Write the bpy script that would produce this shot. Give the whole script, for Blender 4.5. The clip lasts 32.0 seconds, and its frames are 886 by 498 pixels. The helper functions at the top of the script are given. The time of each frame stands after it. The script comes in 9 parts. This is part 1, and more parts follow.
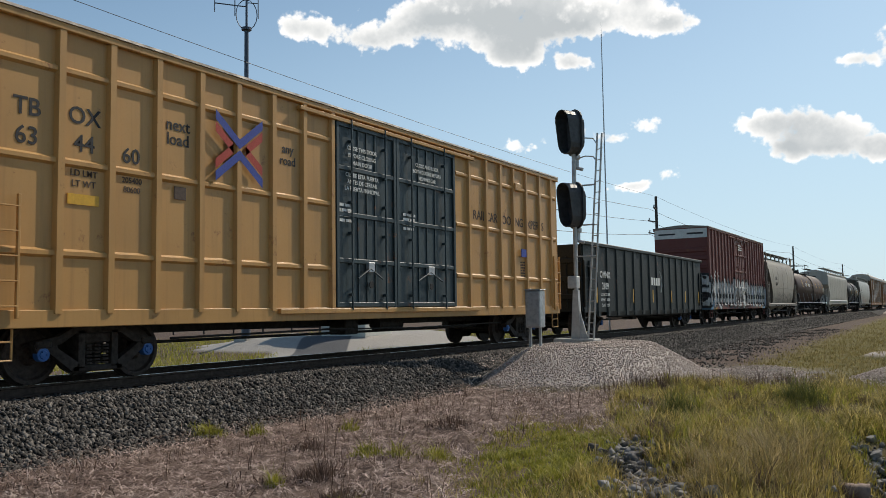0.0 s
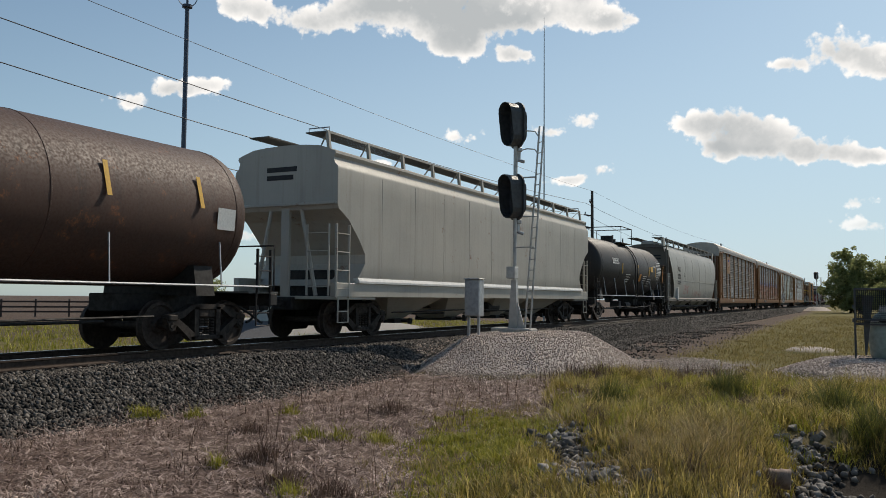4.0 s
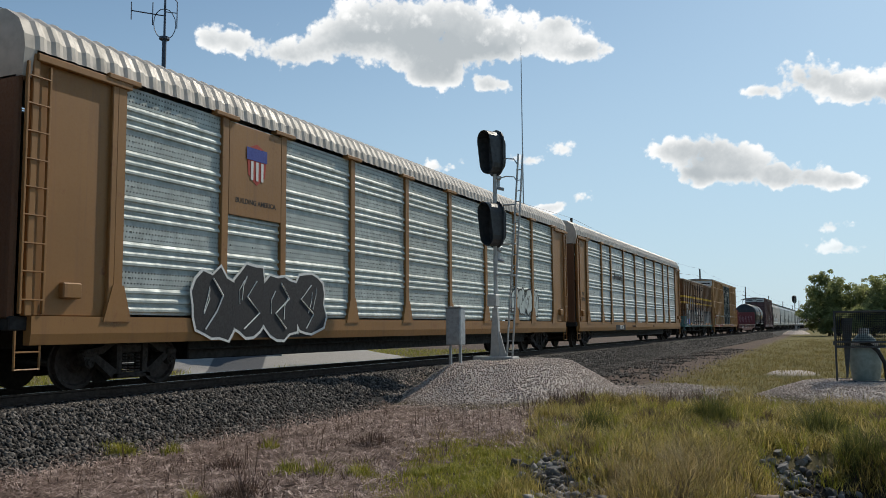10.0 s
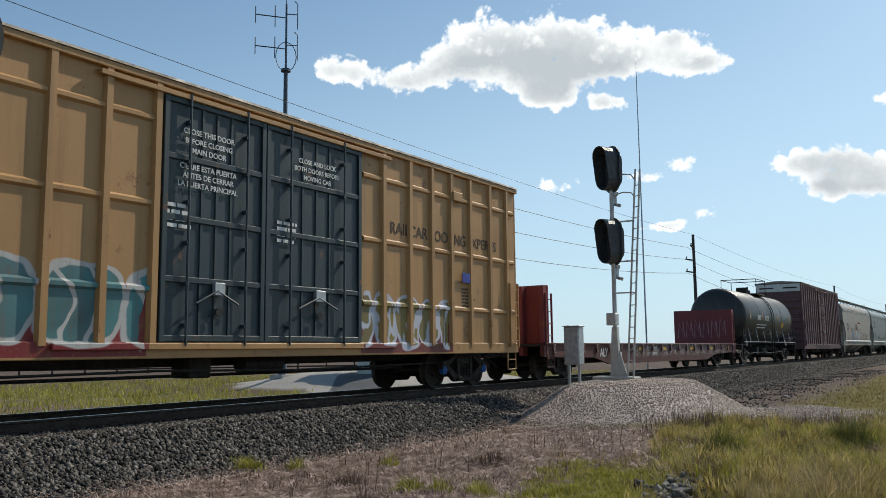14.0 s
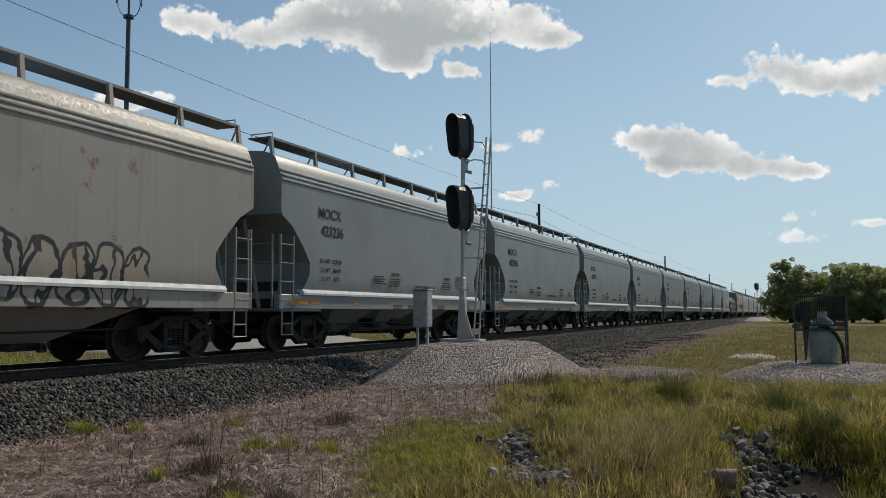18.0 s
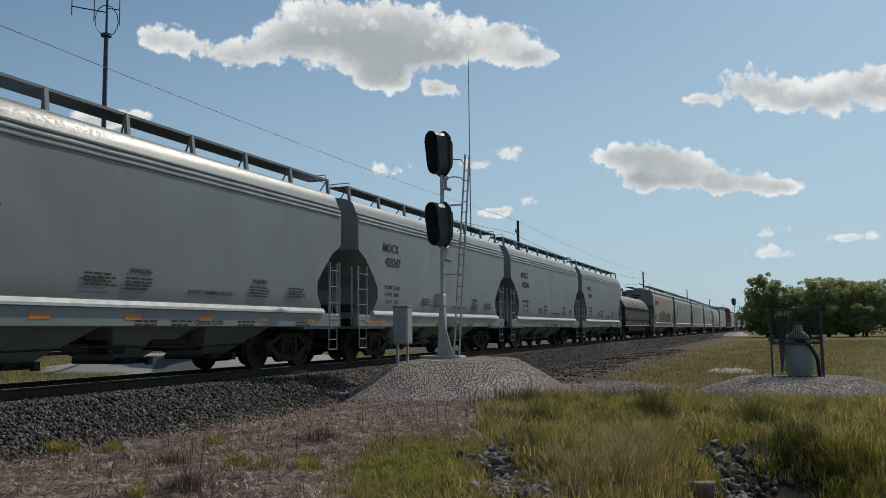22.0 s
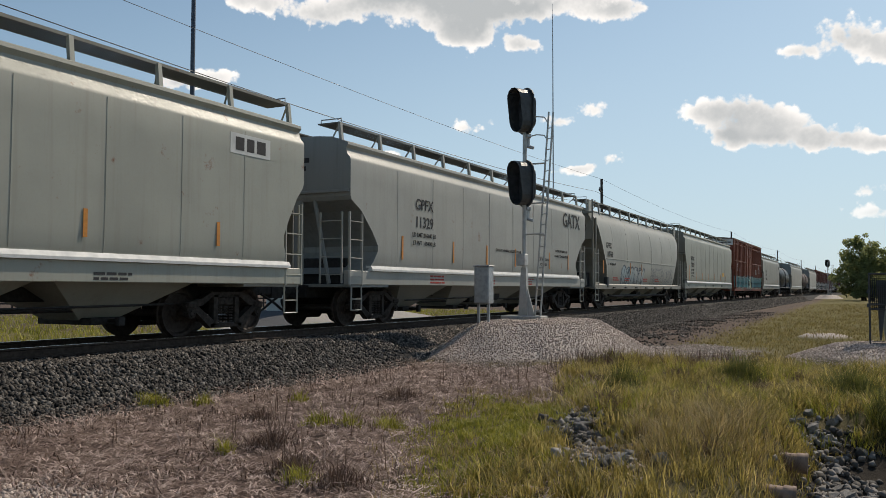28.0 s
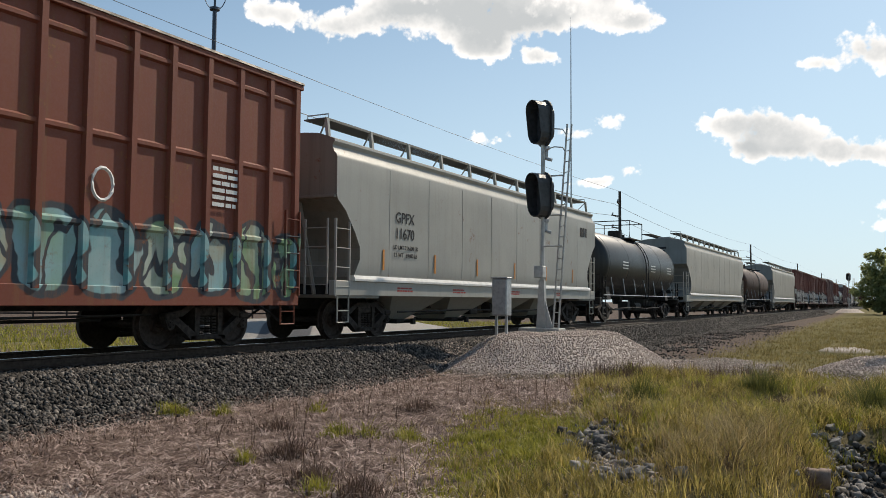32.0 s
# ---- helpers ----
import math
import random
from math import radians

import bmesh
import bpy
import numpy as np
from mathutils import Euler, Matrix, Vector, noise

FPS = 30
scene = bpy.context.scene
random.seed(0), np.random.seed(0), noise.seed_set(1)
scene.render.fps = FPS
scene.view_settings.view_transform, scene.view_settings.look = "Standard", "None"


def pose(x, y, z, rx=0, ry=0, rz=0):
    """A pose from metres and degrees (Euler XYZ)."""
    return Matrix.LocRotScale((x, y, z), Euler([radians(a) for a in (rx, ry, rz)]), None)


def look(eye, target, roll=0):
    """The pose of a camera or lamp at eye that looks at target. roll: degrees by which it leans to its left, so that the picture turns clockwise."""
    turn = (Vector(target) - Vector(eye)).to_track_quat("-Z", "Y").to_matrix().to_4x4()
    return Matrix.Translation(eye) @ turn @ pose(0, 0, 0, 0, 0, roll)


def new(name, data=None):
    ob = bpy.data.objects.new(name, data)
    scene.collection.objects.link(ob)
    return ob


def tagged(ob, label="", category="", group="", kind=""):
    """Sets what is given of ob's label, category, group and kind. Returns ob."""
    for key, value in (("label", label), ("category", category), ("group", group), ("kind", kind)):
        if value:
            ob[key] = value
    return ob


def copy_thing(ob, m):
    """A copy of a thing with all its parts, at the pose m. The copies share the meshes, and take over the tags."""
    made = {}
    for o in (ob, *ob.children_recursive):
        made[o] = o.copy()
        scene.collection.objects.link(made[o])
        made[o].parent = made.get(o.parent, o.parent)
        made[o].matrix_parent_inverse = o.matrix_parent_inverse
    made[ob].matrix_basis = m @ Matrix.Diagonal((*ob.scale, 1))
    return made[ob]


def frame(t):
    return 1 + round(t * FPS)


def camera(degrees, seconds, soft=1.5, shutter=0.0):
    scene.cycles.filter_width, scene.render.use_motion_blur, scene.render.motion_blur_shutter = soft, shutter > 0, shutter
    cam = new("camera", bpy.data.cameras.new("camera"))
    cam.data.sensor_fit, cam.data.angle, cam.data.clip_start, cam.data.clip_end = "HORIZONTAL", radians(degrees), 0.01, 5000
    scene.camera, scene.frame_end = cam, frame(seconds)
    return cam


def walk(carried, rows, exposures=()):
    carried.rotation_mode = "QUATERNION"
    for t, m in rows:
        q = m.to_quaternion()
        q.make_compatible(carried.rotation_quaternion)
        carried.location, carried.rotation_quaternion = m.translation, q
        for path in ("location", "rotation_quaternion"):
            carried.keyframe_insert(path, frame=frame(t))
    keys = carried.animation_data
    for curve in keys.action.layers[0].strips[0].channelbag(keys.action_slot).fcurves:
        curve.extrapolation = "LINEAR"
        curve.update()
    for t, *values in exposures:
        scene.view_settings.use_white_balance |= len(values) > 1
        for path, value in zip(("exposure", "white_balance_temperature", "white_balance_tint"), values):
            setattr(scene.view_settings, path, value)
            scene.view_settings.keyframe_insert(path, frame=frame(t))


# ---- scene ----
cam = camera(55.59, 32.0, soft=0.55)
PATH = [  # seconds, eye x, y, z over the railhead, yaw, pitch, lean
    (0, 0.104, 0.103, 1.033, 30.89, 4.15, -0.85),
    (0.5, 0.059, 0.048, 1.040, 31.07, 4.41, -1.11),
    (1, 0.101, -0.052, 0.994, 28.45, 3.98, -0.97),
    (1.5, -0.014, -0.095, 1.006, 27.14, 2.71, 0.53),
    (2, -0.050, -0.018, 1.022, 27.92, 2.29, 1.24),
    (2.5, -0.016, 0.000, 1.017, 28.35, 2.58, 1.15),
    (3, 0.039, -0.059, 1.019, 27.67, 3.21, 0.89),
    (3.5, 0.051, -0.080, 1.013, 26.82, 3.55, 0.61),
    (5.5, 0.065, -0.042, 0.997, 26.17, 2.28, 0.03),
    (6, 0.056, -0.007, 1.023, 25.50, 2.57, -0.31),
    (6.5, 0.057, -0.021, 1.001, 24.63, 3.62, -0.46),
    (7, 0.045, -0.028, 0.985, 24.00, 4.15, -0.61),
    (7.5, 0.046, -0.045, 1.012, 24.35, 4.31, -0.36),
    (8, 0.054, -0.025, 1.000, 24.23, 4.53, -0.06),
    (8.5, 0.055, -0.026, 0.997, 24.08, 4.91, 0.01),
    (9, 0.088, -0.081, 0.976, 24.08, 4.86, -0.11),
    (9.5, 0.042, -0.061, 0.984, 24.07, 4.98, -0.11),
    (10, 0.007, 0.017, 1.001, 25.20, 5.34, -0.43),
    (10.5, -0.065, 0.100, 1.058, 31.18, 6.36, -1.21),
    (11, -0.202, 0.200, 1.125, 39.72, 8.26, -1.71),
    (11.5, -0.364, 0.257, 1.136, 46.90, 9.66, -1.75),
    (12, -0.391, 0.360, 1.135, 49.89, 10.36, -1.82),
    (12.5, -0.424, 0.314, 1.088, 49.02, 9.58, -1.26),
    (13, -0.317, 0.253, 1.001, 45.11, 8.91, -0.85),
    (13.5, -0.102, 0.144, 0.963, 39.43, 7.65, -0.70),
    (14, 0.005, 0.056, 0.941, 33.15, 6.88, -0.60),
    (14.5, 0.050, -0.009, 0.915, 28.69, 6.04, -0.65),
    (15, 0.048, -0.043, 0.909, 25.56, 5.23, -0.90),
    (15.5, 0.010, -0.033, 0.910, 24.31, 5.25, -0.67),
    (17.5, 0.033, -0.025, 0.899, 23.12, 4.14, -0.20),
    (18, 0.033, -0.007, 0.893, 23.02, 4.40, -0.23),
    (18.5, 0.051, -0.041, 0.883, 22.76, 4.80, -0.12),
    (19, 0.059, -0.078, 0.879, 22.18, 5.06, -0.25),
    (19.5, 0.050, -0.062, 0.874, 21.87, 5.11, -0.49),
    (20, 0.041, -0.046, 0.877, 21.98, 5.16, -0.50),
    (20.5, 0.071, -0.073, 0.865, 21.82, 5.19, -0.42),
    (21, 0.059, -0.086, 0.863, 21.41, 5.24, -0.49),
    (21.5, 0.063, -0.096, 0.875, 21.29, 5.19, -0.59),
    (22, 0.057, -0.083, 0.870, 21.60, 5.57, -0.68),
    (22.5, 0.068, -0.096, 0.869, 21.72, 5.51, -0.80),
    (23, 0.067, -0.090, 0.873, 21.80, 5.33, -0.79),
    (23.5, 0.056, -0.077, 0.869, 22.08, 5.26, -0.80),
    (24, 0.062, -0.067, 0.859, 22.23, 5.38, -0.86),
    (24.5, 0.057, -0.057, 0.854, 22.71, 5.41, -1.05),
    (25, 0.047, -0.025, 0.854, 23.48, 5.07, -1.10),
    (25.5, 0.043, -0.018, 0.857, 23.99, 4.66, -0.73),
    (26, 0.007, 0.032, 0.834, 23.80, 2.70, -0.35),
    (26.5, -0.023, 0.084, 0.841, 25.60, 1.86, 0.03),
    (28.5, -0.018, 0.055, 0.937, 27.46, 2.88, 0.13),
    (29, -0.029, 0.090, 0.931, 28.03, 2.54, 0.01),
    (29.5, -0.035, 0.104, 0.938, 28.32, 2.76, 0.01),
    (30, -0.029, 0.093, 0.935, 28.38, 3.00, 0.01),
    (30.5, -0.035, 0.069, 0.924, 28.21, 3.51, 0.19),
    (31, -0.017, 0.025, 0.919, 27.96, 3.89, 0.29),
    (31.5, -0.030, 0.000, 0.906, 28.00, 3.85, 0.31),
    (32, -0.035, 0.034, 0.920, 28.32, 3.52, 0.41),
]
EXPOSURE = [(0, -0.2, 6800, 10), (1, -0.38, 6700, 10), (2, 0.08, 7100, 12), (3, -0.3, 6950, 11), (6, -0.38, 7050, 12), (8, -0.3, 7000, 12), (9, -0.4, 6900, 10), (10, -0.35, 6600, 9), (11, -0.55, 6500, 8), (12, -0.25, 6350, 7), (13.3, -0.05, 6400, 7),
            (14.2, -0.25, 6600, 8), (15, -0.85, 6350, 6), (18, -0.55, 6750, 9), (20, -0.68, 6550, 8), (25, -0.66, 6550, 8), (26, -0.48, 7050, 12), (29, -0.32, 7000, 12), (31, -0.36, 7000, 12), (32, -0.1, 7050, 12)]
walk(cam, [(t, pose(x, y, z, 90 + p, 0, a) @ pose(0, 0, 0, 0, 0, r)) for t, x, y, z, a, p, r in PATH], EXPOSURE)

# ---- sky, clouds and sun ----
SUN = Vector((0.20, 0.72, 0.68)).normalized()  # towards the sun
world = bpy.data.worlds.new("daylight")
scene.world = world
world.use_nodes = True
wt = world.node_tree
wt.nodes.clear()


def wmath(op, a, b=0.0, clamp=False):
    n = wt.nodes.new("ShaderNodeMath")
    n.operation, n.use_clamp = op, clamp
    for i, v in ((0, a), (1, b)):
        if isinstance(v, (int, float)):
            n.inputs[i].default_value = v
        else:
            wt.links.new(v, n.inputs[i])
    return n.outputs[0]


def wmap(v, a, b, c=0.0, d=1.0, smooth=True):
    n = wt.nodes.new("ShaderNodeMapRange")
    n.interpolation_type = "SMOOTHSTEP" if smooth else "LINEAR"
    wt.links.new(v, n.inputs[0])
    for i, x in enumerate((a, b, c, d)):
        n.inputs[i + 1].default_value = x
    return n.outputs[0]


def wmix(f, a, b):
    n = wt.nodes.new("ShaderNodeMix")
    n.data_type = "RGBA"
    wt.links.new(f, n.inputs[0])
    for i, v in ((6, a), (7, b)):
        if isinstance(v, tuple):
            n.inputs[i].default_value = (*v, 1)
        else:
            wt.links.new(v, n.inputs[i])
    return n.outputs[2]


def wnoise(vec, scale, detail=5.0, rough=0.55):
    n = wt.nodes.new("ShaderNodeTexNoise")
    wt.links.new(vec, n.inputs["Vector"])
    n.inputs["Scale"].default_value, n.inputs["Detail"].default_value, n.inputs["Roughness"].default_value = scale, detail, rough
    return n.outputs[0]


sky = wt.nodes.new("ShaderNodeTexSky")
sky.sky_type, sky.sun_disc = "NISHITA", False
sky.sun_elevation, sky.sun_rotation = math.asin(SUN.z), math.atan2(SUN.x, SUN.y)
sky.air_density, sky.dust_density, sky.ozone_density, sky.altitude = 1.0, 0.7, 1.0, 60
sky_dir = wt.nodes.new("ShaderNodeTexCoord").outputs["Generated"]
split = wt.nodes.new("ShaderNodeSeparateXYZ")
wt.links.new(sky_dir, split.inputs[0])
az = wmath("MULTIPLY", wmath("ARCTAN2", wmath("MULTIPLY", split.outputs[0], -1.0), split.outputs[1]), 57.29578)
el = wmath("MULTIPLY", wmath("ARCSINE", split.outputs[2]), 57.29578)
# cumulus lumps: azimuth to the left of the track, elevation, half width, half height, in degrees
LUMPS = [
    (41.2, 18.9, 1.5, 0.9), (38.9, 18.7, 1.9, 1.3), (36.0, 18.1, 2.0, 1.2), (33.3, 19.0, 2.2, 1.6), (31.0, 20.2, 2.2, 1.9),
    (28.6, 20.3, 2.9, 2.6), (26.0, 18.6, 2.8, 2.2), (24.2, 20.8, 2.6, 2.0), (22.6, 18.9, 2.6, 1.9), (19.6, 19.4, 2.5, 1.7),
    (16.6, 18.6, 2.0, 1.1), (14.5, 18.2, 1.9, 1.0), (21.6, 16.3, 1.9, 0.7), (16.8, 20.2, 1.4, 0.7), (25.8, 17.0, 1.6, 0.9),
    (4.2, 14.7, 1.5, 0.6), (1.6, 15.7, 2.1, 1.4), (-0.6, 14.7, 2.2, 1.2), (-3.0, 13.8, 2.2, 1.0), (-5.6, 14.6, 2.2, 1.6), (-9.0, 14.4, 3.0, 1.9),
    (10.0, 11.5, 1.5, 0.9), (8.0, 11.4, 2.0, 1.5), (6.0, 10.8, 2.3, 1.6), (3.6, 9.8, 2.4, 1.3), (1.2, 9.1, 2.0, 0.9), (8.2, 9.7, 2.0, 0.9), (-0.8, 8.8, 1.3, 0.6),
    (16.9, 12.0, 1.5, 0.85), (25.4, 10.9, 1.7, 0.65), (21.2, 11.8, 1.7, 0.75), (19.2, 11.2, 1.2, 0.5), (16.0, 8.5, 1.6, 0.75), (18.2, 8.0, 1.3, 0.45),
    (0.3, 6.2, 1.7, 0.7), (-0.2, 4.7, 1.6, 0.5), (-4.5, 5.4, 1.8, 0.4), (-9.0, 8.0, 2.0, 0.8),
    (42.2, 13.8, 1.8, 0.9), (44.6, 13.4, 1.6, 0.8), (47.2, 12.4, 2.0, 0.9), (36.4, 9.5, 1.8, 0.7), (31.0, 9.1, 0.9, 0.5),
    (46.6, 7.2, 1.4, 0.6), (42.3, 7.1, 1.5, 0.6), (37.4, 7.6, 1.8, 0.6), (34.4, 4.9, 2.0, 0.9), (52.0, 4.9, 1.8, 1.3), (49.2, 5.0, 1.5, 1.2),
    (43.6, 4.5, 2.0, 0.9), (40.0, 4.0, 2.4, 0.7), (53.2, 7.0, 1.5, 0.8), (70.5, 24.0, 3.2, 2.6), (75.5, 22.5, 3.2, 3.0), (79.0, 17.0, 4.0, 2.5),
    (60.0, 9.0, 3.0, 1.2), (66.0, 6.0, 3.5, 1.3), (-16.0, 11.0, 4.0, 1.6), (-24.0, 17.0, 4.5, 2.2), (95.0, 15.0, 6.0, 2.5), (120.0, 22.0, 7.0, 3.5),
    (150.0, 12.0, 7.0, 2.5), (-60.0, 16.0, 8.0, 3.5), (-100.0, 22.0, 8.0, 4.0), (-140.0, 13.0, 7.0, 2.5),
]
# grey cores of the thick clouds
CORES = [(26.6, 18.6, 4.4, 1.9), (22.4, 18.0, 3.4, 1.3), (30.6, 18.9, 2.0, 1.0), (35.5, 17.7, 2.4, 0.7), (5.8, 9.4, 1.9, 0.55), (3.2, 8.9, 1.5, 0.4), (8.4, 10.0, 1.0, 0.4),
         (-3.4, 13.6, 3.0, 0.8), (1.2, 15.2, 1.4, 0.6), (45.0, 13.2, 2.0, 0.5), (72.5, 22.4, 3.5, 1.7), (50.0, 4.6, 2.0, 0.6), (-9.0, 13.9, 2.2, 1.0)]


def lumps(spots, sharp):
    """How thick the cloud is, and how high in its own lumps a direction lies."""
    total, lift = None, None
    for a, e, w_, h_ in spots:
        u = wmath("MULTIPLY", wmath("SUBTRACT", az, a), 1 / w_)
        v = wmath("MULTIPLY", wmath("SUBTRACT", el, e), 1 / h_)
        d = wmath("ADD", wmath("MULTIPLY", u, u), wmath("MULTIPLY", v, v))
        g = wmath("EXPONENT", wmath("MULTIPLY", d, -sharp))
        gv = wmath("MULTIPLY", g, v)
        total, lift = (g, gv) if total is None else (wmath("ADD", total, g), wmath("ADD", lift, gv))
    return total, wmath("DIVIDE", lift, wmath("ADD", total, 0.05))


def wcells(vec, scale, detail):
    n = wt.nodes.new("ShaderNodeTexVoronoi")
    n.feature, n.inputs["Smoothness"].default_value = "SMOOTH_F1", 0.35
    wt.links.new(vec, n.inputs["Vector"])
    n.inputs["Scale"].default_value, n.inputs["Detail"].default_value, n.inputs["Roughness"].default_value = scale, detail, 0.55
    return n.outputs[0]


billow = wmath("SUBTRACT", 0.40, wcells(sky_dir, 34.0, 3.0))
wisp = wmath("SUBTRACT", wnoise(sky_dir, 20.0, 10.0, 0.66), 0.5)
puff = wmath("SUBTRACT", 0.40, wcells(sky_dir, 95.0, 2.0))
ragged = wmath("ADD", wmath("ADD", wmath("MULTIPLY", billow, 0.75), wmath("MULTIPLY", puff, 0.25)), wmath("MULTIPLY", wisp, 1.15))
dense, lift = lumps(LUMPS, 1.0)
field = wmath("MINIMUM", dense, 1.4)
thick = wmath("ADD", field, ragged)
cover = wmap(thick, 0.07, 0.42)
core = wmath("MINIMUM", lumps(CORES, 0.75)[0], 1.2)
core = wmath("ADD", core, wmath("MULTIPLY", wisp, 1.1))
under = wmap(wmath("ADD", lift, wmath("MULTIPLY", ragged, 1.8)), 0.60, -0.95)
deep = wmap(wmath("ADD", dense, wmath("MULTIPLY", ragged, 0.5)), 0.35, 1.25)
body = wmath("ADD", wmath("MULTIPLY", wmath("MULTIPLY", under, deep), 0.80), wmath("ADD", wmath("MULTIPLY", wmap(core, 0.15, 1.3), 0.22), wmath("MULTIPLY", wisp, -0.9)), True)
cloud_tint = wmix(body, (1.36, 1.37, 1.38), (0.61, 0.67, 0.72))
sunward = wmath("ADD", wmath("MULTIPLY", split.outputs[0], SUN.x / math.hypot(SUN.x, SUN.y)), wmath("MULTIPLY", split.outputs[1], SUN.y / math.hypot(SUN.x, SUN.y)))
haze = wmath("MULTIPLY", wmap(el, 34.0, 0.0, 0.04, 0.80), wmap(sunward, 0.1, 0.98, 0.34, 1.0))
cover = wmath("MULTIPLY", cover, wmap(el, -0.5, 9.0, 0.25, 1.0))
sky_strength = wt.nodes.new("ShaderNodeMix")
sky_strength.data_type, sky_strength.blend_type = "RGBA", "MULTIPLY"
sky_strength.inputs[0].default_value = 1.0
SKY_GAIN = 0.110
wt.links.new(sky.outputs[0], sky_strength.inputs[6])
sky_strength.inputs[7].default_value = (SKY_GAIN * 0.86, SKY_GAIN * 1.06, SKY_GAIN * 1.12, 1)
bg = wt.nodes.new("ShaderNodeBackground")
hazy = wmix(haze, sky_strength.outputs[2], (0.64, 0.85, 1.05))
wt.links.new(wmix(cover, hazy, cloud_tint), bg.inputs[0])
bg.inputs[1].default_value = 1.0
wt.links.new(bg.outputs[0], wt.nodes.new("ShaderNodeOutputWorld").inputs[0])

sun = new("sun", bpy.data.lights.new("sun", "SUN"))
sun.data.energy, sun.data.angle, sun.data.color = 4.3, radians(0.55), (1.0, 0.93, 0.82)
sun.matrix_world = look(SUN * 60, (0, 0, 0))

# ---- materials ----
MATS = {}


class Nodes:
    """A small node-writing helper for one material."""

    def __init__(self, name):
        self.mat = bpy.data.materials.new(name)
        self.mat.use_nodes = True
        self.t = self.mat.node_tree
        self.t.nodes.clear()
        self.out = self.t.nodes.new("ShaderNodeOutputMaterial")
        self.bsdf = self.t.nodes.new("ShaderNodeBsdfPrincipled")
        self.t.links.new(self.bsdf.outputs[0], self.out.inputs[0])
        tc = self.t.nodes.new("ShaderNodeTexCoord")
        info = self.t.nodes.new("ShaderNodeObjectInfo")
        self.rand = info.outputs["Random"]
        self.raw = tc.outputs["Object"]
        shift = self.t.nodes.new("ShaderNodeVectorMath")
        shift.operation = "SCALE"
        comb = self.t.nodes.new("ShaderNodeCombineXYZ")
        for i in range(3):
            self.t.links.new(self.rand, comb.inputs[i])
        self.t.links.new(comb.outputs[0], shift.inputs[0])
        shift.inputs["Scale"].default_value = 37.0
        add = self.t.nodes.new("ShaderNodeVectorMath")
        add.operation = "ADD"
        self.t.links.new(self.raw, add.inputs[0])
        self.t.links.new(shift.outputs[0], add.inputs[1])
        self.co = add.outputs[0]

    def put(self, v, socket):
        if isinstance(v, tuple):
            socket.default_value = (*v, 1) if len(socket.default_value) == 4 and len(v) == 3 else v
        elif isinstance(v, (int, float)):
            socket.default_value = v
        else:
            self.t.links.new(v, socket)

    def stretch(self, vec, sx, sy, sz):
        n = self.t.nodes.new("ShaderNodeVectorMath")
        n.operation = "MULTIPLY"
        self.t.links.new(vec, n.inputs[0])
        n.inputs[1].default_value = (sx, sy, sz)
        return n.outputs[0]

    def noise(self, vec, scale, detail=4.0, rough=0.55, dist=0.0):
        n = self.t.nodes.new("ShaderNodeTexNoise")
        self.t.links.new(vec, n.inputs["Vector"])
        n.inputs["Scale"].default_value, n.inputs["Detail"].default_value = scale, detail
        n.inputs["Roughness"].default_value, n.inputs["Distortion"].default_value = rough, dist
        return n.outputs[0]

    def noise_colour(self, vec, scale, detail=3.0):
        n = self.t.nodes.new("ShaderNodeTexNoise")
        self.t.links.new(vec, n.inputs["Vector"])
        n.inputs["Scale"].default_value, n.inputs["Detail"].default_value = scale, detail
        return n.outputs[1]

    def cells(self, vec, scale, feature="F1"):
        n = self.t.nodes.new("ShaderNodeTexVoronoi")
        n.feature = feature
        self.t.links.new(vec, n.inputs["Vector"])
        n.inputs["Scale"].default_value = scale
        return n

    def math(self, op, a, b=0.0, clamp=False):
        n = self.t.nodes.new("ShaderNodeMath")
        n.operation, n.use_clamp = op, clamp
        self.put(a, n.inputs[0])
        self.put(b, n.inputs[1])
        return n.outputs[0]

    def span(self, v, a, b, c=0.0, d=1.0):
        n = self.t.nodes.new("ShaderNodeMapRange")
        n.interpolation_type = "SMOOTHSTEP"
        self.put(v, n.inputs[0])
        for i, x in enumerate((a, b, c, d)):
            n.inputs[i + 1].default_value = x
        return n.outputs[0]

    def mix(self, f, a, b, blend="MIX"):
        n = self.t.nodes.new("ShaderNodeMix")
        n.data_type, n.blend_type = "RGBA", blend
        self.put(f, n.inputs[0])
        self.put(a, n.inputs[6])
        self.put(b, n.inputs[7])
        return n.outputs[2]

    def ramp(self, f, stops, hard=False):
        n = self.t.nodes.new("ShaderNodeValToRGB")
        self.put(f, n.inputs[0])
        e = n.color_ramp.elements
        while len(e) < len(stops):
            e.new(0.5)
        for k, (p, c) in zip(e, stops):
            k.position, k.color = p, (*c, 1)
        n.color_ramp.interpolation = "CONSTANT" if hard else "LINEAR"
        return n.outputs[0]

    def axis(self, vec=None):
        n = self.t.nodes.new("ShaderNodeSeparateXYZ")
        self.t.links.new(vec or self.raw, n.inputs[0])
        return n.outputs

    def bump(self, h, strength, dist=0.01):
        n = self.t.nodes.new("ShaderNodeBump")
        n.inputs["Strength"].default_value, n.inputs["Distance"].default_value = strength, dist
        self.t.links.new(h, n.inputs["Height"])
        self.t.links.new(n.outputs[0], self.bsdf.inputs["Normal"])

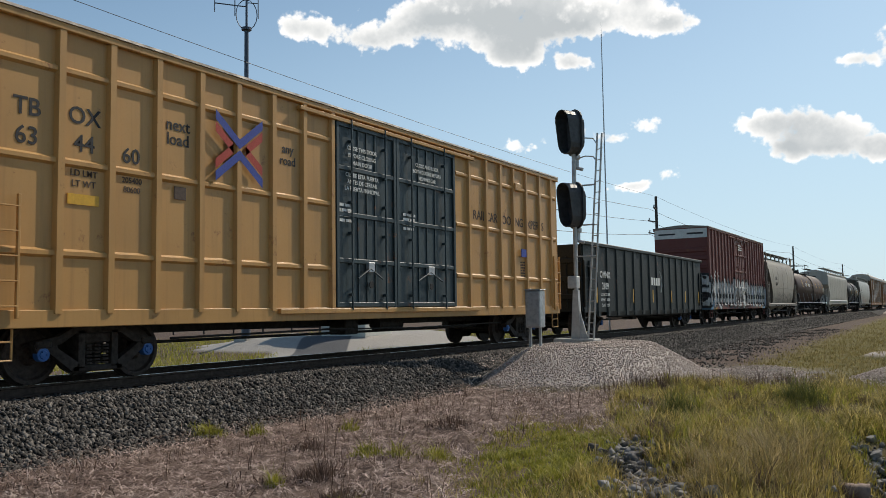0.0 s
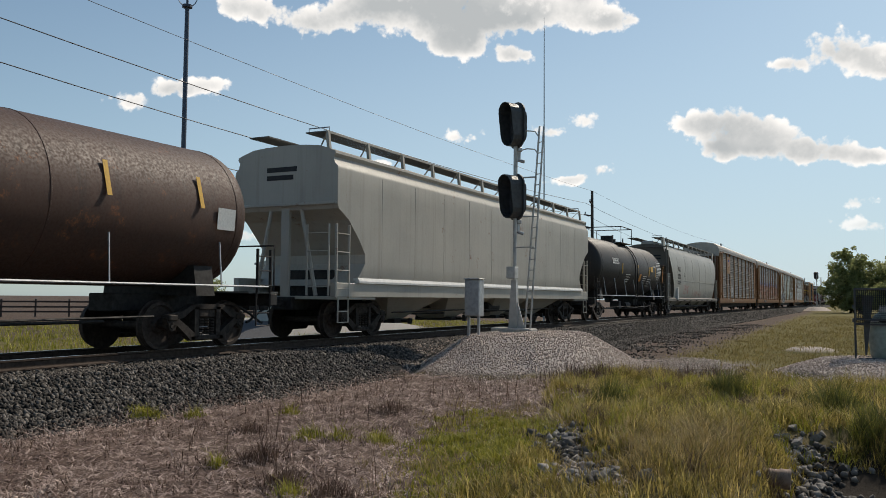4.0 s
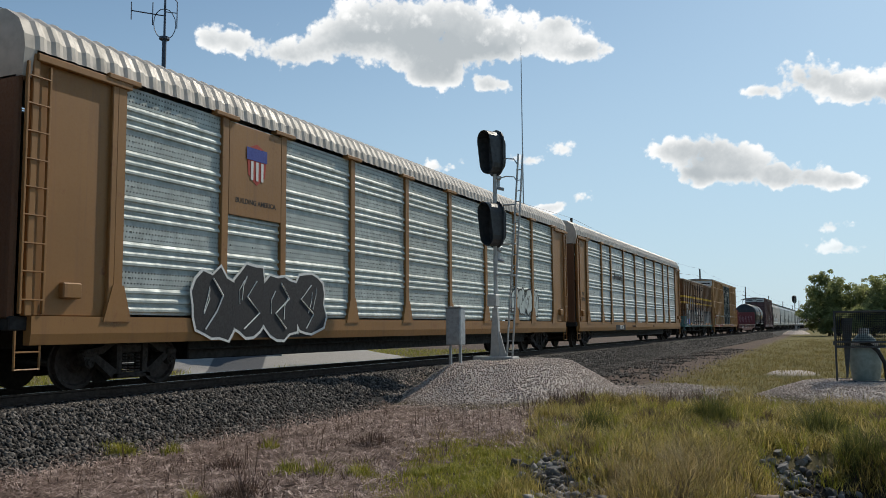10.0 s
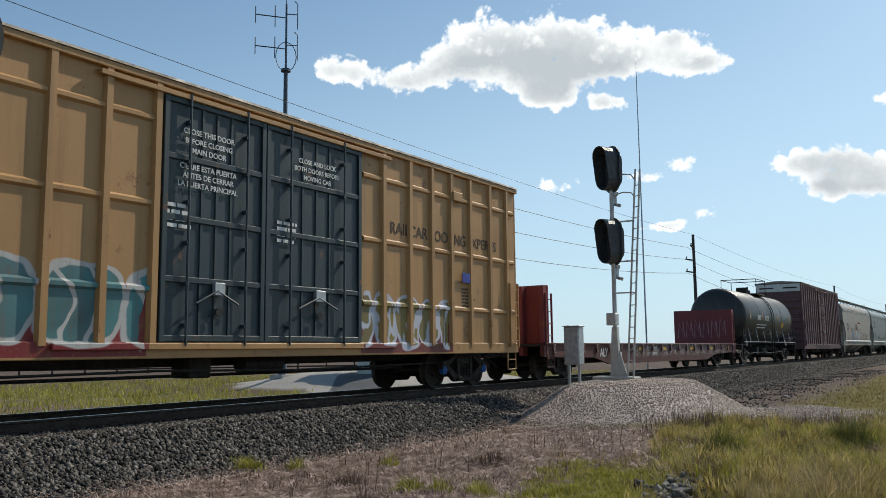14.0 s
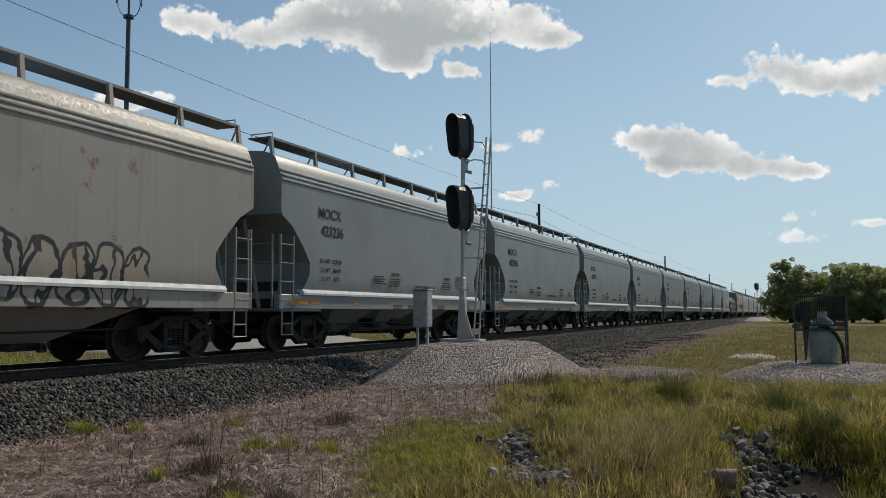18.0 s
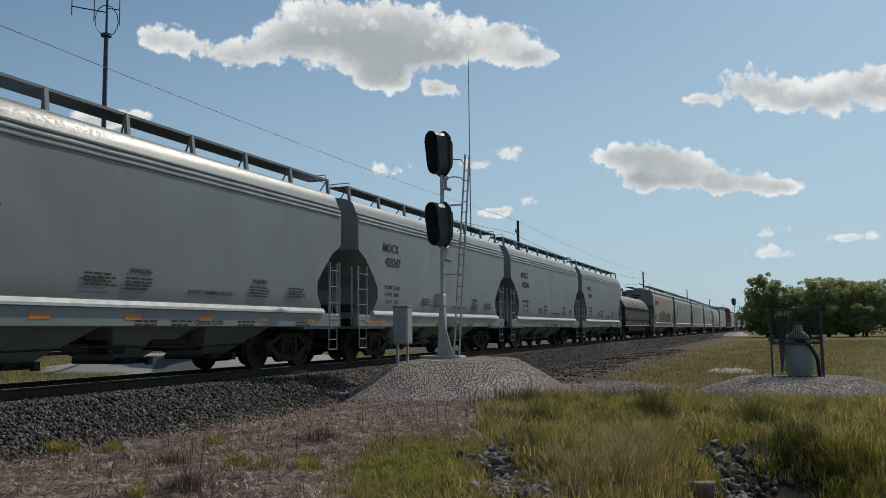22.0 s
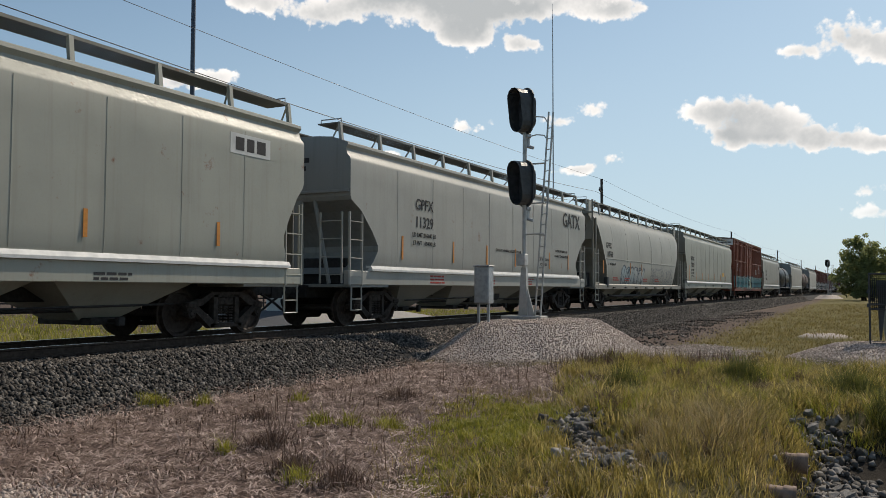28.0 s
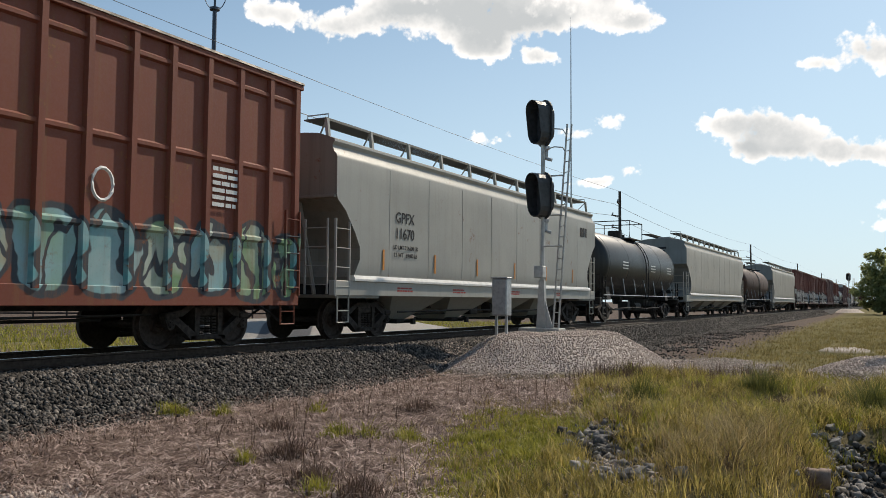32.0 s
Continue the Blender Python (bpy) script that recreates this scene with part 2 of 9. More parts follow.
    def done(self, colour, rough=0.6, metal=0.0, spec=0.4):
        self.put(colour, self.bsdf.inputs["Base Color"])
        self.put(rough, self.bsdf.inputs["Roughness"])
        self.put(metal, self.bsdf.inputs["Metallic"])
        self.bsdf.inputs["Specular IOR Level"].default_value = spec
        MATS[self.mat.name] = self.mat
        return self.mat


def scaled(c, k):
    return tuple(min(1.0, x * k) for x in c)


def paint(name, c, rough=0.5, grime=0.45, rust=0.0, dirt=(0.09, 0.075, 0.06), tags=(), stripes=()):
    """Weathered steel paint: rain streaks, road grime, rust blooms; stripes are painted bands, tags are sprayed patches
    (y0, y1, z0, z1, palette, letter size)."""
    n = Nodes(name)
    big = n.noise(n.co, 0.55, 4)
    streak = n.noise(n.stretch(n.co, 5.0, 5.0, 0.22), 1.0, 5, 0.65)
    grain = n.noise(n.co, 22.0, 4)
    col = n.mix(n.span(big, 0.35, 0.7), c, scaled(c, 0.86))
    x, y, z = n.axis()
    for y0, y1, z0, z1, sc in stripes:
        inside = n.math("MULTIPLY", n.math("MULTIPLY", n.math("GREATER_THAN", z, z0), n.math("LESS_THAN", z, z1)),
                        n.math("MULTIPLY", n.math("GREATER_THAN", y, y0), n.math("LESS_THAN", y, y1)))
        col = n.mix(n.math("MULTIPLY", inside, n.span(grain, 0.25, 0.4, 0.6, 1.0)), col, sc)
    for y0, y1, z0, z1, pal, size in tags:
        warp = n.axis(n.noise_colour(n.raw, 1.0 / size, 3))
        wy = n.math("ADD", y, n.math("MULTIPLY", n.math("SUBTRACT", warp[0], 0.5), 0.8 * size))
        wz = n.math("ADD", z, n.math("MULTIPLY", n.math("SUBTRACT", warp[1], 0.5), 0.45 * size))
        flat = n.t.nodes.new("ShaderNodeCombineXYZ")
        n.put(wy, flat.inputs[1])
        n.put(wz, flat.inputs[2])
        flat = flat.outputs[0]
        near_side = n.math("GREATER_THAN", x, 0.5)
        if pal[1] is None:  # loose strokes of one spray can
            line = n.math("ABSOLUTE", n.math("SUBTRACT", n.noise(n.stretch(flat, 0, 1.0, 0.7), 2.2 / size, 3, 0.6, 0.8), 0.5))
            m = n.math("MULTIPLY", n.span(line, 0.028, 0.014), n.math("MULTIPLY", n.math("MULTIPLY", n.span(wz, z0 - 0.08, z0 + 0.08), n.span(wz, z1 + 0.08, z1 - 0.08)),
                                                                       n.math("MULTIPLY", n.math("GREATER_THAN", y, y0), n.math("LESS_THAN", y, y1))))
            col = n.mix(n.math("MULTIPLY", m, near_side), col, pal[0])
            continue
        # a row of fat letters: one rounded block to each pitch, with an outline and inner strokes
        cell = n.math("MULTIPLY", wy, 1.0 / size)
        pick = n.t.nodes.new("ShaderNodeTexWhiteNoise")
        pick.noise_dimensions = "1D"
        n.put(n.math("FLOOR", cell), pick.inputs["W"])
        dice = n.axis(pick.outputs["Color"])
        u = n.math("ABSOLUTE", n.math("SUBTRACT", n.math("FRACT", cell), 0.5))
        mid, half = (z0 + z1) / 2, (z1 - z0) / 2
        v = n.math("ABSOLUTE", n.math("MULTIPLY", n.math("SUBTRACT", wz, n.math("ADD", mid - 0.08 * half, n.math("MULTIPLY", dice[1], 0.24 * half))), 1.0 / half))
        d = n.math("ADD", n.math("POWER", n.math("MULTIPLY", u, 1.96), 2.6), n.math("POWER", v, 2.6))
        shade = n.math("ADD", n.math("MULTIPLY", dice[0], 0.62), n.math("MULTIPLY", n.noise(flat, 1.1 / size, 3), 0.42), True)
        fill = n.ramp(shade, [(0.12 + 0.8 * k / max(1, len(pal) - 2), p) for k, p in enumerate(pal[1:])])
        slit = n.math("ABSOLUTE", n.math("SUBTRACT", n.noise(n.stretch(flat, 0, 1.0, 0.45), 1.7 / size, 1), 0.5))
        fill = n.mix(n.span(slit, 0.034, 0.020), fill, pal[0])
        fill = n.mix(n.span(d, 0.66, 0.76), fill, pal[0])
        m = n.math("MULTIPLY", n.span(d, 1.12, 0.98), n.math("MULTIPLY", n.math("GREATER_THAN", wy, y0), n.math("LESS_THAN", wy, y1)))
        col = n.mix(n.math("MULTIPLY", m, near_side), col, fill)
    col = n.mix(n.span(streak, 0.48, 0.72, 0.0, grime), col, dirt)
    col = n.mix(n.span(grain, 0.55, 0.8, 0.0, grime * 0.5), col, scaled(dirt, 1.4))
    if rust:
        spots = n.math("MULTIPLY", n.span(n.noise(n.co, 1.6, 6, 0.7), 0.62 - 0.16 * rust, 0.72 - 0.1 * rust), n.span(grain, 0.3, 0.6))
        col = n.mix(spots, col, n.ramp(grain, [(0.3, (0.10, 0.035, 0.015)), (0.7, (0.26, 0.10, 0.04))]))
    n.bump(n.math("ADD", n.math("MULTIPLY", grain, 0.4), big), 0.16, 0.012)
    return n.done(col, n.span(grain, 0.3, 0.75, rough - 0.08, min(0.95, rough + 0.2)))


def plain(name, c, rough=0.6, metal=0.0, vary=0.25, scale=8.0, bump=0.15, spec=0.4):
    n = Nodes(name)
    a, b = n.noise(n.co, scale, 5, 0.6), n.noise(n.co, scale * 0.12, 3)
    col = n.mix(n.span(a, 0.3, 0.72), scaled(c, 1 + vary * 0.5), scaled(c, 1 - vary))
    col = n.mix(n.span(b, 0.4, 0.7, 0.0, 0.5), col, scaled(c, 1 - vary * 0.8))
    n.bump(a, bump, 0.01)
    return n.done(col, n.span(a, 0.3, 0.75, max(0.05, rough - 0.1), min(1.0, rough + 0.12)), metal, spec)


def leafy(name, c1, c2, c3, rough=0.55, sheen=0.4):
    """Blades and leaves: colour by piece, a little light through them."""
    n = Nodes(name)
    g = n.t.nodes.new("ShaderNodeNewGeometry")
    big = n.noise(n.raw, 0.45, 3)
    clump = n.span(n.noise(n.raw, 5.5, 3, 0.6), 0.34, 0.66)
    v = n.math("ADD", n.math("MULTIPLY", g.outputs["Random Per Island"], 0.42), n.math("ADD", n.math("MULTIPLY", big, 0.36), n.math("MULTIPLY", clump, 0.36)), True)
    col = n.ramp(v, [(0.12, c1), (0.5, c2), (0.95, c3)])
    tr = n.t.nodes.new("ShaderNodeBsdfTranslucent")
    n.put(col, tr.inputs[0])
    m = n.t.nodes.new("ShaderNodeMixShader")
    m.inputs[0].default_value = sheen
    mat = n.done(col, rough, 0.0, 0.25)
    n.t.links.new(n.bsdf.outputs[0], m.inputs[1])
    n.t.links.new(tr.outputs[0], m.inputs[2])
    n.t.links.new(m.outputs[0], n.out.inputs[0])
    return mat


def stone_mat(name, c1, c2, c3, rough=0.85):
    n = Nodes(name)
    g = n.t.nodes.new("ShaderNodeNewGeometry")
    a = n.noise(n.raw, 45.0, 4)
    lie = n.span(n.noise(n.raw, 7.0, 3, 0.6), 0.3, 0.7)
    v = n.math("ADD", n.math("MULTIPLY", g.outputs["Random Per Island"], 0.68), n.math("ADD", n.math("MULTIPLY", a, 0.16), n.math("MULTIPLY", lie, 0.22)), True)
    n.bump(a, 0.3, 0.006)
    return n.done(n.ramp(v, [(0.05, c1), (0.5, c2), (0.95, c3)]), rough, 0.0, 0.3)


STEEL = plain("weathered_black_steel", (0.022, 0.020, 0.019), 0.75, 0.0, 0.4, 9.0)
TRUCKM = plain("rusty_truck_casting", (0.035, 0.027, 0.022), 0.85, 0.0, 0.5, 12.0)
WHEELM = plain("brown_wheel_steel", (0.045, 0.032, 0.026), 0.7, 0.2, 0.4, 14.0)
TREAD = plain("polished_tread_steel", (0.30, 0.29, 0.28), 0.35, 0.9, 0.15, 20.0)
RAILM = plain("rusted_rail_side", (0.055, 0.036, 0.026), 0.85, 0.0, 0.35, 14.0)
RAILTOP = plain("worn_rail_head", (0.42, 0.41, 0.40), 0.28, 0.95, 0.12, 25.0)
TIE = plain("creosoted_wood", (0.045, 0.036, 0.030), 0.9, 0.0, 0.45, 18.0, 0.5)
GALV = plain("galvanised_steel", (0.42, 0.43, 0.44), 0.5, 0.55, 0.2, 10.0)
ALU = plain("dull_aluminium_paint", (0.48, 0.48, 0.47), 0.55, 0.3, 0.2, 6.0)
WHITE = plain("chalky_white_paint", (0.62, 0.62, 0.60), 0.6, 0.0, 0.12, 5.0)
LETTER_W = plain("white_stencil_paint", (0.70, 0.70, 0.67), 0.7, 0.0, 0.15, 25.0, 0.05)
LETTER_K = plain("black_stencil_paint", (0.022, 0.022, 0.025), 0.7, 0.0, 0.2, 25.0, 0.05)
LETTER_R = plain("red_stencil_paint", (0.40, 0.045, 0.03), 0.7, 0.0, 0.2, 25.0, 0.05)
LETTER_G = plain("dark_green_stencil_paint", (0.02, 0.10, 0.06), 0.7, 0.0, 0.2, 25.0, 0.05)
LETTER_B = plain("blue_stencil_paint", (0.03, 0.06, 0.30), 0.7, 0.0, 0.2, 25.0, 0.05)
FADED = plain("faded_brown_lettering", (0.085, 0.055, 0.04), 0.75, 0.0, 0.3, 20.0, 0.05)
REFLECT_Y = plain("yellow_reflector_tape", (0.66, 0.36, 0.03), 0.45, 0.0, 0.12, 18.0, 0.05)
REFLECT_O = plain("orange_reflector_tape", (0.62, 0.24, 0.04), 0.45, 0.0, 0.15, 18.0, 0.05)
BLUECAP = plain("blue_bearing_cap", (0.03, 0.12, 0.36), 0.5, 0.0, 0.2, 12.0)
RUBBER = plain("black_rubber_hose", (0.015, 0.015, 0.016), 0.6, 0.0, 0.2, 20.0)
XING_K = plain("dull_black_enamel", (0.009, 0.009, 0.010), 0.6, 0.0, 0.3, 8.0, 0.05)
SIGNAL_K = plain("flat_black_enamel", (0.055, 0.058, 0.062), 0.5, 0.0, 0.3, 8.0, 0.08)
XING_GREY = plain("silver_grey_paint", (0.46, 0.48, 0.50), 0.42, 0.25, 0.14, 7.0, 0.06)
CONCRETE = plain("cast_concrete", (0.42, 0.40, 0.37), 0.9, 0.0, 0.25, 14.0, 0.3)
POLEWOOD = plain("grey_pole_wood", (0.075, 0.062, 0.052), 0.9, 0.0, 0.4, 6.0)
FENCEWOOD = plain("dark_fence_wood", (0.05, 0.038, 0.032), 0.9, 0.0, 0.4, 8.0)
BARK = plain("tree_bark", (0.075, 0.058, 0.042), 0.95, 0.0, 0.4, 14.0, 0.6)
MASTBLUE = plain("dark_blue_grey_mast", (0.07, 0.09, 0.125), 0.5, 0.2, 0.25, 6.0)
HUT = plain("pale_grey_hut_panel", (0.52, 0.53, 0.50), 0.6, 0.1, 0.12, 3.0, 0.05)
PIPEM = plain("brown_clay_pipe", (0.30, 0.21, 0.16), 0.8, 0.0, 0.3, 9.0, 0.2)
VALVE = plain("pale_green_valve_paint", (0.24, 0.28, 0.25), 0.5, 0.1, 0.2, 9.0)
MAROON = plain("maroon_lamp_hood", (0.10, 0.045, 0.04), 0.6, 0.0, 0.3, 9.0)
SIGNBLUE = plain("blue_sign_enamel", (0.025, 0.10, 0.33), 0.45, 0.0, 0.15, 9.0, 0.04)
WIRE = plain("dark_wire", (0.03, 0.03, 0.035), 0.6, 0.3, 0.1, 9.0)
MUD = plain("muddy_water", (0.040, 0.031, 0.021), 0.45, 0.0, 0.2, 2.0, 0.03, 0.15)
ROOFM = plain("rusty_grey_roof_sheet", (0.27, 0.235, 0.20), 0.7, 0.1, 0.35, 4.0, 0.1)
ASPHALT = plain("grey_asphalt", (0.17, 0.17, 0.175), 0.95, 0.0, 0.2, 30.0, 0.3)


def lamp_red(name, strength, c):
    n = Nodes(name)
    x, y, z = n.axis()
    row = n.math("MULTIPLY", z, 64.0)
    u = n.math("SUBTRACT", n.math("FRACT", n.math("ADD", n.math("MULTIPLY", y, 56.0), n.math("MULTIPLY", n.math("FLOOR", row), 0.5))), 0.5)
    v = n.math("SUBTRACT", n.math("FRACT", row), 0.5)
    lit = n.span(n.math("SQRT", n.math("ADD", n.math("MULTIPLY", u, u), n.math("MULTIPLY", v, v))), 0.46, 0.22)
    n.put(n.mix(lit, scaled(c, 0.28), (1.0, 0.09, 0.05)), n.bsdf.inputs["Emission Color"])
    n.bsdf.inputs["Emission Strength"].default_value = strength
    return n.done((0.25, 0.02, 0.02), 0.3)


RED_ON = lamp_red("lit_red_lens", 1.35, (1.0, 0.10, 0.05))
RED_OFF = plain("dark_red_lens", (0.10, 0.012, 0.014), 0.25, 0.0, 0.3, 12.0, 0.1, 0.6)
BALLAST = stone_mat("grey_ballast_stone", (0.011, 0.0098, 0.0088), (0.052, 0.045, 0.039), (0.215, 0.190, 0.167))
GRAVEL = stone_mat("pale_limestone_gravel", (0.22, 0.172, 0.142), (0.42, 0.342, 0.288), (0.66, 0.555, 0.475))
RIPRAP = stone_mat("grey_riprap", (0.040, 0.037, 0.033), (0.105, 0.096, 0.086), (0.33, 0.305, 0.275))
GRASS_G = leafy("green_grass_blade", (0.075, 0.080, 0.012), (0.255, 0.250, 0.032), (0.52, 0.46, 0.10))
GRASS_O = leafy("olive_grass_blade", (0.058, 0.047, 0.014), (0.275, 0.220, 0.055), (0.70, 0.55, 0.22), 0.55, 0.5)
GRASS_D = leafy("dry_straw_blade", (0.055, 0.034, 0.027), (0.225, 0.155, 0.127), (0.76, 0.61, 0.53), 0.8, 0.12)
GRASS_T = leafy("tan_feather_blade", (0.085, 0.066, 0.022), (0.29, 0.22, 0.085), (0.60, 0.46, 0.24), 0.6, 0.4)
GRASS_K = leafy("dark_grass_blade", (0.035, 0.042, 0.012), (0.105, 0.115, 0.03), (0.25, 0.235, 0.07))
GRASS_M = leafy("meadow_blade", (0.066, 0.052, 0.018), (0.205, 0.160, 0.050), (0.42, 0.34, 0.15))
WEED = leafy("purple_brown_weed", (0.06, 0.035, 0.028), (0.125, 0.08, 0.06), (0.22, 0.15, 0.11), 0.8, 0.15)
# leaf colours are lightened to stand in for haze over the distance
LEAF = leafy("tree_leaf", (0.12, 0.14, 0.058), (0.27, 0.295, 0.12), (0.44, 0.45, 0.20), 0.5, 0.62)


def mesh_screen():
    """Woven wire, with its holes let through by the weave's own pattern."""
    n = Nodes("dark_wire_screen")
    x, y, z = n.axis()
    u = n.math("ABSOLUTE", n.math("SUBTRACT", n.math("FRACT", n.math("MULTIPLY", n.math("ADD", x, y), 22.0)), 0.5))
    v = n.math("ABSOLUTE", n.math("SUBTRACT", n.math("FRACT", n.math("MULTIPLY", z, 22.0)), 0.5))
    solid = n.math("MAXIMUM", n.math("GREATER_THAN", u, 0.425), n.math("GREATER_THAN", v, 0.425))
    n.put(solid, n.bsdf.inputs["Alpha"])
    return n.done((0.02, 0.02, 0.02), 0.6, 0.3)


SCREEN = mesh_screen()


def grating():
    n = Nodes("steel_walkway_grating")
    x, y, z = n.axis()
    u = n.math("ABSOLUTE", n.math("SUBTRACT", n.math("FRACT", n.math("MULTIPLY", y, 14.0)), 0.5))
    v = n.math("ABSOLUTE", n.math("SUBTRACT", n.math("FRACT", n.math("MULTIPLY", n.math("ADD", x, z), 20.0)), 0.5))
    solid = n.math("MAXIMUM", n.math("GREATER_THAN", u, 0.10), n.math("GREATER_THAN", v, 0.22))
    n.put(solid, n.bsdf.inputs["Alpha"])
    return n.done((0.14, 0.14, 0.13), 0.8, 0.2)


GRATE = grating()

# ---- mesh building ----
class Geo:
    """Gathers vertices and faces of one part."""

    def __init__(self):
        self.v, self.f = [], []

    def add(self, vs, fs):
        k = len(self.v)
        self.v += [tuple(p) for p in vs]
        self.f += [tuple(i + k for i in q) for q in fs]
        return self

    def box(self, x0, x1, y0, y1, z0, z1, b=0.0):
        if b <= 0:
            p = [(x, y, z) for z in (z0, z1) for y in (y0, y1) for x in (x0, x1)]
            return self.add(p, [(0, 2, 3, 1), (4, 5, 7, 6), (0, 1, 5, 4), (2, 6, 7, 3), (0, 4, 6, 2), (1, 3, 7, 5)])
        b = min(b, (x1 - x0) / 2.1, (y1 - y0) / 2.1, (z1 - z0) / 2.1)
        ring = [(x0 + b, y0), (x1 - b, y0), (x1, y0 + b), (x1, y1 - b), (x1 - b, y1), (x0 + b, y1), (x0, y1 - b), (x0, y0 + b)]
        inner = [(min(max(x, x0 + b), x1 - b), min(max(y, y0 + b), y1 - b)) for x, y in ring]
        rows = [(inner, z0), (ring, z0 + b), (ring, z1 - b), (inner, z1)]
        vs = [(x, y, z) for r, z in rows for x, y in r]
        fs = [tuple(range(7, -1, -1)), tuple(range(24, 32))]
        for r in range(3):
            for i in range(8):
                j = (i + 1) % 8
                fs.append((r * 8 + i, r * 8 + j, r * 8 + 8 + j, r * 8 + 8 + i))
        return self.add(vs, fs)

    def prism(self, poly, axis, a0, a1):
        """A closed outline pushed along x (outline in y, z), y (outline in x, z) or z (outline in x, y)."""
        n = len(poly)

        def at(p, a):
            return (a, p[0], p[1]) if axis == "x" else (p[0], a, p[1]) if axis == "y" else (p[0], p[1], a)

        vs = [at(p, a0) for p in poly] + [at(p, a1) for p in poly]
        fs = [tuple(range(n - 1, -1, -1)), tuple(range(n, 2 * n))]
        fs += [(i, (i + 1) % n, n + (i + 1) % n, n + i) for i in range(n)]
        return self.add(vs, fs)

    def cyl(self, p0, p1, r0, r1=None, n=12, caps=True):
        r1 = r0 if r1 is None else r1
        p0, p1 = Vector(p0), Vector(p1)
        d = (p1 - p0).normalized()
        u = d.orthogonal().normalized()
        w = d.cross(u)
        vs = []
        for p, r in ((p0, r0), (p1, r1)):
            vs += [p + (u * math.cos(6.28319 * i / n) + w * math.sin(6.28319 * i / n)) * r for i in range(n)]
        fs = [(i, (i + 1) % n, n + (i + 1) % n, n + i) for i in range(n)]
        if caps:
            fs += [tuple(range(n - 1, -1, -1)), tuple(range(n, 2 * n))]
        return self.add(vs, fs)

    def tube(self, pts, r, n=6):
        """A bent bar through the points."""
        pts = [Vector(p) for p in pts]
        vs, fs = [], []
        for k, p in enumerate(pts):
            d = (pts[min(k + 1, len(pts) - 1)] - pts[max(k - 1, 0)]).normalized()
            u = d.cross(Vector((0.13, 0.21, 0.97))).normalized()
            w = d.cross(u)
            vs += [p + (u * math.cos(6.28319 * i / n) + w * math.sin(6.28319 * i / n)) * r for i in range(n)]
        for k in range(len(pts) - 1):
            fs += [(k * n + i, k * n + (i + 1) % n, k * n + n + (i + 1) % n, k * n + n + i) for i in range(n)]
        m = len(vs)
        fs += [tuple(range(n - 1, -1, -1)), tuple(range(m - n, m))]
        return self.add(vs, fs)

    def lathe(self, prof, centre, axis="x", n=24):
        """A turned shape: prof is (along, radius)."""
        vs, fs = [], []
        cx, cy, cz = centre
        for a, r in prof:
            for i in range(n):
                c, s = math.cos(6.28319 * i / n) * r, math.sin(6.28319 * i / n) * r
                vs.append((cx + a, cy + c, cz + s) if axis == "x" else (cx + c, cy + a, cz + s) if axis == "y" else (cx + c, cy + s, cz + a))
        for k in range(len(prof) - 1):
            fs += [(k * n + i, k * n + (i + 1) % n, k * n + n + (i + 1) % n, k * n + n + i) for i in range(n)]
        fs += [tuple(range(n)), tuple(range(len(vs) - 1, len(vs) - n - 1, -1))]
        return self.add(vs, fs)

    def sheet(self, rows):
        """A surface through rows of points."""
        m = len(rows[0])
        vs = [p for r in rows for p in r]
        fs = [(k * m + i, k * m + i + 1, k * m + m + i + 1, k * m + m + i) for k in range(len(rows) - 1) for i in range(m - 1)]
        return self.add(vs, fs)

    def mesh(self, name, mat, smooth=False):
        me = bpy.data.meshes.new(name)
        me.from_pydata(self.v, [], self.f)
        bm = bmesh.new()
        bm.from_mesh(me)
        bmesh.ops.recalc_face_normals(bm, faces=bm.faces)
        bm.to_mesh(me)
        bm.free()
        me.materials.append(mat)
        if smooth:
            me.polygons.foreach_set("use_smooth", [True] * len(me.polygons))
            me.set_sharp_from_angle(angle=radians(38))
        me.update()
        return me


def thing(name, m, label, category, group="", kind=""):
    ob = new(name)
    ob.empty_display_size = 0.3
    ob.matrix_world = m
    return tagged(ob, label, category, group, kind)


def part(name, geo, mat, parent, label="", smooth=False, at=None):
    """One mesh under a thing or a part; geo may be a finished mesh that alike parts share."""
    me = geo if isinstance(geo, bpy.types.Mesh) else geo.mesh(name, mat, smooth)
    ob = new(name, me)
    ob.parent = parent
    if at is not None:
        ob.matrix_local = at
    return tagged(ob, label) if label else ob


def solo(name, geo, mat, label="", category="", group="", kind="", smooth=False, m=None):
    me = geo if isinstance(geo, bpy.types.Mesh) else geo.mesh(name, mat, smooth)
    ob = new(name, me)
    if m is not None:
        ob.matrix_world = m
    return tagged(ob, label, category, group, kind)


def numpy_mesh(name, verts, faces, mat, smooth=False):
    """A mesh from arrays: verts (n, 3), faces (m, 3) or (m, 4)."""
    me = bpy.data.meshes.new(name)
    verts, faces = np.asarray(verts, np.float32), np.asarray(faces, np.int32)
    k = faces.shape[1]
    me.vertices.add(len(verts))
    me.vertices.foreach_set("co", verts.ravel())
    me.loops.add(faces.size)
    me.loops.foreach_set("vertex_index", faces.ravel())
    me.polygons.add(len(faces))
    me.polygons.foreach_set("loop_start", np.arange(0, faces.size, k, dtype=np.int32))
    me.polygons.foreach_set("loop_total", np.full(len(faces), k, np.int32))
    me.update(calc_edges=True)
    me.materials.append(mat)
    if smooth:
        me.polygons.foreach_set("use_smooth", [True] * len(me.polygons))
    return me


TEXTS = {}


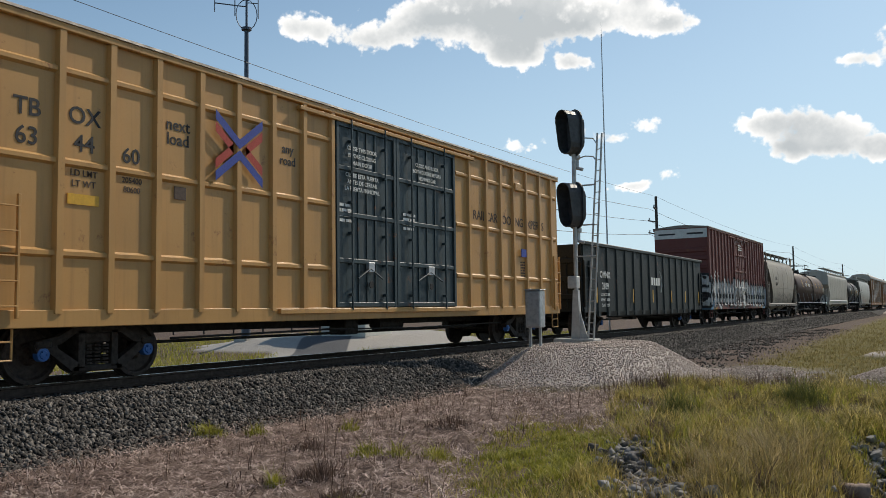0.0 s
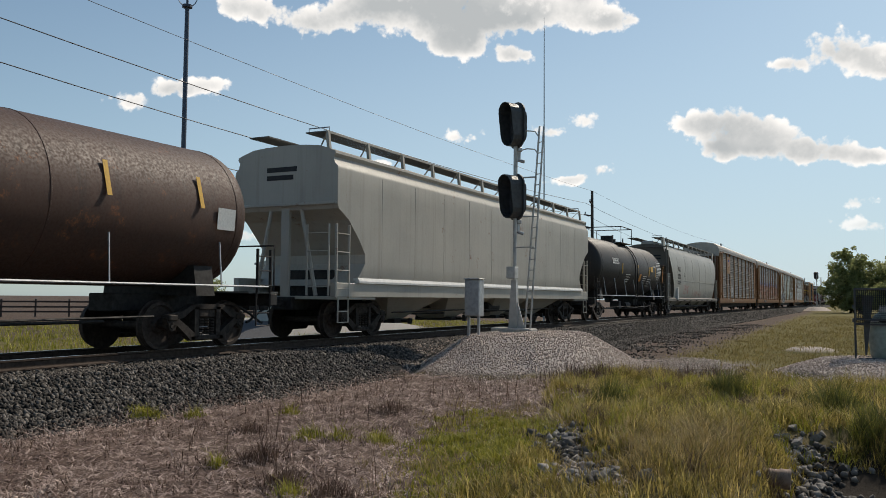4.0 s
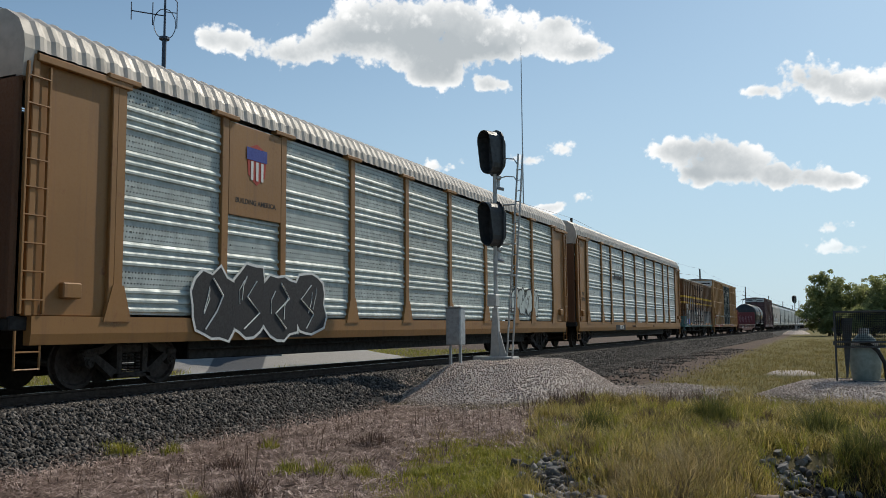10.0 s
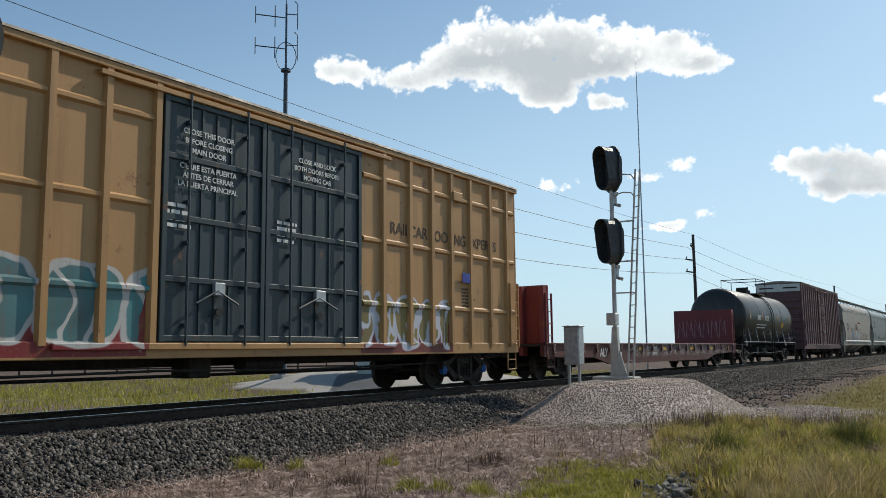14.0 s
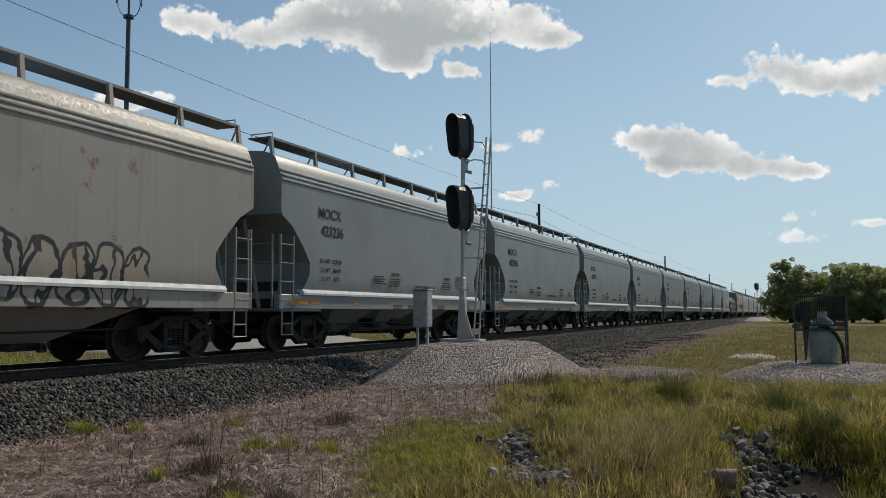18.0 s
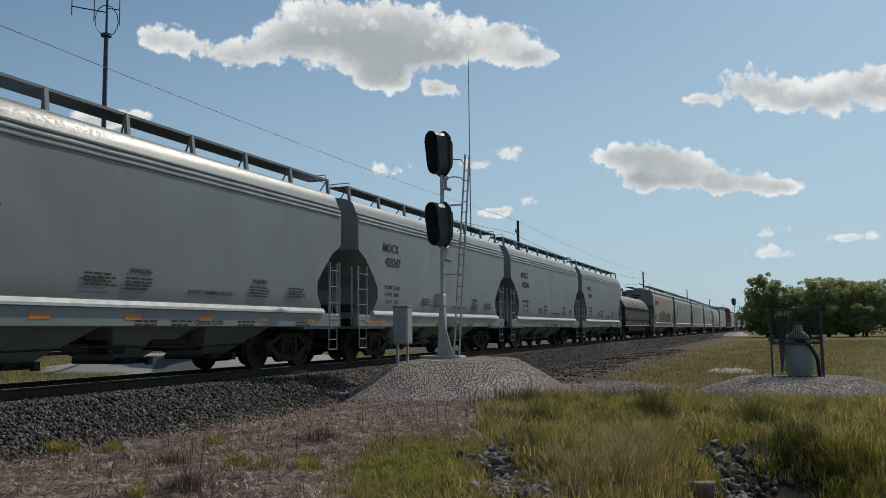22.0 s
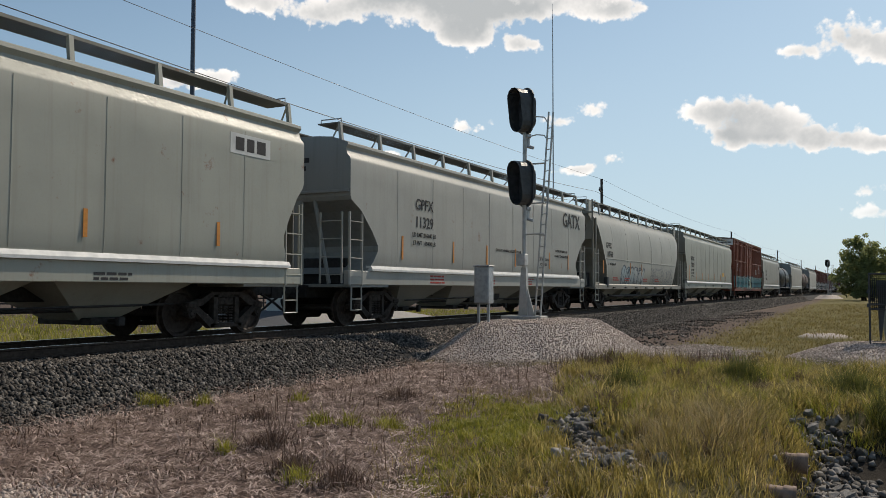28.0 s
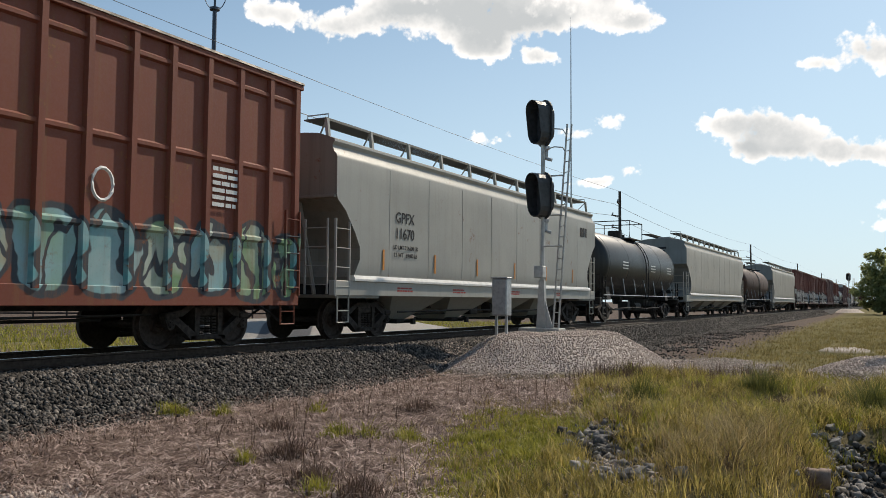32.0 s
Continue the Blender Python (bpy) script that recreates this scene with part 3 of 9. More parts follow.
def letters(s, size, mat, bold=0.0):
    """Lettering as a flat mesh with the built-in font, read along +y on a wall that faces +x; its middle is at the origin."""
    key = (s, size, mat.name, bold)
    if key not in TEXTS:
        cu = bpy.data.curves.new("lettering", "FONT")
        cu.body, cu.size, cu.align_x, cu.align_y, cu.resolution_u, cu.offset, cu.extrude = s, size, "CENTER", "CENTER", 3, bold, 0.002
        ob = bpy.data.objects.new("lettering", cu)
        me = bpy.data.meshes.new_from_object(ob)
        me.transform(Matrix(((0, 0, 1, 0), (1, 0, 0, 0), (0, 1, 0, 0), (0, 0, 0, 1))))
        bpy.data.objects.remove(ob)
        me.materials.clear()
        me.materials.append(mat)
        TEXTS[key] = me
    return TEXTS[key]


def bars(rows, mat, x, y, z, width, height, name="stencil_lines"):
    """Small print as plain bars: rows lines inside width by height."""
    g, rnd = Geo(), random.Random(int(1000 * (y + z * 7 + width)))
    step = height / rows
    for i in range(rows):
        a, end = y, y + width * rnd.uniform(0.75, 1.0)
        while a < end - 0.03:
            b = min(end, a + rnd.uniform(0.07, 0.22) * max(1.0, step / 0.08))
            zc = z + height - step * (i + 0.5)
            g.box(x, x + 0.003, a, b, zc - step * 0.28, zc + step * 0.28)
            a = b + 0.035
    return g

# ---- ground, track and planting ----
TX = -12.55  # the track's middle; the railhead is z = 0
GZ = -0.80


def ease(a, b, v):
    t = np.clip((v - a) / (b - a), 0, 1)
    return t * t * (3 - 2 * t)


def wave(x, y):
    return (0.035 * np.sin(x * 1.7 + 0.6 * y) + 0.03 * np.sin(y * 1.1 - x * 0.8 + 1.0) + 0.018 * np.sin(3.1 * x + 2.3 * y)
            + 0.012 * np.sin(5.3 * x - 4.1 * y + 0.5))


def height(x, y):
    """The lie of the land; x and y are arrays."""
    x, y = np.asarray(x, float), np.asarray(y, float)
    off = np.abs(x - TX)
    z = GZ + wave(x, y) * (ease(2.9, 4.5, off)) * ease(400, 100, np.hypot(x, y))
    bed = -0.20 - (np.maximum(off - 1.85, 0)) * 0.5
    z = np.maximum(z, np.where(off < 4, bed, -9))
    r = np.sqrt(((x + 8.1) / 2.85) ** 2 + ((y - 21.7) / 4.9) ** 2)
    rough = 0.03 * np.sin(4.1 * x + 1.0) * np.sin(3.3 * y)
    z = np.maximum(z, GZ + 0.86 * (0.55 * np.clip((1.0 - r) / 0.5, 0, 1) + 0.45 * ease(1.02, 0.46, r)) + rough * ease(1.1, 0.8, r) - 0.01)
    r = np.sqrt(((x + 7.4) / 2.9) ** 2 + ((y - 166) / 6.0) ** 2)
    z = np.maximum(z, GZ + 0.80 * ease(1.02, 0.35, r) - 0.01)
    r = np.sqrt(((x - 0.5) / 2.5) ** 2 + ((y - 23.6) / 3.0) ** 2)
    z = np.maximum(z, GZ + 0.36 * np.clip((1.0 - r) / 0.42, 0, 1) ** 0.85 - 0.01)
    r = np.sqrt(((x + 1.6) / 1.2) ** 2 + ((y - 32.0) / 1.6) ** 2)
    z = np.maximum(z, GZ + 0.22 * ease(1.02, 0.4, r) - 0.01)
    r = np.sqrt(((x + 27.0) / 6.2) ** 2 + ((y - 36.0) / 9.5) ** 2)
    z = np.maximum(z, GZ + 0.68 * ease(1.02, 0.66, r) - 0.01)
    # the drainage ditch below the two pipes
    d = ease(-1.25, -0.62, x) * ease(1.75, 0.75, x) * ease(5.6, 7.2, y) * ease(13.6, 11.4, y)
    z = z - 0.66 * d
    # the swell that covers the pipes, and a small washed hollow with rocks
    z = z + 0.16 * ease(2.2, 0.6, np.hypot((x + 2.2) / 1.3, (y - 10.0) / 2.2))
    z = z - 0.22 * ease(1.0, 0.2, np.hypot((0.91 * (x + 2.75) + 0.41 * (y - 8.9)) / 0.7, (-0.41 * (x + 2.75) + 0.91 * (y - 8.9)) / 1.5))
    # the road's ramp at the crossing
    z = z + 0.45 * ease(3.6, 1.4, y) * ease(-2.6, -4.2, x) * ease(-9.2, -8.2, x)
    return z


def ground_material():
    n = Nodes("field_soil_and_turf")
    x, y, z = n.axis()
    big, mid, fine, grit = n.noise(n.raw, 0.22, 4), n.noise(n.raw, 1.3, 5), n.noise(n.raw, 9.0, 5, 0.65), n.noise(n.raw, 55.0, 3, 0.7)
    field = n.mix(n.span(mid, 0.35, 0.7), (0.13, 0.112, 0.030), (0.215, 0.168, 0.062))
    field = n.mix(n.span(fine, 0.35, 0.7, 0.0, 0.6), field, (0.075, 0.070, 0.018))
    litter = n.mix(n.span(fine, 0.32, 0.68), (0.080, 0.052, 0.041), (0.22, 0.158, 0.130))
    litter = n.mix(n.span(grit, 0.45, 0.7, 0.0, 0.6), litter, (0.09, 0.065, 0.05))
    brown = n.mix(n.span(fine, 0.35, 0.7), (0.070, 0.047, 0.036), (0.155, 0.112, 0.085))
    wob = n.math("MULTIPLY", n.math("SUBTRACT", mid, 0.5), 3.2)
    xw, yw = n.math("ADD", x, wob), n.math("ADD", y, wob)
    # beside the track: a strip of bare brown soil, far along it; dead litter nearby
    strip = n.math("MULTIPLY", n.span(n.math("ADD", xw, n.math("MULTIPLY", n.math("SUBTRACT", y, 25.0), 0.022)), -4.2, -5.6), n.span(y, 20.0, 28.0))
    col = n.mix(strip, field, brown)
    near = n.math("MULTIPLY", n.span(n.math("ADD", xw, n.math("MULTIPLY", y, 0.12)), -2.0, -3.6), n.span(yw, 19.5, 16.0))
    col = n.mix(near, col, litter)
    soil = n.math("MULTIPLY", n.span(yw, 18.5, 15.5), n.span(xw, -3.6, -2.4))
    col = n.mix(n.math("MULTIPLY", soil, 0.75), col, n.mix(fine, (0.075, 0.062, 0.03), (0.14, 0.11, 0.06)))
    pale = n.math("MULTIPLY", n.math("MULTIPLY", n.span(yw, 18.5, 20.5), n.span(yw, 27.5, 24.5)), n.span(n.math("ABSOLUTE", n.math("ADD", xw, 5.0)), 3.0, 1.6))
    col = n.mix(n.math("MULTIPLY", pale, n.span(fine, 0.3, 0.55)), col, (0.25, 0.215, 0.195))
    # gravel heaps show where the land rises
    up = n.math("MULTIPLY", n.span(z, -0.74, -0.62), n.math("GREATER_THAN", x, -11.0))
    gravel = n.mix(n.span(n.noise(n.raw, 38.0, 3, 0.7), 0.35, 0.66), (0.34, 0.285, 0.245), (0.62, 0.54, 0.475))
    rx, ry = n.math("MULTIPLY", n.math("ADD", x, 8.1), 1 / 2.92), n.math("MULTIPLY", n.math("ADD", y, -21.7), 1 / 5.0)
    heap = n.span(n.math("SQRT", n.math("ADD", n.math("MULTIPLY", rx, rx), n.math("MULTIPLY", ry, ry))), 1.04, 0.94)
    heap = n.math("MAXIMUM", heap, n.math("MULTIPLY", n.span(x, -3.0, -2.6), n.span(y, 19.0, 20.2)))
    heap = n.math("MAXIMUM", heap, n.span(y, 120.0, 150.0))
    up = n.math("MULTIPLY", up, heap)
    col = n.mix(up, col, gravel)
    pad = n.math("MULTIPLY", n.span(z, -0.76, -0.6), n.math("LESS_THAN", x, -16.5))
    col = n.mix(pad, col, n.mix(fine, (0.27, 0.25, 0.225), (0.42, 0.395, 0.36)))
    off = n.math("ABSOLUTE", n.math("ADD", n.math("MULTIPLY", n.math("ADD", x, 18.5), 0.85), n.math("MULTIPLY", n.math("ADD", y, -21.0), 0.53)))
    reach = n.math("MULTIPLY", n.math("MULTIPLY", n.span(x, -16.2, -16.8), n.span(x, -29.0, -28.0)), n.span(y, 19.0, 19.6))
    col = n.mix(n.math("MULTIPLY", reach, n.span(off, 2.3, 1.9)), col, n.mix(fine, (0.27, 0.25, 0.225), (0.42, 0.395, 0.36)))
    col = n.mix(n.math("MULTIPLY", reach, n.span(off, 1.15, 1.05)), col, n.mix(fine, (0.085, 0.086, 0.09), (0.13, 0.13, 0.135)))
    bed = n.math("MULTIPLY", n.span(n.math("ABSOLUTE", n.math("SUBTRACT", x, TX)), 3.15, 2.85), 1.0)
    stones = n.mix(n.span(n.noise(n.raw, 24.0, 3, 0.7), 0.35, 0.68), (0.012, 0.0115, 0.011), (0.075, 0.070, 0.066))
    col = n.mix(bed, col, stones)
    wet = n.math("MULTIPLY", n.span(z, -0.95, -1.15), n.math("GREATER_THAN", x, -1.7))
    col = n.mix(wet, col, (0.030, 0.024, 0.018))
    n.bump(n.math("ADD", fine, n.math("MULTIPLY", grit, 0.6)), 0.7, 0.04)
    return n.done(col, 0.95, 0.0, 0.15)


GROUND_M = ground_material()


def graded(a, b, near0, near1, step, growth=1.25):
    """Grid lines that are close together between near0 and near1 and spread out towards a and b."""
    lines = list(np.arange(near0, near1 + step / 2, step))
    s, v = step, lines[-1]
    while v < b:
        s *= growth
        v += s
        lines.append(min(v, b))
    s, v = step, lines[0]
    while v > a:
        s *= growth
        v -= s
        lines.insert(0, max(v, a))
    return np.array(lines)


def ground():
    xs, ys = graded(-3000, 3000, -17.5, 7.0, 0.16), graded(-1500, 4500, 4.0, 34.0, 0.2)
    ys = np.union1d(ys, np.arange(158.5, 174.0, 0.8))
    gx, gy = np.meshgrid(xs, ys)
    v = np.stack([gx, gy, height(gx, gy)], -1).reshape(-1, 3)
    w, h = len(xs), len(ys)
    i = (np.arange(h - 1)[:, None] * w + np.arange(w - 1)[None]).ravel()
    f = np.stack([i, i + 1, i + w + 1, i + w], -1)
    tagged(new("ground", numpy_mesh("ground", v, f, GROUND_M, True)), "flat roadside field with ballast bank, gravel heaps and ditch", "ground", kind="structure")


ground()


def rails():
    prof = [(-0.07, -0.17), (0.07, -0.17), (0.07, -0.155), (0.012, -0.13), (0.012, -0.045), (0.036, -0.032), (0.036, -0.006), (0.03, -0.002),
            (-0.03, -0.002), (-0.036, -0.006), (-0.036, -0.032), (-0.012, -0.045), (-0.012, -0.13), (-0.07, -0.155)]
    track = thing("railway_track", pose(TX, 0, 0), "single railway track with rusty rails on dark wooden ties", "track")
    me = Geo().prism(prof, "y", -160, 1200).mesh("rail", RAILM)
    head = Geo().box(-0.027, 0.027, -160, 1200, -0.004, 0.0).mesh("running_surface", RAILTOP)
    for s in (-0.752, 0.752):
        r = part("rail", me, RAILM, track, at=pose(s, 0, 0))
        part("running_surface", head, RAILTOP, r, "bright worn strip on the railhead")
    tie = Geo().box(-1.3, 1.3, -0.115, 0.115, -0.36, -0.18, 0.015).mesh("tie", TIE)
    plate = Geo().box(-0.19, 0.19, -0.09, 0.09, -0.18, -0.168).mesh("tie_plate", RAILM)
    rnd = random.Random(5)
    for k in range(150):
        t = part("tie", tie, TIE, track, at=pose(rnd.uniform(-0.03, 0.03), -8 + k * 0.53, rnd.uniform(-0.012, 0.008), 0, 0, rnd.uniform(-0.6, 0.6)))
        if k < 110:
            for s in (-0.752, 0.752):
                part("tie_plate", plate, RAILM, t, at=pose(s, 0, 0.0))
    far = Geo()
    for k in range(900):
        far.box(-1.3, 1.3, 71.5 + k * 0.53 - 0.11, 71.5 + k * 0.53 + 0.11, -0.36, -0.185)
    for k in range(240):
        far.box(-1.3, 1.3, -9 - k * 0.53 - 0.11, -9 - k * 0.53 + 0.11, -0.36, -0.185)
    tagged(part("far_ties", far, TIE, track), kind="stuff")


rails()


def scatter_stones(name, n, place, size, mat, label, category, flat=0.75, seed=1):
    """n broken stones on the land; place(rng, n) gives x, y and a lift."""
    rng = np.random.default_rng(seed)
    x, y, lift = place(rng, n)
    base = np.array([[1, 0, 0], [0, 1, 0], [-1, 0, 0], [0, -1, 0], [0, 0, 1], [0, 0, -1], [0.6, 0.6, 0.5], [-0.6, -0.55, 0.5]], float)
    tris = np.array([[0, 6, 4], [0, 1, 6], [1, 4, 6], [1, 2, 4], [2, 7, 4], [2, 3, 7], [3, 4, 7], [3, 0, 4], [1, 0, 5], [2, 1, 5], [3, 2, 5], [0, 3, 5]])
    m = len(x)
    s = rng.uniform(size[0], size[1], m) * rng.uniform(0.8, 1.2, m)
    v = base[None] * (1 + rng.uniform(-0.28, 0.28, (m, 8, 3)))
    v[:, :, 2] *= flat
    q = rng.normal(size=(m, 4))
    q /= np.linalg.norm(q, axis=1, keepdims=True)
    w_, a, b, c = q.T
    rot = np.stack([1 - 2 * (b * b + c * c), 2 * (a * b - c * w_), 2 * (a * c + b * w_), 2 * (a * b + c * w_), 1 - 2 * (a * a + c * c), 2 * (b * c - a * w_),
                    2 * (a * c - b * w_), 2 * (b * c + a * w_), 1 - 2 * (a * a + b * b)], -1).reshape(m, 3, 3)
    v = np.einsum("mij,mkj->mki", rot, v) * s[:, None, None]
    v += np.stack([x, y, height(x, y) + s * 0.25 + lift], -1)[:, None]
    f = (np.arange(m)[:, None, None] * 8 + tris[None]).reshape(-1, 3)
    return tagged(new(name, numpy_mesh(name, v.reshape(-1, 3), f, mat)), label, category, kind="stuff")


def on_bank(rng, n):
    y = 3.5 + 62 * rng.random(n) ** 1.9
    side = rng.random(n)
    x = np.where(side < 0.86, rng.uniform(-11.4, -9.25, n) + rng.normal(0, 0.1, n), rng.uniform(-13.6, -11.2, n))
    keep = (rng.random(n) < 1 - 0.75 * ease(-9.65, -9.2, x)) & ~((x > -9.9) & (y > 17.0) & (y < 26.4))
    return x[keep], y[keep], np.zeros(keep.sum())


def on_heap(rng, n):
    a, r = rng.uniform(0, 6.2832, n), np.sqrt(rng.random(n)) * 1.05
    x, y = -8.1 + 2.85 * r * np.cos(a), 21.7 + 4.9 * r * np.sin(a)
    k = (x > -11.2) & (rng.random(n) < 1 - 0.7 * ease(0.85, 1.05, r))
    return x[k], y[k], np.zeros(k.sum())


def on_small_heap(rng, n):
    a, r = rng.uniform(0, 6.2832, n), np.sqrt(rng.random(n)) * 1.05
    return 0.5 + 2.5 * r * np.cos(a), 23.6 + 3.0 * r * np.sin(a), np.zeros(n)


scatter_stones("ballast", 62000, on_bank, (0.026, 0.046), BALLAST, "grey crushed-stone ballast on the track bank", "ballast", seed=2)
def far_bank(rng, n):
    y = 55 + 95 * rng.random(n) ** 1.4
    x = np.where(rng.random(n) < 0.85, rng.uniform(-11.4, -8.9, n), rng.uniform(-13.6, -11.2, n))
    return x, y, np.zeros(n)


scatter_stones("far_ballast", 15000, far_bank, (0.05, 0.085), BALLAST, "grey ballast farther along the bank", "ballast", seed=8)
scatter_stones("gravel_heap", 26000, on_heap, (0.014, 0.029), GRAVEL, "pale limestone gravel heaped round the signal base", "gravel", seed=3)
scatter_stones("gravel_pad", 12000, on_small_heap, (0.014, 0.028), GRAVEL, "pale gravel pad under the valve cage", "gravel", seed=4)


def in_washes(rng, n):
    a, u = rng.random(n) < 0.55, rng.random(n)
    x = np.where(a, -0.62 + 0.5 * u + rng.normal(0, 0.26, n), -3.35 + 1.1 * u + rng.normal(0, 0.15, n))
    y = np.where(a, 12.6 - 4.6 * u + rng.normal(0, 0.2, n), 10.1 - 2.4 * u + rng.normal(0, 0.2, n))
    return x, y, rng.uniform(-0.01, 0.03, n)


def beside_heap(rng, n):
    x, y = rng.uniform(-6.4, -2.9, n), rng.uniform(20.5, 27.0, n)
    k = np.hypot((x + 4.6) / 1.7, (y - 23.7) / 2.6) < rng.uniform(0.4, 1.1, n)
    return x[k], y[k], np.zeros(k.sum())


def beyond_heap(rng, n):
    y = 23 + 45 * rng.random(n) ** 1.5
    x = -9.6 + np.abs(rng.normal(0, 1.5, n))
    k = (np.hypot((x + 8.1) / 2.85, (y - 21.7) / 4.9) > 0.97) & (rng.random(n) < 0.35 + 0.65 * (np.sin(x * 2.1 + y * 0.7) * np.sin(y * 0.45 - x) > -0.2))
    return x[k], y[k], np.zeros(k.sum())


def by_the_road(rng, n):
    x, y = rng.normal(-6.1, 1.5, n), rng.normal(3.9, 0.75, n)
    k = rng.random(n) < ease(5.6, 4.4, y + 0.35 * np.sin(2.3 * x) + 0.12 * (x + 6))
    return x[k], y[k], np.zeros(k.sum())


scatter_stones("wash_stones", 1100, in_washes, (0.022, 0.075), RIPRAP, "grey broken stones in the ditch and wash", "stones", seed=6)
scatter_stones("strewn_gravel", 6500, beside_heap, (0.014, 0.03), GRAVEL, "thin strewn gravel beside the heap", "gravel", seed=7)
scatter_stones("strewn_ballast", 11000, beyond_heap, (0.028, 0.055), BALLAST, "dark ballast strewn over brown soil beyond the heap", "ballast", seed=12)
scatter_stones("road_gravel", 15000, by_the_road, (0.012, 0.030), GRAVEL, "pale fine gravel at the road's edge", "gravel", seed=13)


def blades(name, places, tall, wide, lean, mat, label, category, seed, flat=False):
    """Grass: every blade a bent, tapered strip of two quads. places: x, y, height factor."""
    rng = np.random.default_rng(seed)
    x, y, k = places
    m = len(x)
    hgt = rng.uniform(tall[0], tall[1], m) * k
    wid = rng.uniform(wide[0], wide[1], m)
    a, tilt = rng.uniform(0, 6.2832, m), rng.uniform(lean[0], lean[1], m)
    dx, dy = np.cos(a), np.sin(a)
    px, py = -np.sin(a + rng.normal(0, 0.5, m)), np.cos(a)
    z = height(x, y)
    rows = []
    for t, w_ in ((0.0, 1.0), (0.55, 0.75), (1.0, 0.12)):
        reach = hgt * tilt * t ** 1.7
        up = hgt * t * (1 - 0.35 * tilt * t) if not flat else hgt * 0.10 * math.sin(3.0 * t) + 0.012
        for sgn in (-1, 1):
            rows.append(np.stack([x + dx * reach + px * wid * w_ * sgn, y + dy * reach + py * wid * w_ * sgn, z + up - (0.0 if flat else 0.02 * (t == 0))], -1))
    v = np.stack(rows, 1).reshape(-1, 3)
    q = np.array([[0, 1, 3, 2], [2, 3, 5, 4]])
    f = (np.arange(m)[:, None, None] * 6 + q[None]).reshape(-1, 4)
    return tagged(new(name, numpy_mesh(name, v, f, mat)), label, category, kind="stuff")


def tufts(rng, n, per, area, spread, keep=None):
    """Blades in tufts: n tufts of per blades in area (x0, x1, y0, y1)."""
    cx, cy = rng.uniform(area[0], area[1], n), rng.uniform(area[2], area[3], n)
    if keep is not None:
        ok = keep(cx, cy, rng)
        cx, cy = cx[ok], cy[ok]
    k = rng.uniform(0.55, 1.25, len(cx))
    x = np.repeat(cx, per) + rng.normal(0, spread, len(cx) * per)
    y = np.repeat(cy, per) + rng.normal(0, spread, len(cx) * per)
    return x, y, np.repeat(k, per)


def lumpy(x, y, s=1.0, p=0.0):
    return 0.5 + 0.25 * np.sin(x * 1.3 * s + p) + 0.25 * np.sin(y * 0.9 * s + 1.7 * p + x * 0.6 * s)


def mounds(x, y):
    """How tall the grass grows, from 0 to 1, in uneven clumps."""
    a = np.sin(2.1 * x + 0.7 * y + 0.4) * np.sin(1.3 * y - 0.9 * x + 1.1)
    b = np.sin(4.7 * x - 1.9 * y) * np.sin(3.1 * y + 2.0 * x + 0.6)
    return np.clip(0.5 + 0.38 * a + 0.26 * b, 0, 1)


def clump(rng, x, y, spread, n):
    """n blades round one spot, tallest in its middle."""
    dx, dy = rng.normal(0, spread, n), rng.normal(0, spread, n)
    return x + dx, y + dy, np.exp(-(dx * dx + dy * dy) / (2.2 * spread * spread)) * rng.uniform(0.6, 1.15, n) + 0.12


def gathered(rng, spots):
    got = [clump(rng, *q) for q in spots]
    return tuple(np.concatenate([g[i] for g in got]) for i in range(3))


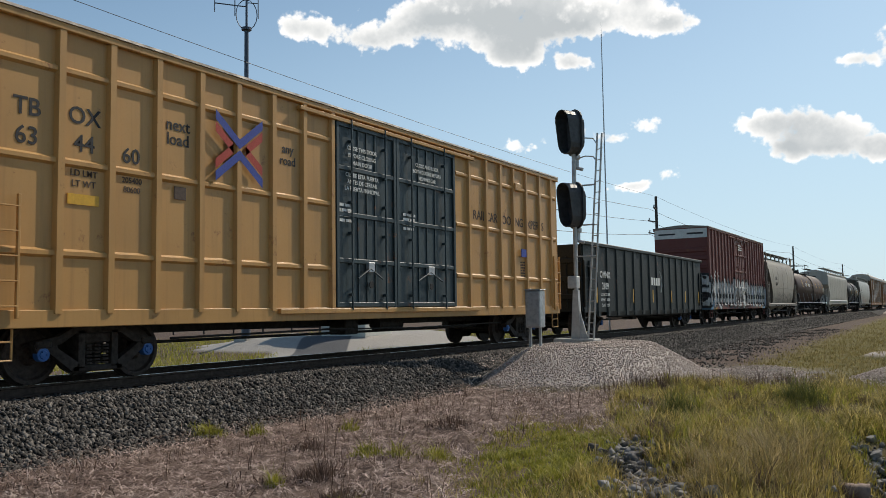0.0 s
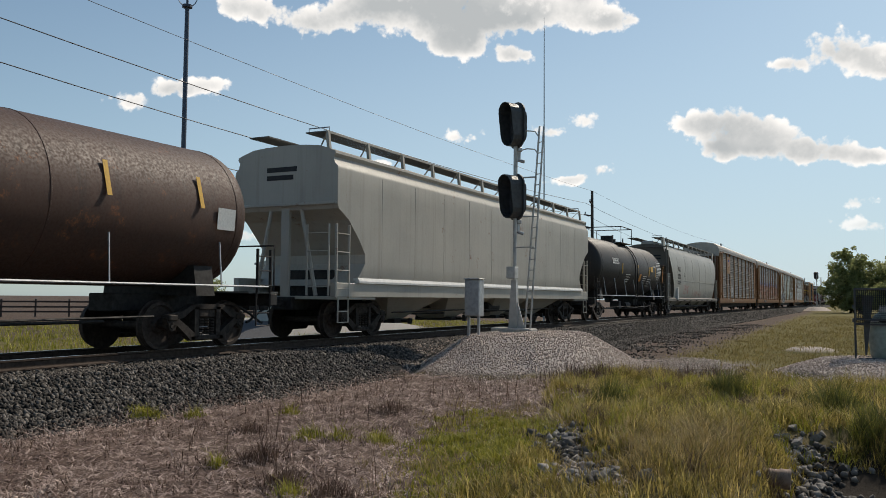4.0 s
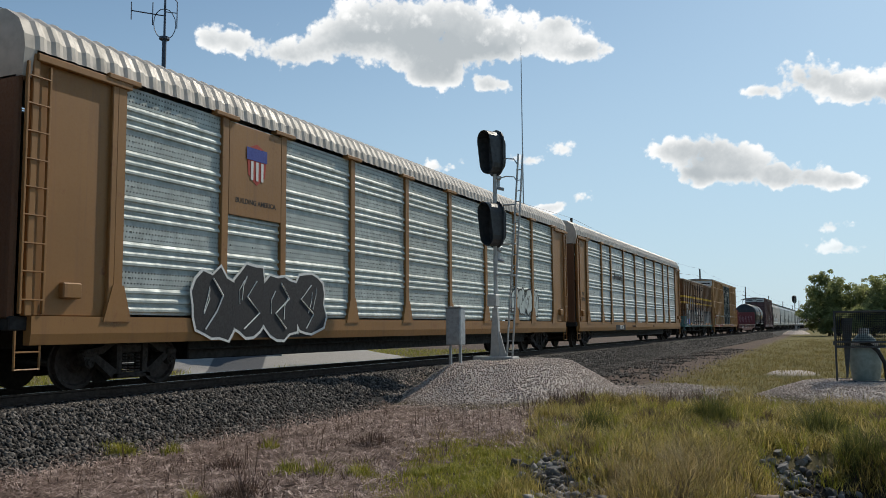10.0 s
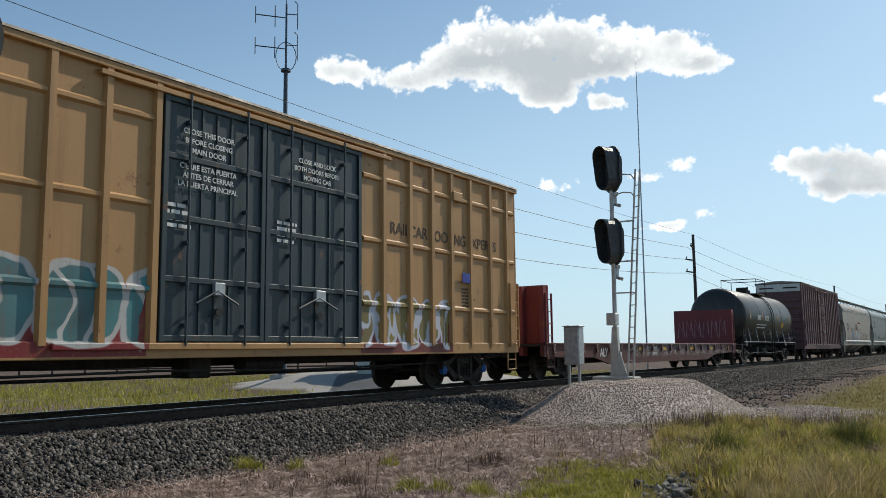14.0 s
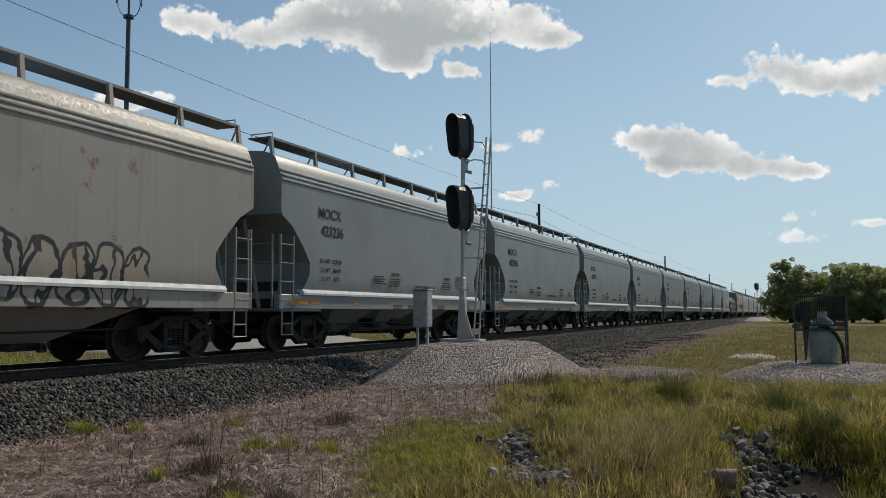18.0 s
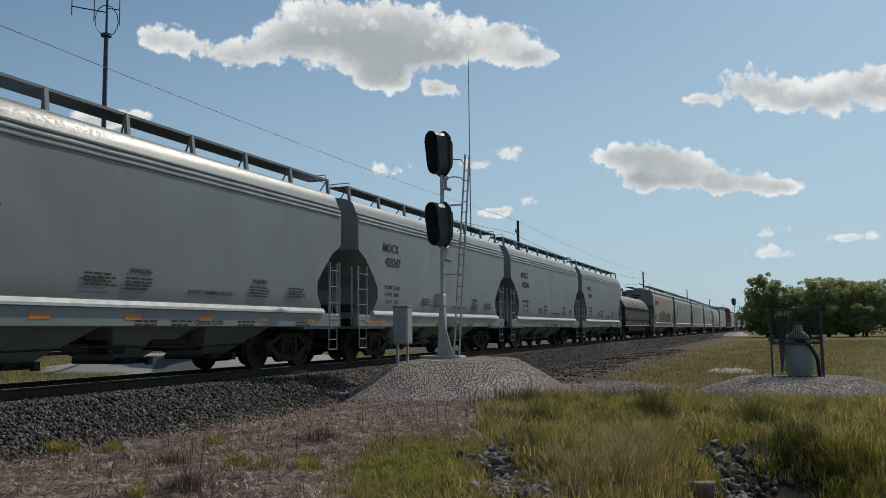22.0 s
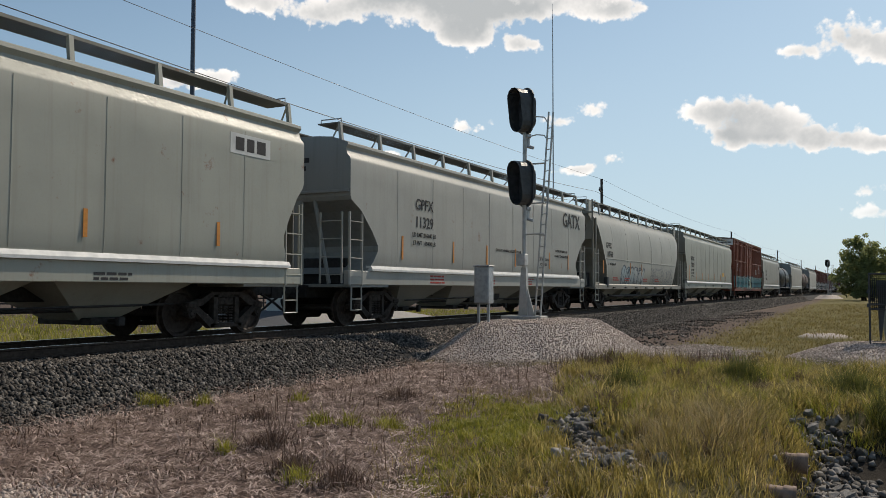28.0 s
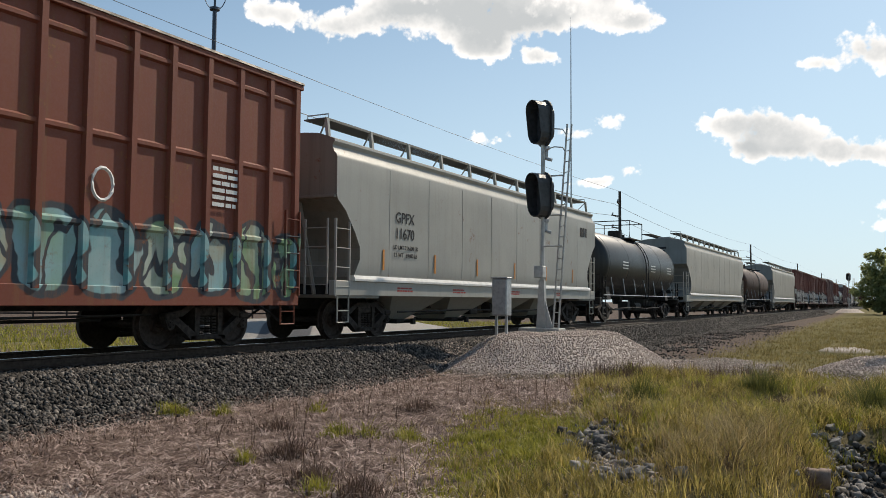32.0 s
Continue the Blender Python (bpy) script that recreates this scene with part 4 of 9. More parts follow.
def plant():
    rng = np.random.default_rng(11)
    in_ditch = lambda x, y: (x > -0.72) & (x < 0.62) & (y > 6.6) & (y < 12.0)
    heap = lambda x, y: (np.hypot((x + 8.1) / 2.85, (y - 21.7) / 4.9) < 0.99) | (np.hypot((x - 0.5) / 2.5, (y - 23.6) / 3.0) < 0.99)

    def rock(x, y, w_=0.34):
        u = np.clip((10.2 - y) / 2.5, 0, 1)
        return (np.abs(x - (-3.35 + 1.1 * u)) < w_ * (0.25 + 0.9 * u)) & (y > 7.4) & (y < 10.2)

    lawn = lambda x, y: np.hypot((0.93 * (x + 4.05) + 0.37 * (y - 9.4)) / 1.05, (-0.37 * (x + 4.05) + 0.93 * (y - 9.4)) / 3.6)
    # yellow-green tall grass behind the pipes, in mounds
    x, y, _ = tufts(rng, 2700, 24, (-6.0, 5.0, 9.5, 20.2), 0.07, lambda x, y, r: (~in_ditch(x, y)) & ~rock(x, y) & ~heap(x, y) & (x + 0.32 * (y - 9) > -3.3) & (lawn(x, y) > 0.9) & (r.random(len(x)) < 0.25 + mounds(x, y)))
    blades("tall_grass", (x, y, (0.25 + 0.95 * mounds(x, y)) * rng.uniform(0.7, 1.25, len(x))), (0.12, 0.40), (0.003, 0.009), (0.25, 1.1), GRASS_O, "tall olive and tan grass behind the pipes", "grass", 21)
    x, y, _ = tufts(rng, 1000, 22, (-5.6, 5.0, 9.0, 19.6), 0.06, lambda x, y, r: ~in_ditch(x, y) & ~rock(x, y) & ~heap(x, y) & (x + 0.32 * (y - 9) > -3.2) & (r.random(len(x)) < 1.15 - mounds(x * 1.3 + 2.0, y * 1.3)))
    blades("green_tussocks", (x, y, 0.4 + 0.8 * mounds(x + 1.0, y)), (0.14, 0.40), (0.003, 0.008), (0.25, 0.9), GRASS_G, "green tussocks among the tall grass", "grass", 23)
    # the tan feathery stand between the two washes
    x, y, _ = tufts(rng, 430, 40, (-2.75, -0.78, 7.2, 11.8), 0.08, lambda x, y, r: ~rock(x, y, 0.3) & (np.hypot((x + 1.75) / 1.0, (y - 9.5) / 2.2) < r.uniform(0.6, 1.1, len(x))) & (r.random(len(x)) < 0.25 + mounds(1.7 * x, 1.7 * y)))
    k = (0.35 + 0.55 * np.exp(-((x + 1.55) / 0.65) ** 2 - ((y - 9.6) / 1.5) ** 2)) * (0.55 + 0.75 * mounds(2.2 * x + 1.0, 2.2 * y))
    blades("feathery_grass", (x, y, k * rng.uniform(0.7, 1.15, len(x))), (0.26, 0.62), (0.0016, 0.0050), (0.25, 1.1), GRASS_T, "tan feathery grass stand between the washes", "grass", 31)
    x, y, _ = tufts(rng, 400, 30, (-3.2, -0.75, 6.2, 11.8), 0.06, lambda x, y, r: ~rock(x, y, 0.36))
    blades("olive_undergrowth", (x, y, rng.uniform(0.6, 1.2, len(x))), (0.10, 0.30), (0.003, 0.007), (0.2, 0.9), GRASS_O, "olive grass under the feathery stand", "grass", 32)
    x, y, _ = tufts(rng, 620, 26, (0.5, 4.6, 6.6, 13.0), 0.08, lambda x, y, r: r.random(len(x)) < 0.35 + mounds(x, y))
    blades("ditch_grass", (x, y, 0.5 + 0.7 * mounds(x, y)), (0.16, 0.46), (0.002, 0.006), (0.3, 0.95), GRASS_G, "tall grass on the ditch's far side", "grass", 33)
    # single dark bushes of grass
    d = gathered(rng, [(-2.3, 16.6, 0.30, 900), (-0.4, 15.2, 0.34, 800), (-3.6, 13.2, 0.22, 500), (0.2, 13.0, 0.25, 600)])
    blades("dark_grass_bushes", d, (0.45, 0.75), (0.003, 0.007), (0.2, 0.7), GRASS_K, "dark green grass bushes", "grass", 34)
    # the fresh green patch
    x, y, _ = tufts(rng, 2300, 26, (-6.6, -2.0, 5.8, 13.2), 0.08, lambda x, y, r: ~rock(x, y, 0.2) & (lawn(x, y) < r.uniform(0.55, 1.08, len(x))))
    blades("green_grass", (x, y, 0.35 + 0.9 * mounds(1.6 * x, 1.6 * y)), (0.04, 0.13), (0.003, 0.008), (0.3, 1.1), GRASS_G, "short bright green grass patch", "grass", 22)
    x, y, _ = tufts(rng, 420, 22, (-6.6, -2.2, 5.6, 13.2), 0.08, lambda x, y, r: (lawn(x, y) < 1.3) & (r.random(len(x)) < 0.15 + 0.85 * mounds(1.3 * x + 1.0, 1.3 * y) * np.clip(lawn(x, y), 0, 1)))
    blades("brown_fringe", (x, y, rng.uniform(0.5, 1.2, len(x))), (0.08, 0.24), (0.002, 0.005), (0.4, 1.1), GRASS_T, "brown dying fringe of the green patch", "grass", 35)
    d = gathered(rng, [(-9.46, 9.2, 0.16, 420), (-8.9, 9.6, 0.10, 160), (-6.02, 6.84, 0.06, 130), (-5.32, 8.95, 0.13, 330), (-5.7, 8.7, 0.10, 160), (-6.1, 8.6, 0.12, 240), (-7.9, 10.6, 0.10, 120), (-4.6, 6.2, 0.10, 150)])
    blades("yellow_green_tussocks", d, (0.16, 0.30), (0.003, 0.006), (0.3, 0.95), GRASS_G, "single yellow-green tussocks in dead litter", "grass", 24)
    # flattened dead grass and twigs
    n = 74000
    x, y = rng.uniform(-9.7, -1.8, n), 3.4 + 16.3 * rng.random(n) ** 1.25
    ok = (x + 0.30 * (y - 9) < -2.7 + rng.normal(0, 0.5, n)) & ~heap(x, y) & (lawn(x, y) > rng.uniform(0.8, 1.05, n)) & (y + 0.35 * np.sin(2.3 * x) + 0.12 * (x + 6) > 4.9 + rng.normal(0, 0.3, n))
    blades("dead_grass_litter", (x[ok], y[ok], rng.uniform(0.4, 1.2, ok.sum())), (0.10, 0.34), (0.003, 0.010), (0.6, 1.2), GRASS_D,
           "flattened grey-pink dead grass by the ballast", "dead grass", 25, True)
    x, y, _ = tufts(rng, 900, 9, (-9.6, -2.2, 4.2, 19.0), 0.10, lambda x, y, r: (x + 0.30 * (y - 9) < -2.6) & ~heap(x, y) & (lawn(x, y) > 0.85) & (r.random(len(x)) < 0.25 + 0.9 * mounds(0.8 * x, 0.8 * y)))
    blades("dead_twigs", (x, y, rng.uniform(0.5, 1.2, len(x))), (0.10, 0.26), (0.003, 0.008), (0.9, 1.7), GRASS_D, "loose pale dead twigs and stems", "dead grass", 36)
    x, y, _ = tufts(rng, 430, 26, (-9.2, -2.6, 5.0, 19.5), 0.12, lambda x, y, r: (x + 0.30 * (y - 9) < -2.7) & ~heap(x, y) & (lawn(x, y) > 0.9) & (r.random(len(x)) < 1.1 * mounds(0.9 * x + 3.0, 0.9 * y) ** 1.5))
    blades("dry_stubble", (x, y, rng.uniform(0.5, 1.2, len(x))), (0.06, 0.20), (0.002, 0.005), (0.4, 1.2), WEED, "purple-brown dry stubble in patches", "dead grass", 26)
    d = gathered(rng, [(-5.8, 7.3, 0.16, 420), (-4.9, 6.5, 0.15, 380), (-3.2, 10.9, 0.20, 520), (-2.9, 10.2, 0.14, 300), (-7.3, 8.9, 0.14, 260), (-6.6, 11.4, 0.2, 380), (-4.2, 6.3, 0.16, 330), (-1.4, 8.2, 0.12, 260), (-0.9, 9.9, 0.1, 220)] + [(rng.uniform(-4.8, 3.5), rng.uniform(11.5, 18.5), rng.uniform(0.12, 0.26), int(rng.uniform(150, 380))) for _ in range(34)])
    blades("dead_clumps", d, (0.16, 0.38), (0.002, 0.005), (0.3, 1.1), WEED, "grey-purple dead grass clumps", "dead grass", 37)
    x, y, _ = tufts(rng, 330, 17, (-6.4, -2.4, 17.0, 20.8), 0.06, lambda x, y, r: ~heap(x, y) & (np.abs(y - 19.2 - 0.5 * (x + 4.4)) < r.uniform(0.2, 1.3, len(x))))
    blades("brown_weeds", (x, y, rng.uniform(0.6, 1.2, len(x))), (0.20, 0.46), (0.002, 0.006), (0.1, 0.6), WEED, "purple-brown dry weeds at the heap's foot", "weeds", 27)
    g = tufts(rng, 60, 3, (-9.4, -4.0, 6.5, 17.0), 0.04)
    blades("weed_stalks", g, (0.16, 0.60), (0.002, 0.005), (0.05, 0.5), WEED, "thin brown weed stalks", "weeds", 28)
    # meadow farther off
    n = 60000
    y = 18.5 + 90 * rng.random(n) ** 1.7
    x = rng.uniform(-8.6, 1.0, n) + (y - 20) * 0.10 * rng.random(n) * 2.2
    ok = ~heap(x, y) & (x > -4.9 - 0.022 * (y - 25) + rng.normal(0, 0.45, n)) & ~((y < 26) & (x < -2.5 + rng.normal(0, 0.7, n)))
    blades("meadow", (x[ok], y[ok], 0.6 + y[ok] / 90), (0.06, 0.16), (0.006, 0.014), (0.3, 0.9), GRASS_M, "short olive meadow grass", "grass", 29)
    n = 36000
    x, y = rng.uniform(-45, -16.2, n), rng.uniform(2, 60, n)
    ok = (np.hypot((x + 27) / 6.2, (y - 36) / 9.5) > 0.98) & (np.abs((x + 18.5) * 0.85 + (y - 21.0) * 0.53) > 1.6)
    blades("trackside_grass", (x[ok], y[ok], rng.uniform(0.7, 1.5, ok.sum())), (0.12, 0.30), (0.008, 0.016), (0.3, 0.9), GRASS_G, "green grass beyond the track", "grass", 30)


plant()


def rocks():
    rng = random.Random(9)
    spots = []
    for _ in range(82):
        u = rng.random() ** 0.7
        spots.append((-3.3 + 1.1 * u + rng.gauss(0, 0.05 + 0.11 * u), 10.1 - 2.4 * u + rng.gauss(0, 0.12)))
    spots += [(-0.72 + rng.gauss(0, 0.16), 12.3 + rng.gauss(0, 0.45)) for _ in range(44)]
    spots += [(-0.35 + rng.uniform(-0.3, 0.8), 7.6 + rng.uniform(0, 3.6)) for _ in range(150)]
    spots += [(-9.0, 6.6), (-5.4, 21.0), (-5.0, 22.1), (-6.0, 30.0), (-5.2, 19.3)]
    shapes = []
    for k in range(6):
        bm = bmesh.new()
        bmesh.ops.create_icosphere(bm, subdivisions=1, radius=1.0)
        for v in bm.verts:
            v.co *= 0.72 + 0.5 * noise.noise(v.co * 1.3 + Vector((k * 7.1, 0, 0)))
            v.co.z *= 0.66
        me = bpy.data.meshes.new("rock")
        bm.to_mesh(me)
        bm.free()
        me.materials.append(RIPRAP)
        shapes.append(me)
    for x, y in spots:
        s = rng.choice((0.04, 0.05, 0.07, 0.09, 0.12)) * rng.uniform(0.8, 1.15)
        z = float(height(x, y))
        solo("rock", rng.choice(shapes), RIPRAP, "angular grey rock lying in the wash", "rock", "rocks in the washes", m=pose(x, y, z + s * 0.3, rng.uniform(-25, 25), rng.uniform(-25, 25), rng.uniform(0, 360)) @ Matrix.Diagonal((s, s * rng.uniform(0.7, 1.1), s, 1)))


rocks()


def pipes():
    for y, z in ((10.25, -1.0), (8.66, -1.03)):
        p = thing("drain_pipe", pose(-0.72, y, z, 0, 3, 2), "brown clay drain pipe end sticking out of the bank", "pipe", "drain pipes")
        part("barrel", Geo().lathe([(-1.6, 0.098), (-0.10, 0.098), (-0.10, 0.112), (0.0, 0.112), (0.0, 0.088), (-1.6, 0.085)], (0, 0, 0), "x", 22), PIPEM, p, smooth=True)
        part("socket_rim", Geo().lathe([(-0.02, 0.115), (0.010, 0.112), (0.010, 0.090), (-0.02, 0.088)], (0, 0, 0), "x", 22), PIPEM, p, "pale worn rim", smooth=True)
    g = Geo().box(-0.3, 0.65, 6.0, 8.7, -1.44, -1.40)
    solo("water", g, MUD, "still brown ditch water", "water", kind="structure")


pipes()


def tree(m, crown, tall, seed, leaves=5200):
    rng = random.Random(seed)
    t = thing("tree", m, "bushy green tree, leafy down to the ground", "tree", "trees beyond the meadow")
    wood, puffs = Geo(), []
    for k in range(46):
        a, f = rng.uniform(0, 6.283), rng.random() ** 0.55
        z1 = tall * rng.uniform(0.14, 0.93)
        bulge = max(0.25, math.sin(math.pi * min(1.0, 0.22 + 0.74 * z1 / tall))) ** 0.6
        r = crown * f * bulge * rng.uniform(0.8, 1.15)
        p0 = Vector((rng.uniform(-0.4, 0.4), rng.uniform(-0.4, 0.4), min(z1 * 0.5, rng.uniform(0.4, 1.6))))
        p2 = Vector((r * math.cos(a), r * math.sin(a), z1))
        p1 = p0.lerp(p2, 0.45) + Vector((0, 0, tall * 0.05))
        wood.cyl(p0, p1, 0.10, 0.06, 5).cyl(p1, p2, 0.06, 0.02, 4)
        puffs.append((p2, crown * rng.uniform(0.13, 0.27)))
        for _ in range(2):
            q = p2 + Vector((rng.gauss(0, crown * 0.17), rng.gauss(0, crown * 0.17), rng.gauss(0.15, tall * 0.06)))
            wood.cyl(p2, q, 0.025, 0.012, 4)
            puffs.append((q, crown * rng.uniform(0.06, 0.14)))
    part("limb", wood, BARK, t)
    part("trunk", Geo().cyl((0, 0, -0.2), (0.1, 0, 1.9), 0.26, 0.18, 9).cyl((0.5, 0.3, -0.2), (0.2, 0.2, 1.8), 0.16, 0.11, 8), BARK, t)
    g = np.random.default_rng(seed)
    c = np.array([list(p) for p, _ in puffs])
    w = np.array([r for _, r in puffs])
    idx = g.choice(len(c), leaves, p=w ** 2 / (w ** 2).sum())
    out = g.normal(size=(leaves, 3))
    out /= np.linalg.norm(out, axis=1, keepdims=True)
    pos = c[idx] + out * (w[idx] * g.uniform(0.35, 1.1, leaves) ** 0.7)[:, None] * np.array([1.0, 1.0, 0.72])
    ball = g.normal(size=(leaves, 3))
    ball *= (g.random(leaves) ** 0.33 / np.linalg.norm(ball, axis=1))[:, None]
    inside = np.array([0.0, 0.0, tall * 0.48]) + ball * np.array([crown * 0.86, crown * 0.86, tall * 0.40])
    pos = np.where((g.random(leaves) < 0.34)[:, None], inside, pos)
    pos[:, 2] = np.maximum(pos[:, 2], 0.15 + 0.5 * g.random(leaves))
    s = g.uniform(0.10, 0.26, leaves)
    u = g.normal(size=(leaves, 3))
    u /= np.linalg.norm(u, axis=1, keepdims=True)
    w_ = np.cross(u, g.normal(size=(leaves, 3)))
    w_ /= np.linalg.norm(w_, axis=1, keepdims=True)
    q = np.stack([pos - u * s[:, None], pos + w_ * s[:, None] * 0.55, pos + u * s[:, None], pos - w_ * s[:, None] * 0.55], 1)
    ob = new("crown", numpy_mesh("crown", q.reshape(-1, 3), np.arange(leaves * 4).reshape(-1, 4), LEAF))
    ob.parent = t


for k, (x, y, c, h_, n_) in enumerate(((-1.7, 148, 4.0, 10.0, 15000), (2.6, 151, 4.8, 8.0, 15000), (7.5, 147, 5.4, 9.6, 20000), (13.0, 149, 5.6, 9.9, 20000), (19.5, 152, 6.0, 9.4, 14000), (-0.2, 145, 3.2, 4.4, 8000), (4.6, 144, 4.4, 5.0, 10000), (10.5, 145, 4.4, 5.0, 9000), (27, 155, 6.5, 9.6, 9000))):
    tree(pose(x, y, float(height(x, y)), 0, 0, 40 * k), c, h_, 40 + k, n_)
tree(pose(-118, 128, GZ), 6, 7.5, 61, 5000)
tree(pose(-68, 86, GZ), 3.5, 4.6, 62, 4500)
tree(pose(-92, 118, GZ), 5, 5.0, 63, 4000)

# ---- lineside things ----
def oblong(w, h, n=9):
    """A round-ended upright outline in (x, z)."""
    r = w / 2
    top = [(r * math.cos(math.pi * i / n), h / 2 - r + r * math.sin(math.pi * i / n)) for i in range(n + 1)]
    return top + [(-x, -z) for x, z in top]


def signal_head(parent, z, turn):
    h = part("signal_head", Geo().prism(oblong(0.72, 1.40), "y", 0.02, 0.06), SIGNAL_K, parent, "black oblong signal backplate", at=pose(0, 0, z, 0, 0, turn))
    g = Geo()
    o, i = oblong(0.60, 1.28, 7), oblong(0.57, 1.25, 7)
    k = len(o)
    v, f = [], []
    for ring, y in ((o, 0.02), (o, -0.46), (i, -0.46), (i, 0.02)):
        for x, zz in ring:
            cut = 0.16 * (0.58 - zz) / 1.16 if y < 0 else 0.0
            v.append((x, y + cut, zz))
    for a in range(3):
        f += [(a * k + j, a * k + (j + 1) % k, a * k + k + (j + 1) % k, a * k + k + j) for j in range(k)]
    part("visor", g.add(v, f), SIGNAL_K, h, "deep black tunnel visor")
    part("lamp_case", Geo().prism(oblong(0.44, 1.0, 6), "y", 0.06, 0.24), SIGNAL_K, h)
    part("bracket", Geo().box(-0.05, 0.05, 0.05, 0.16, -1.02, -0.62, 0.01).box(-0.10, 0.10, 0.02, 0.18, -0.78, -0.64, 0.02).cyl((0.0, 0.10, -1.02), (0.16, 0.20, -1.08), 0.05, n=8), GALV, h, "grey mounting bracket")
    for q in (-0.3, 0.12):
        part("lens", Geo().cyl((0, 0.012, q), (0, 0.03, q), 0.11, n=16), RED_OFF, h)


def signal_mast(m, heads, top, label):
    s = thing("railway_signal", m, label, "signal", "trackside signals")
    part("foundation", Geo().box(-0.62, 0.62, -0.30, 0.30, -0.75, 0.11, 0.03), CONCRETE, s, "pale concrete block")
    part("base_casing", Geo().prism([(-0.15, 0.10), (0.13, 0.10), (0.075, 1.5), (-0.075, 1.5)], "y", -0.08, 0.08), ALU, s)
    part("gusset", Geo().prism([(0.05, 0.02), (0.36, 0.02), (0.07, 1.0)], "y", -0.02, 0.02), ALU, s)
    part("post", Geo().cyl((0, 0, 0.02), (0.0, 0, top), 0.062, n=12), ALU, s, smooth=True)
    part("junction_box", Geo().box(-0.20, 0.08, -0.17, 0.11, 1.55, 1.90, 0.02), ALU, s, "grey cast junction box")
    for z, turn in heads:
        signal_head(s, z, turn)
    lad = part("ladder", Geo().cyl((0.33, 0, 0.05), (0.74, 0, top - 0.45), 0.03, n=6), ALU, s)
    part("ladder_rail", Geo().cyl((0.56, -0.16, 0.05), (0.93, -0.16, top - 0.5), 0.03, n=6), ALU, lad)
    rung = Geo().cyl((0, 0, 0), (0.22, -0.16, 0), 0.014, n=5).mesh("rung", ALU)
    for i in range(int((top - 0.6) / 0.31)):
        z = 0.25 + 0.31 * i
        part("rung", rung, ALU, lad, at=pose(0.34 + 0.41 * (z / (top - 0.45)), 0, z))
    hoop = lambda z: Geo().tube([(0.05, 0, z), (0.35, 0.02, z + 0.07), (0.6, 0.0, z + 0.03), (0.70, 0, z - 0.12)], 0.018, 6)
    part("hoop", hoop(top - 0.62), ALU, s)
    part("hoop", hoop(top - 1.15), ALU, s)
    for z in (top - 1.95, top - 3.1, top - 4.0):
        part("step_bracket", Geo().box(0.04, 0.62, -0.05, 0.05, z, z + 0.035, 0.008), ALU, s)
    return s


signal_mast(pose(-9.08, 22.89, 0.05, 0, 0.4, 0), ((6.08, -28), (3.95, -28)), 6.45, "two-headed railway signal on a grey mast with a ladder")
signal_mast(pose(-7.42, 166.0, 0.0, 0, 0, 0), ((5.65, -20),), 5.9, "distant single-headed railway signal on a gravel heap")


def relay_box():
    r = thing("relay_box", pose(-9.05, 20.0, float(height(-9.05, 20.0))), "grey steel relay box on two posts in gravel", "cabinet")
    part("case", Geo().box(-0.21, 0.21, -0.16, 0.16, 0.50, 1.46, 0.02), GALV, r)
    part("door", Geo().box(-0.19, 0.19, -0.178, -0.16, 0.53, 1.43, 0.008), GALV, r)
    part("roof_lip", Geo().box(-0.23, 0.23, -0.19, 0.18, 1.46, 1.485, 0.008), GALV, r)
    for x in (-0.15, 0.13):
        part("post", Geo().box(x - 0.035, x + 0.035, -0.03, 0.03, -0.4, 0.52 if x > 0 else 1.5, 0.008), GALV, r)


relay_box()


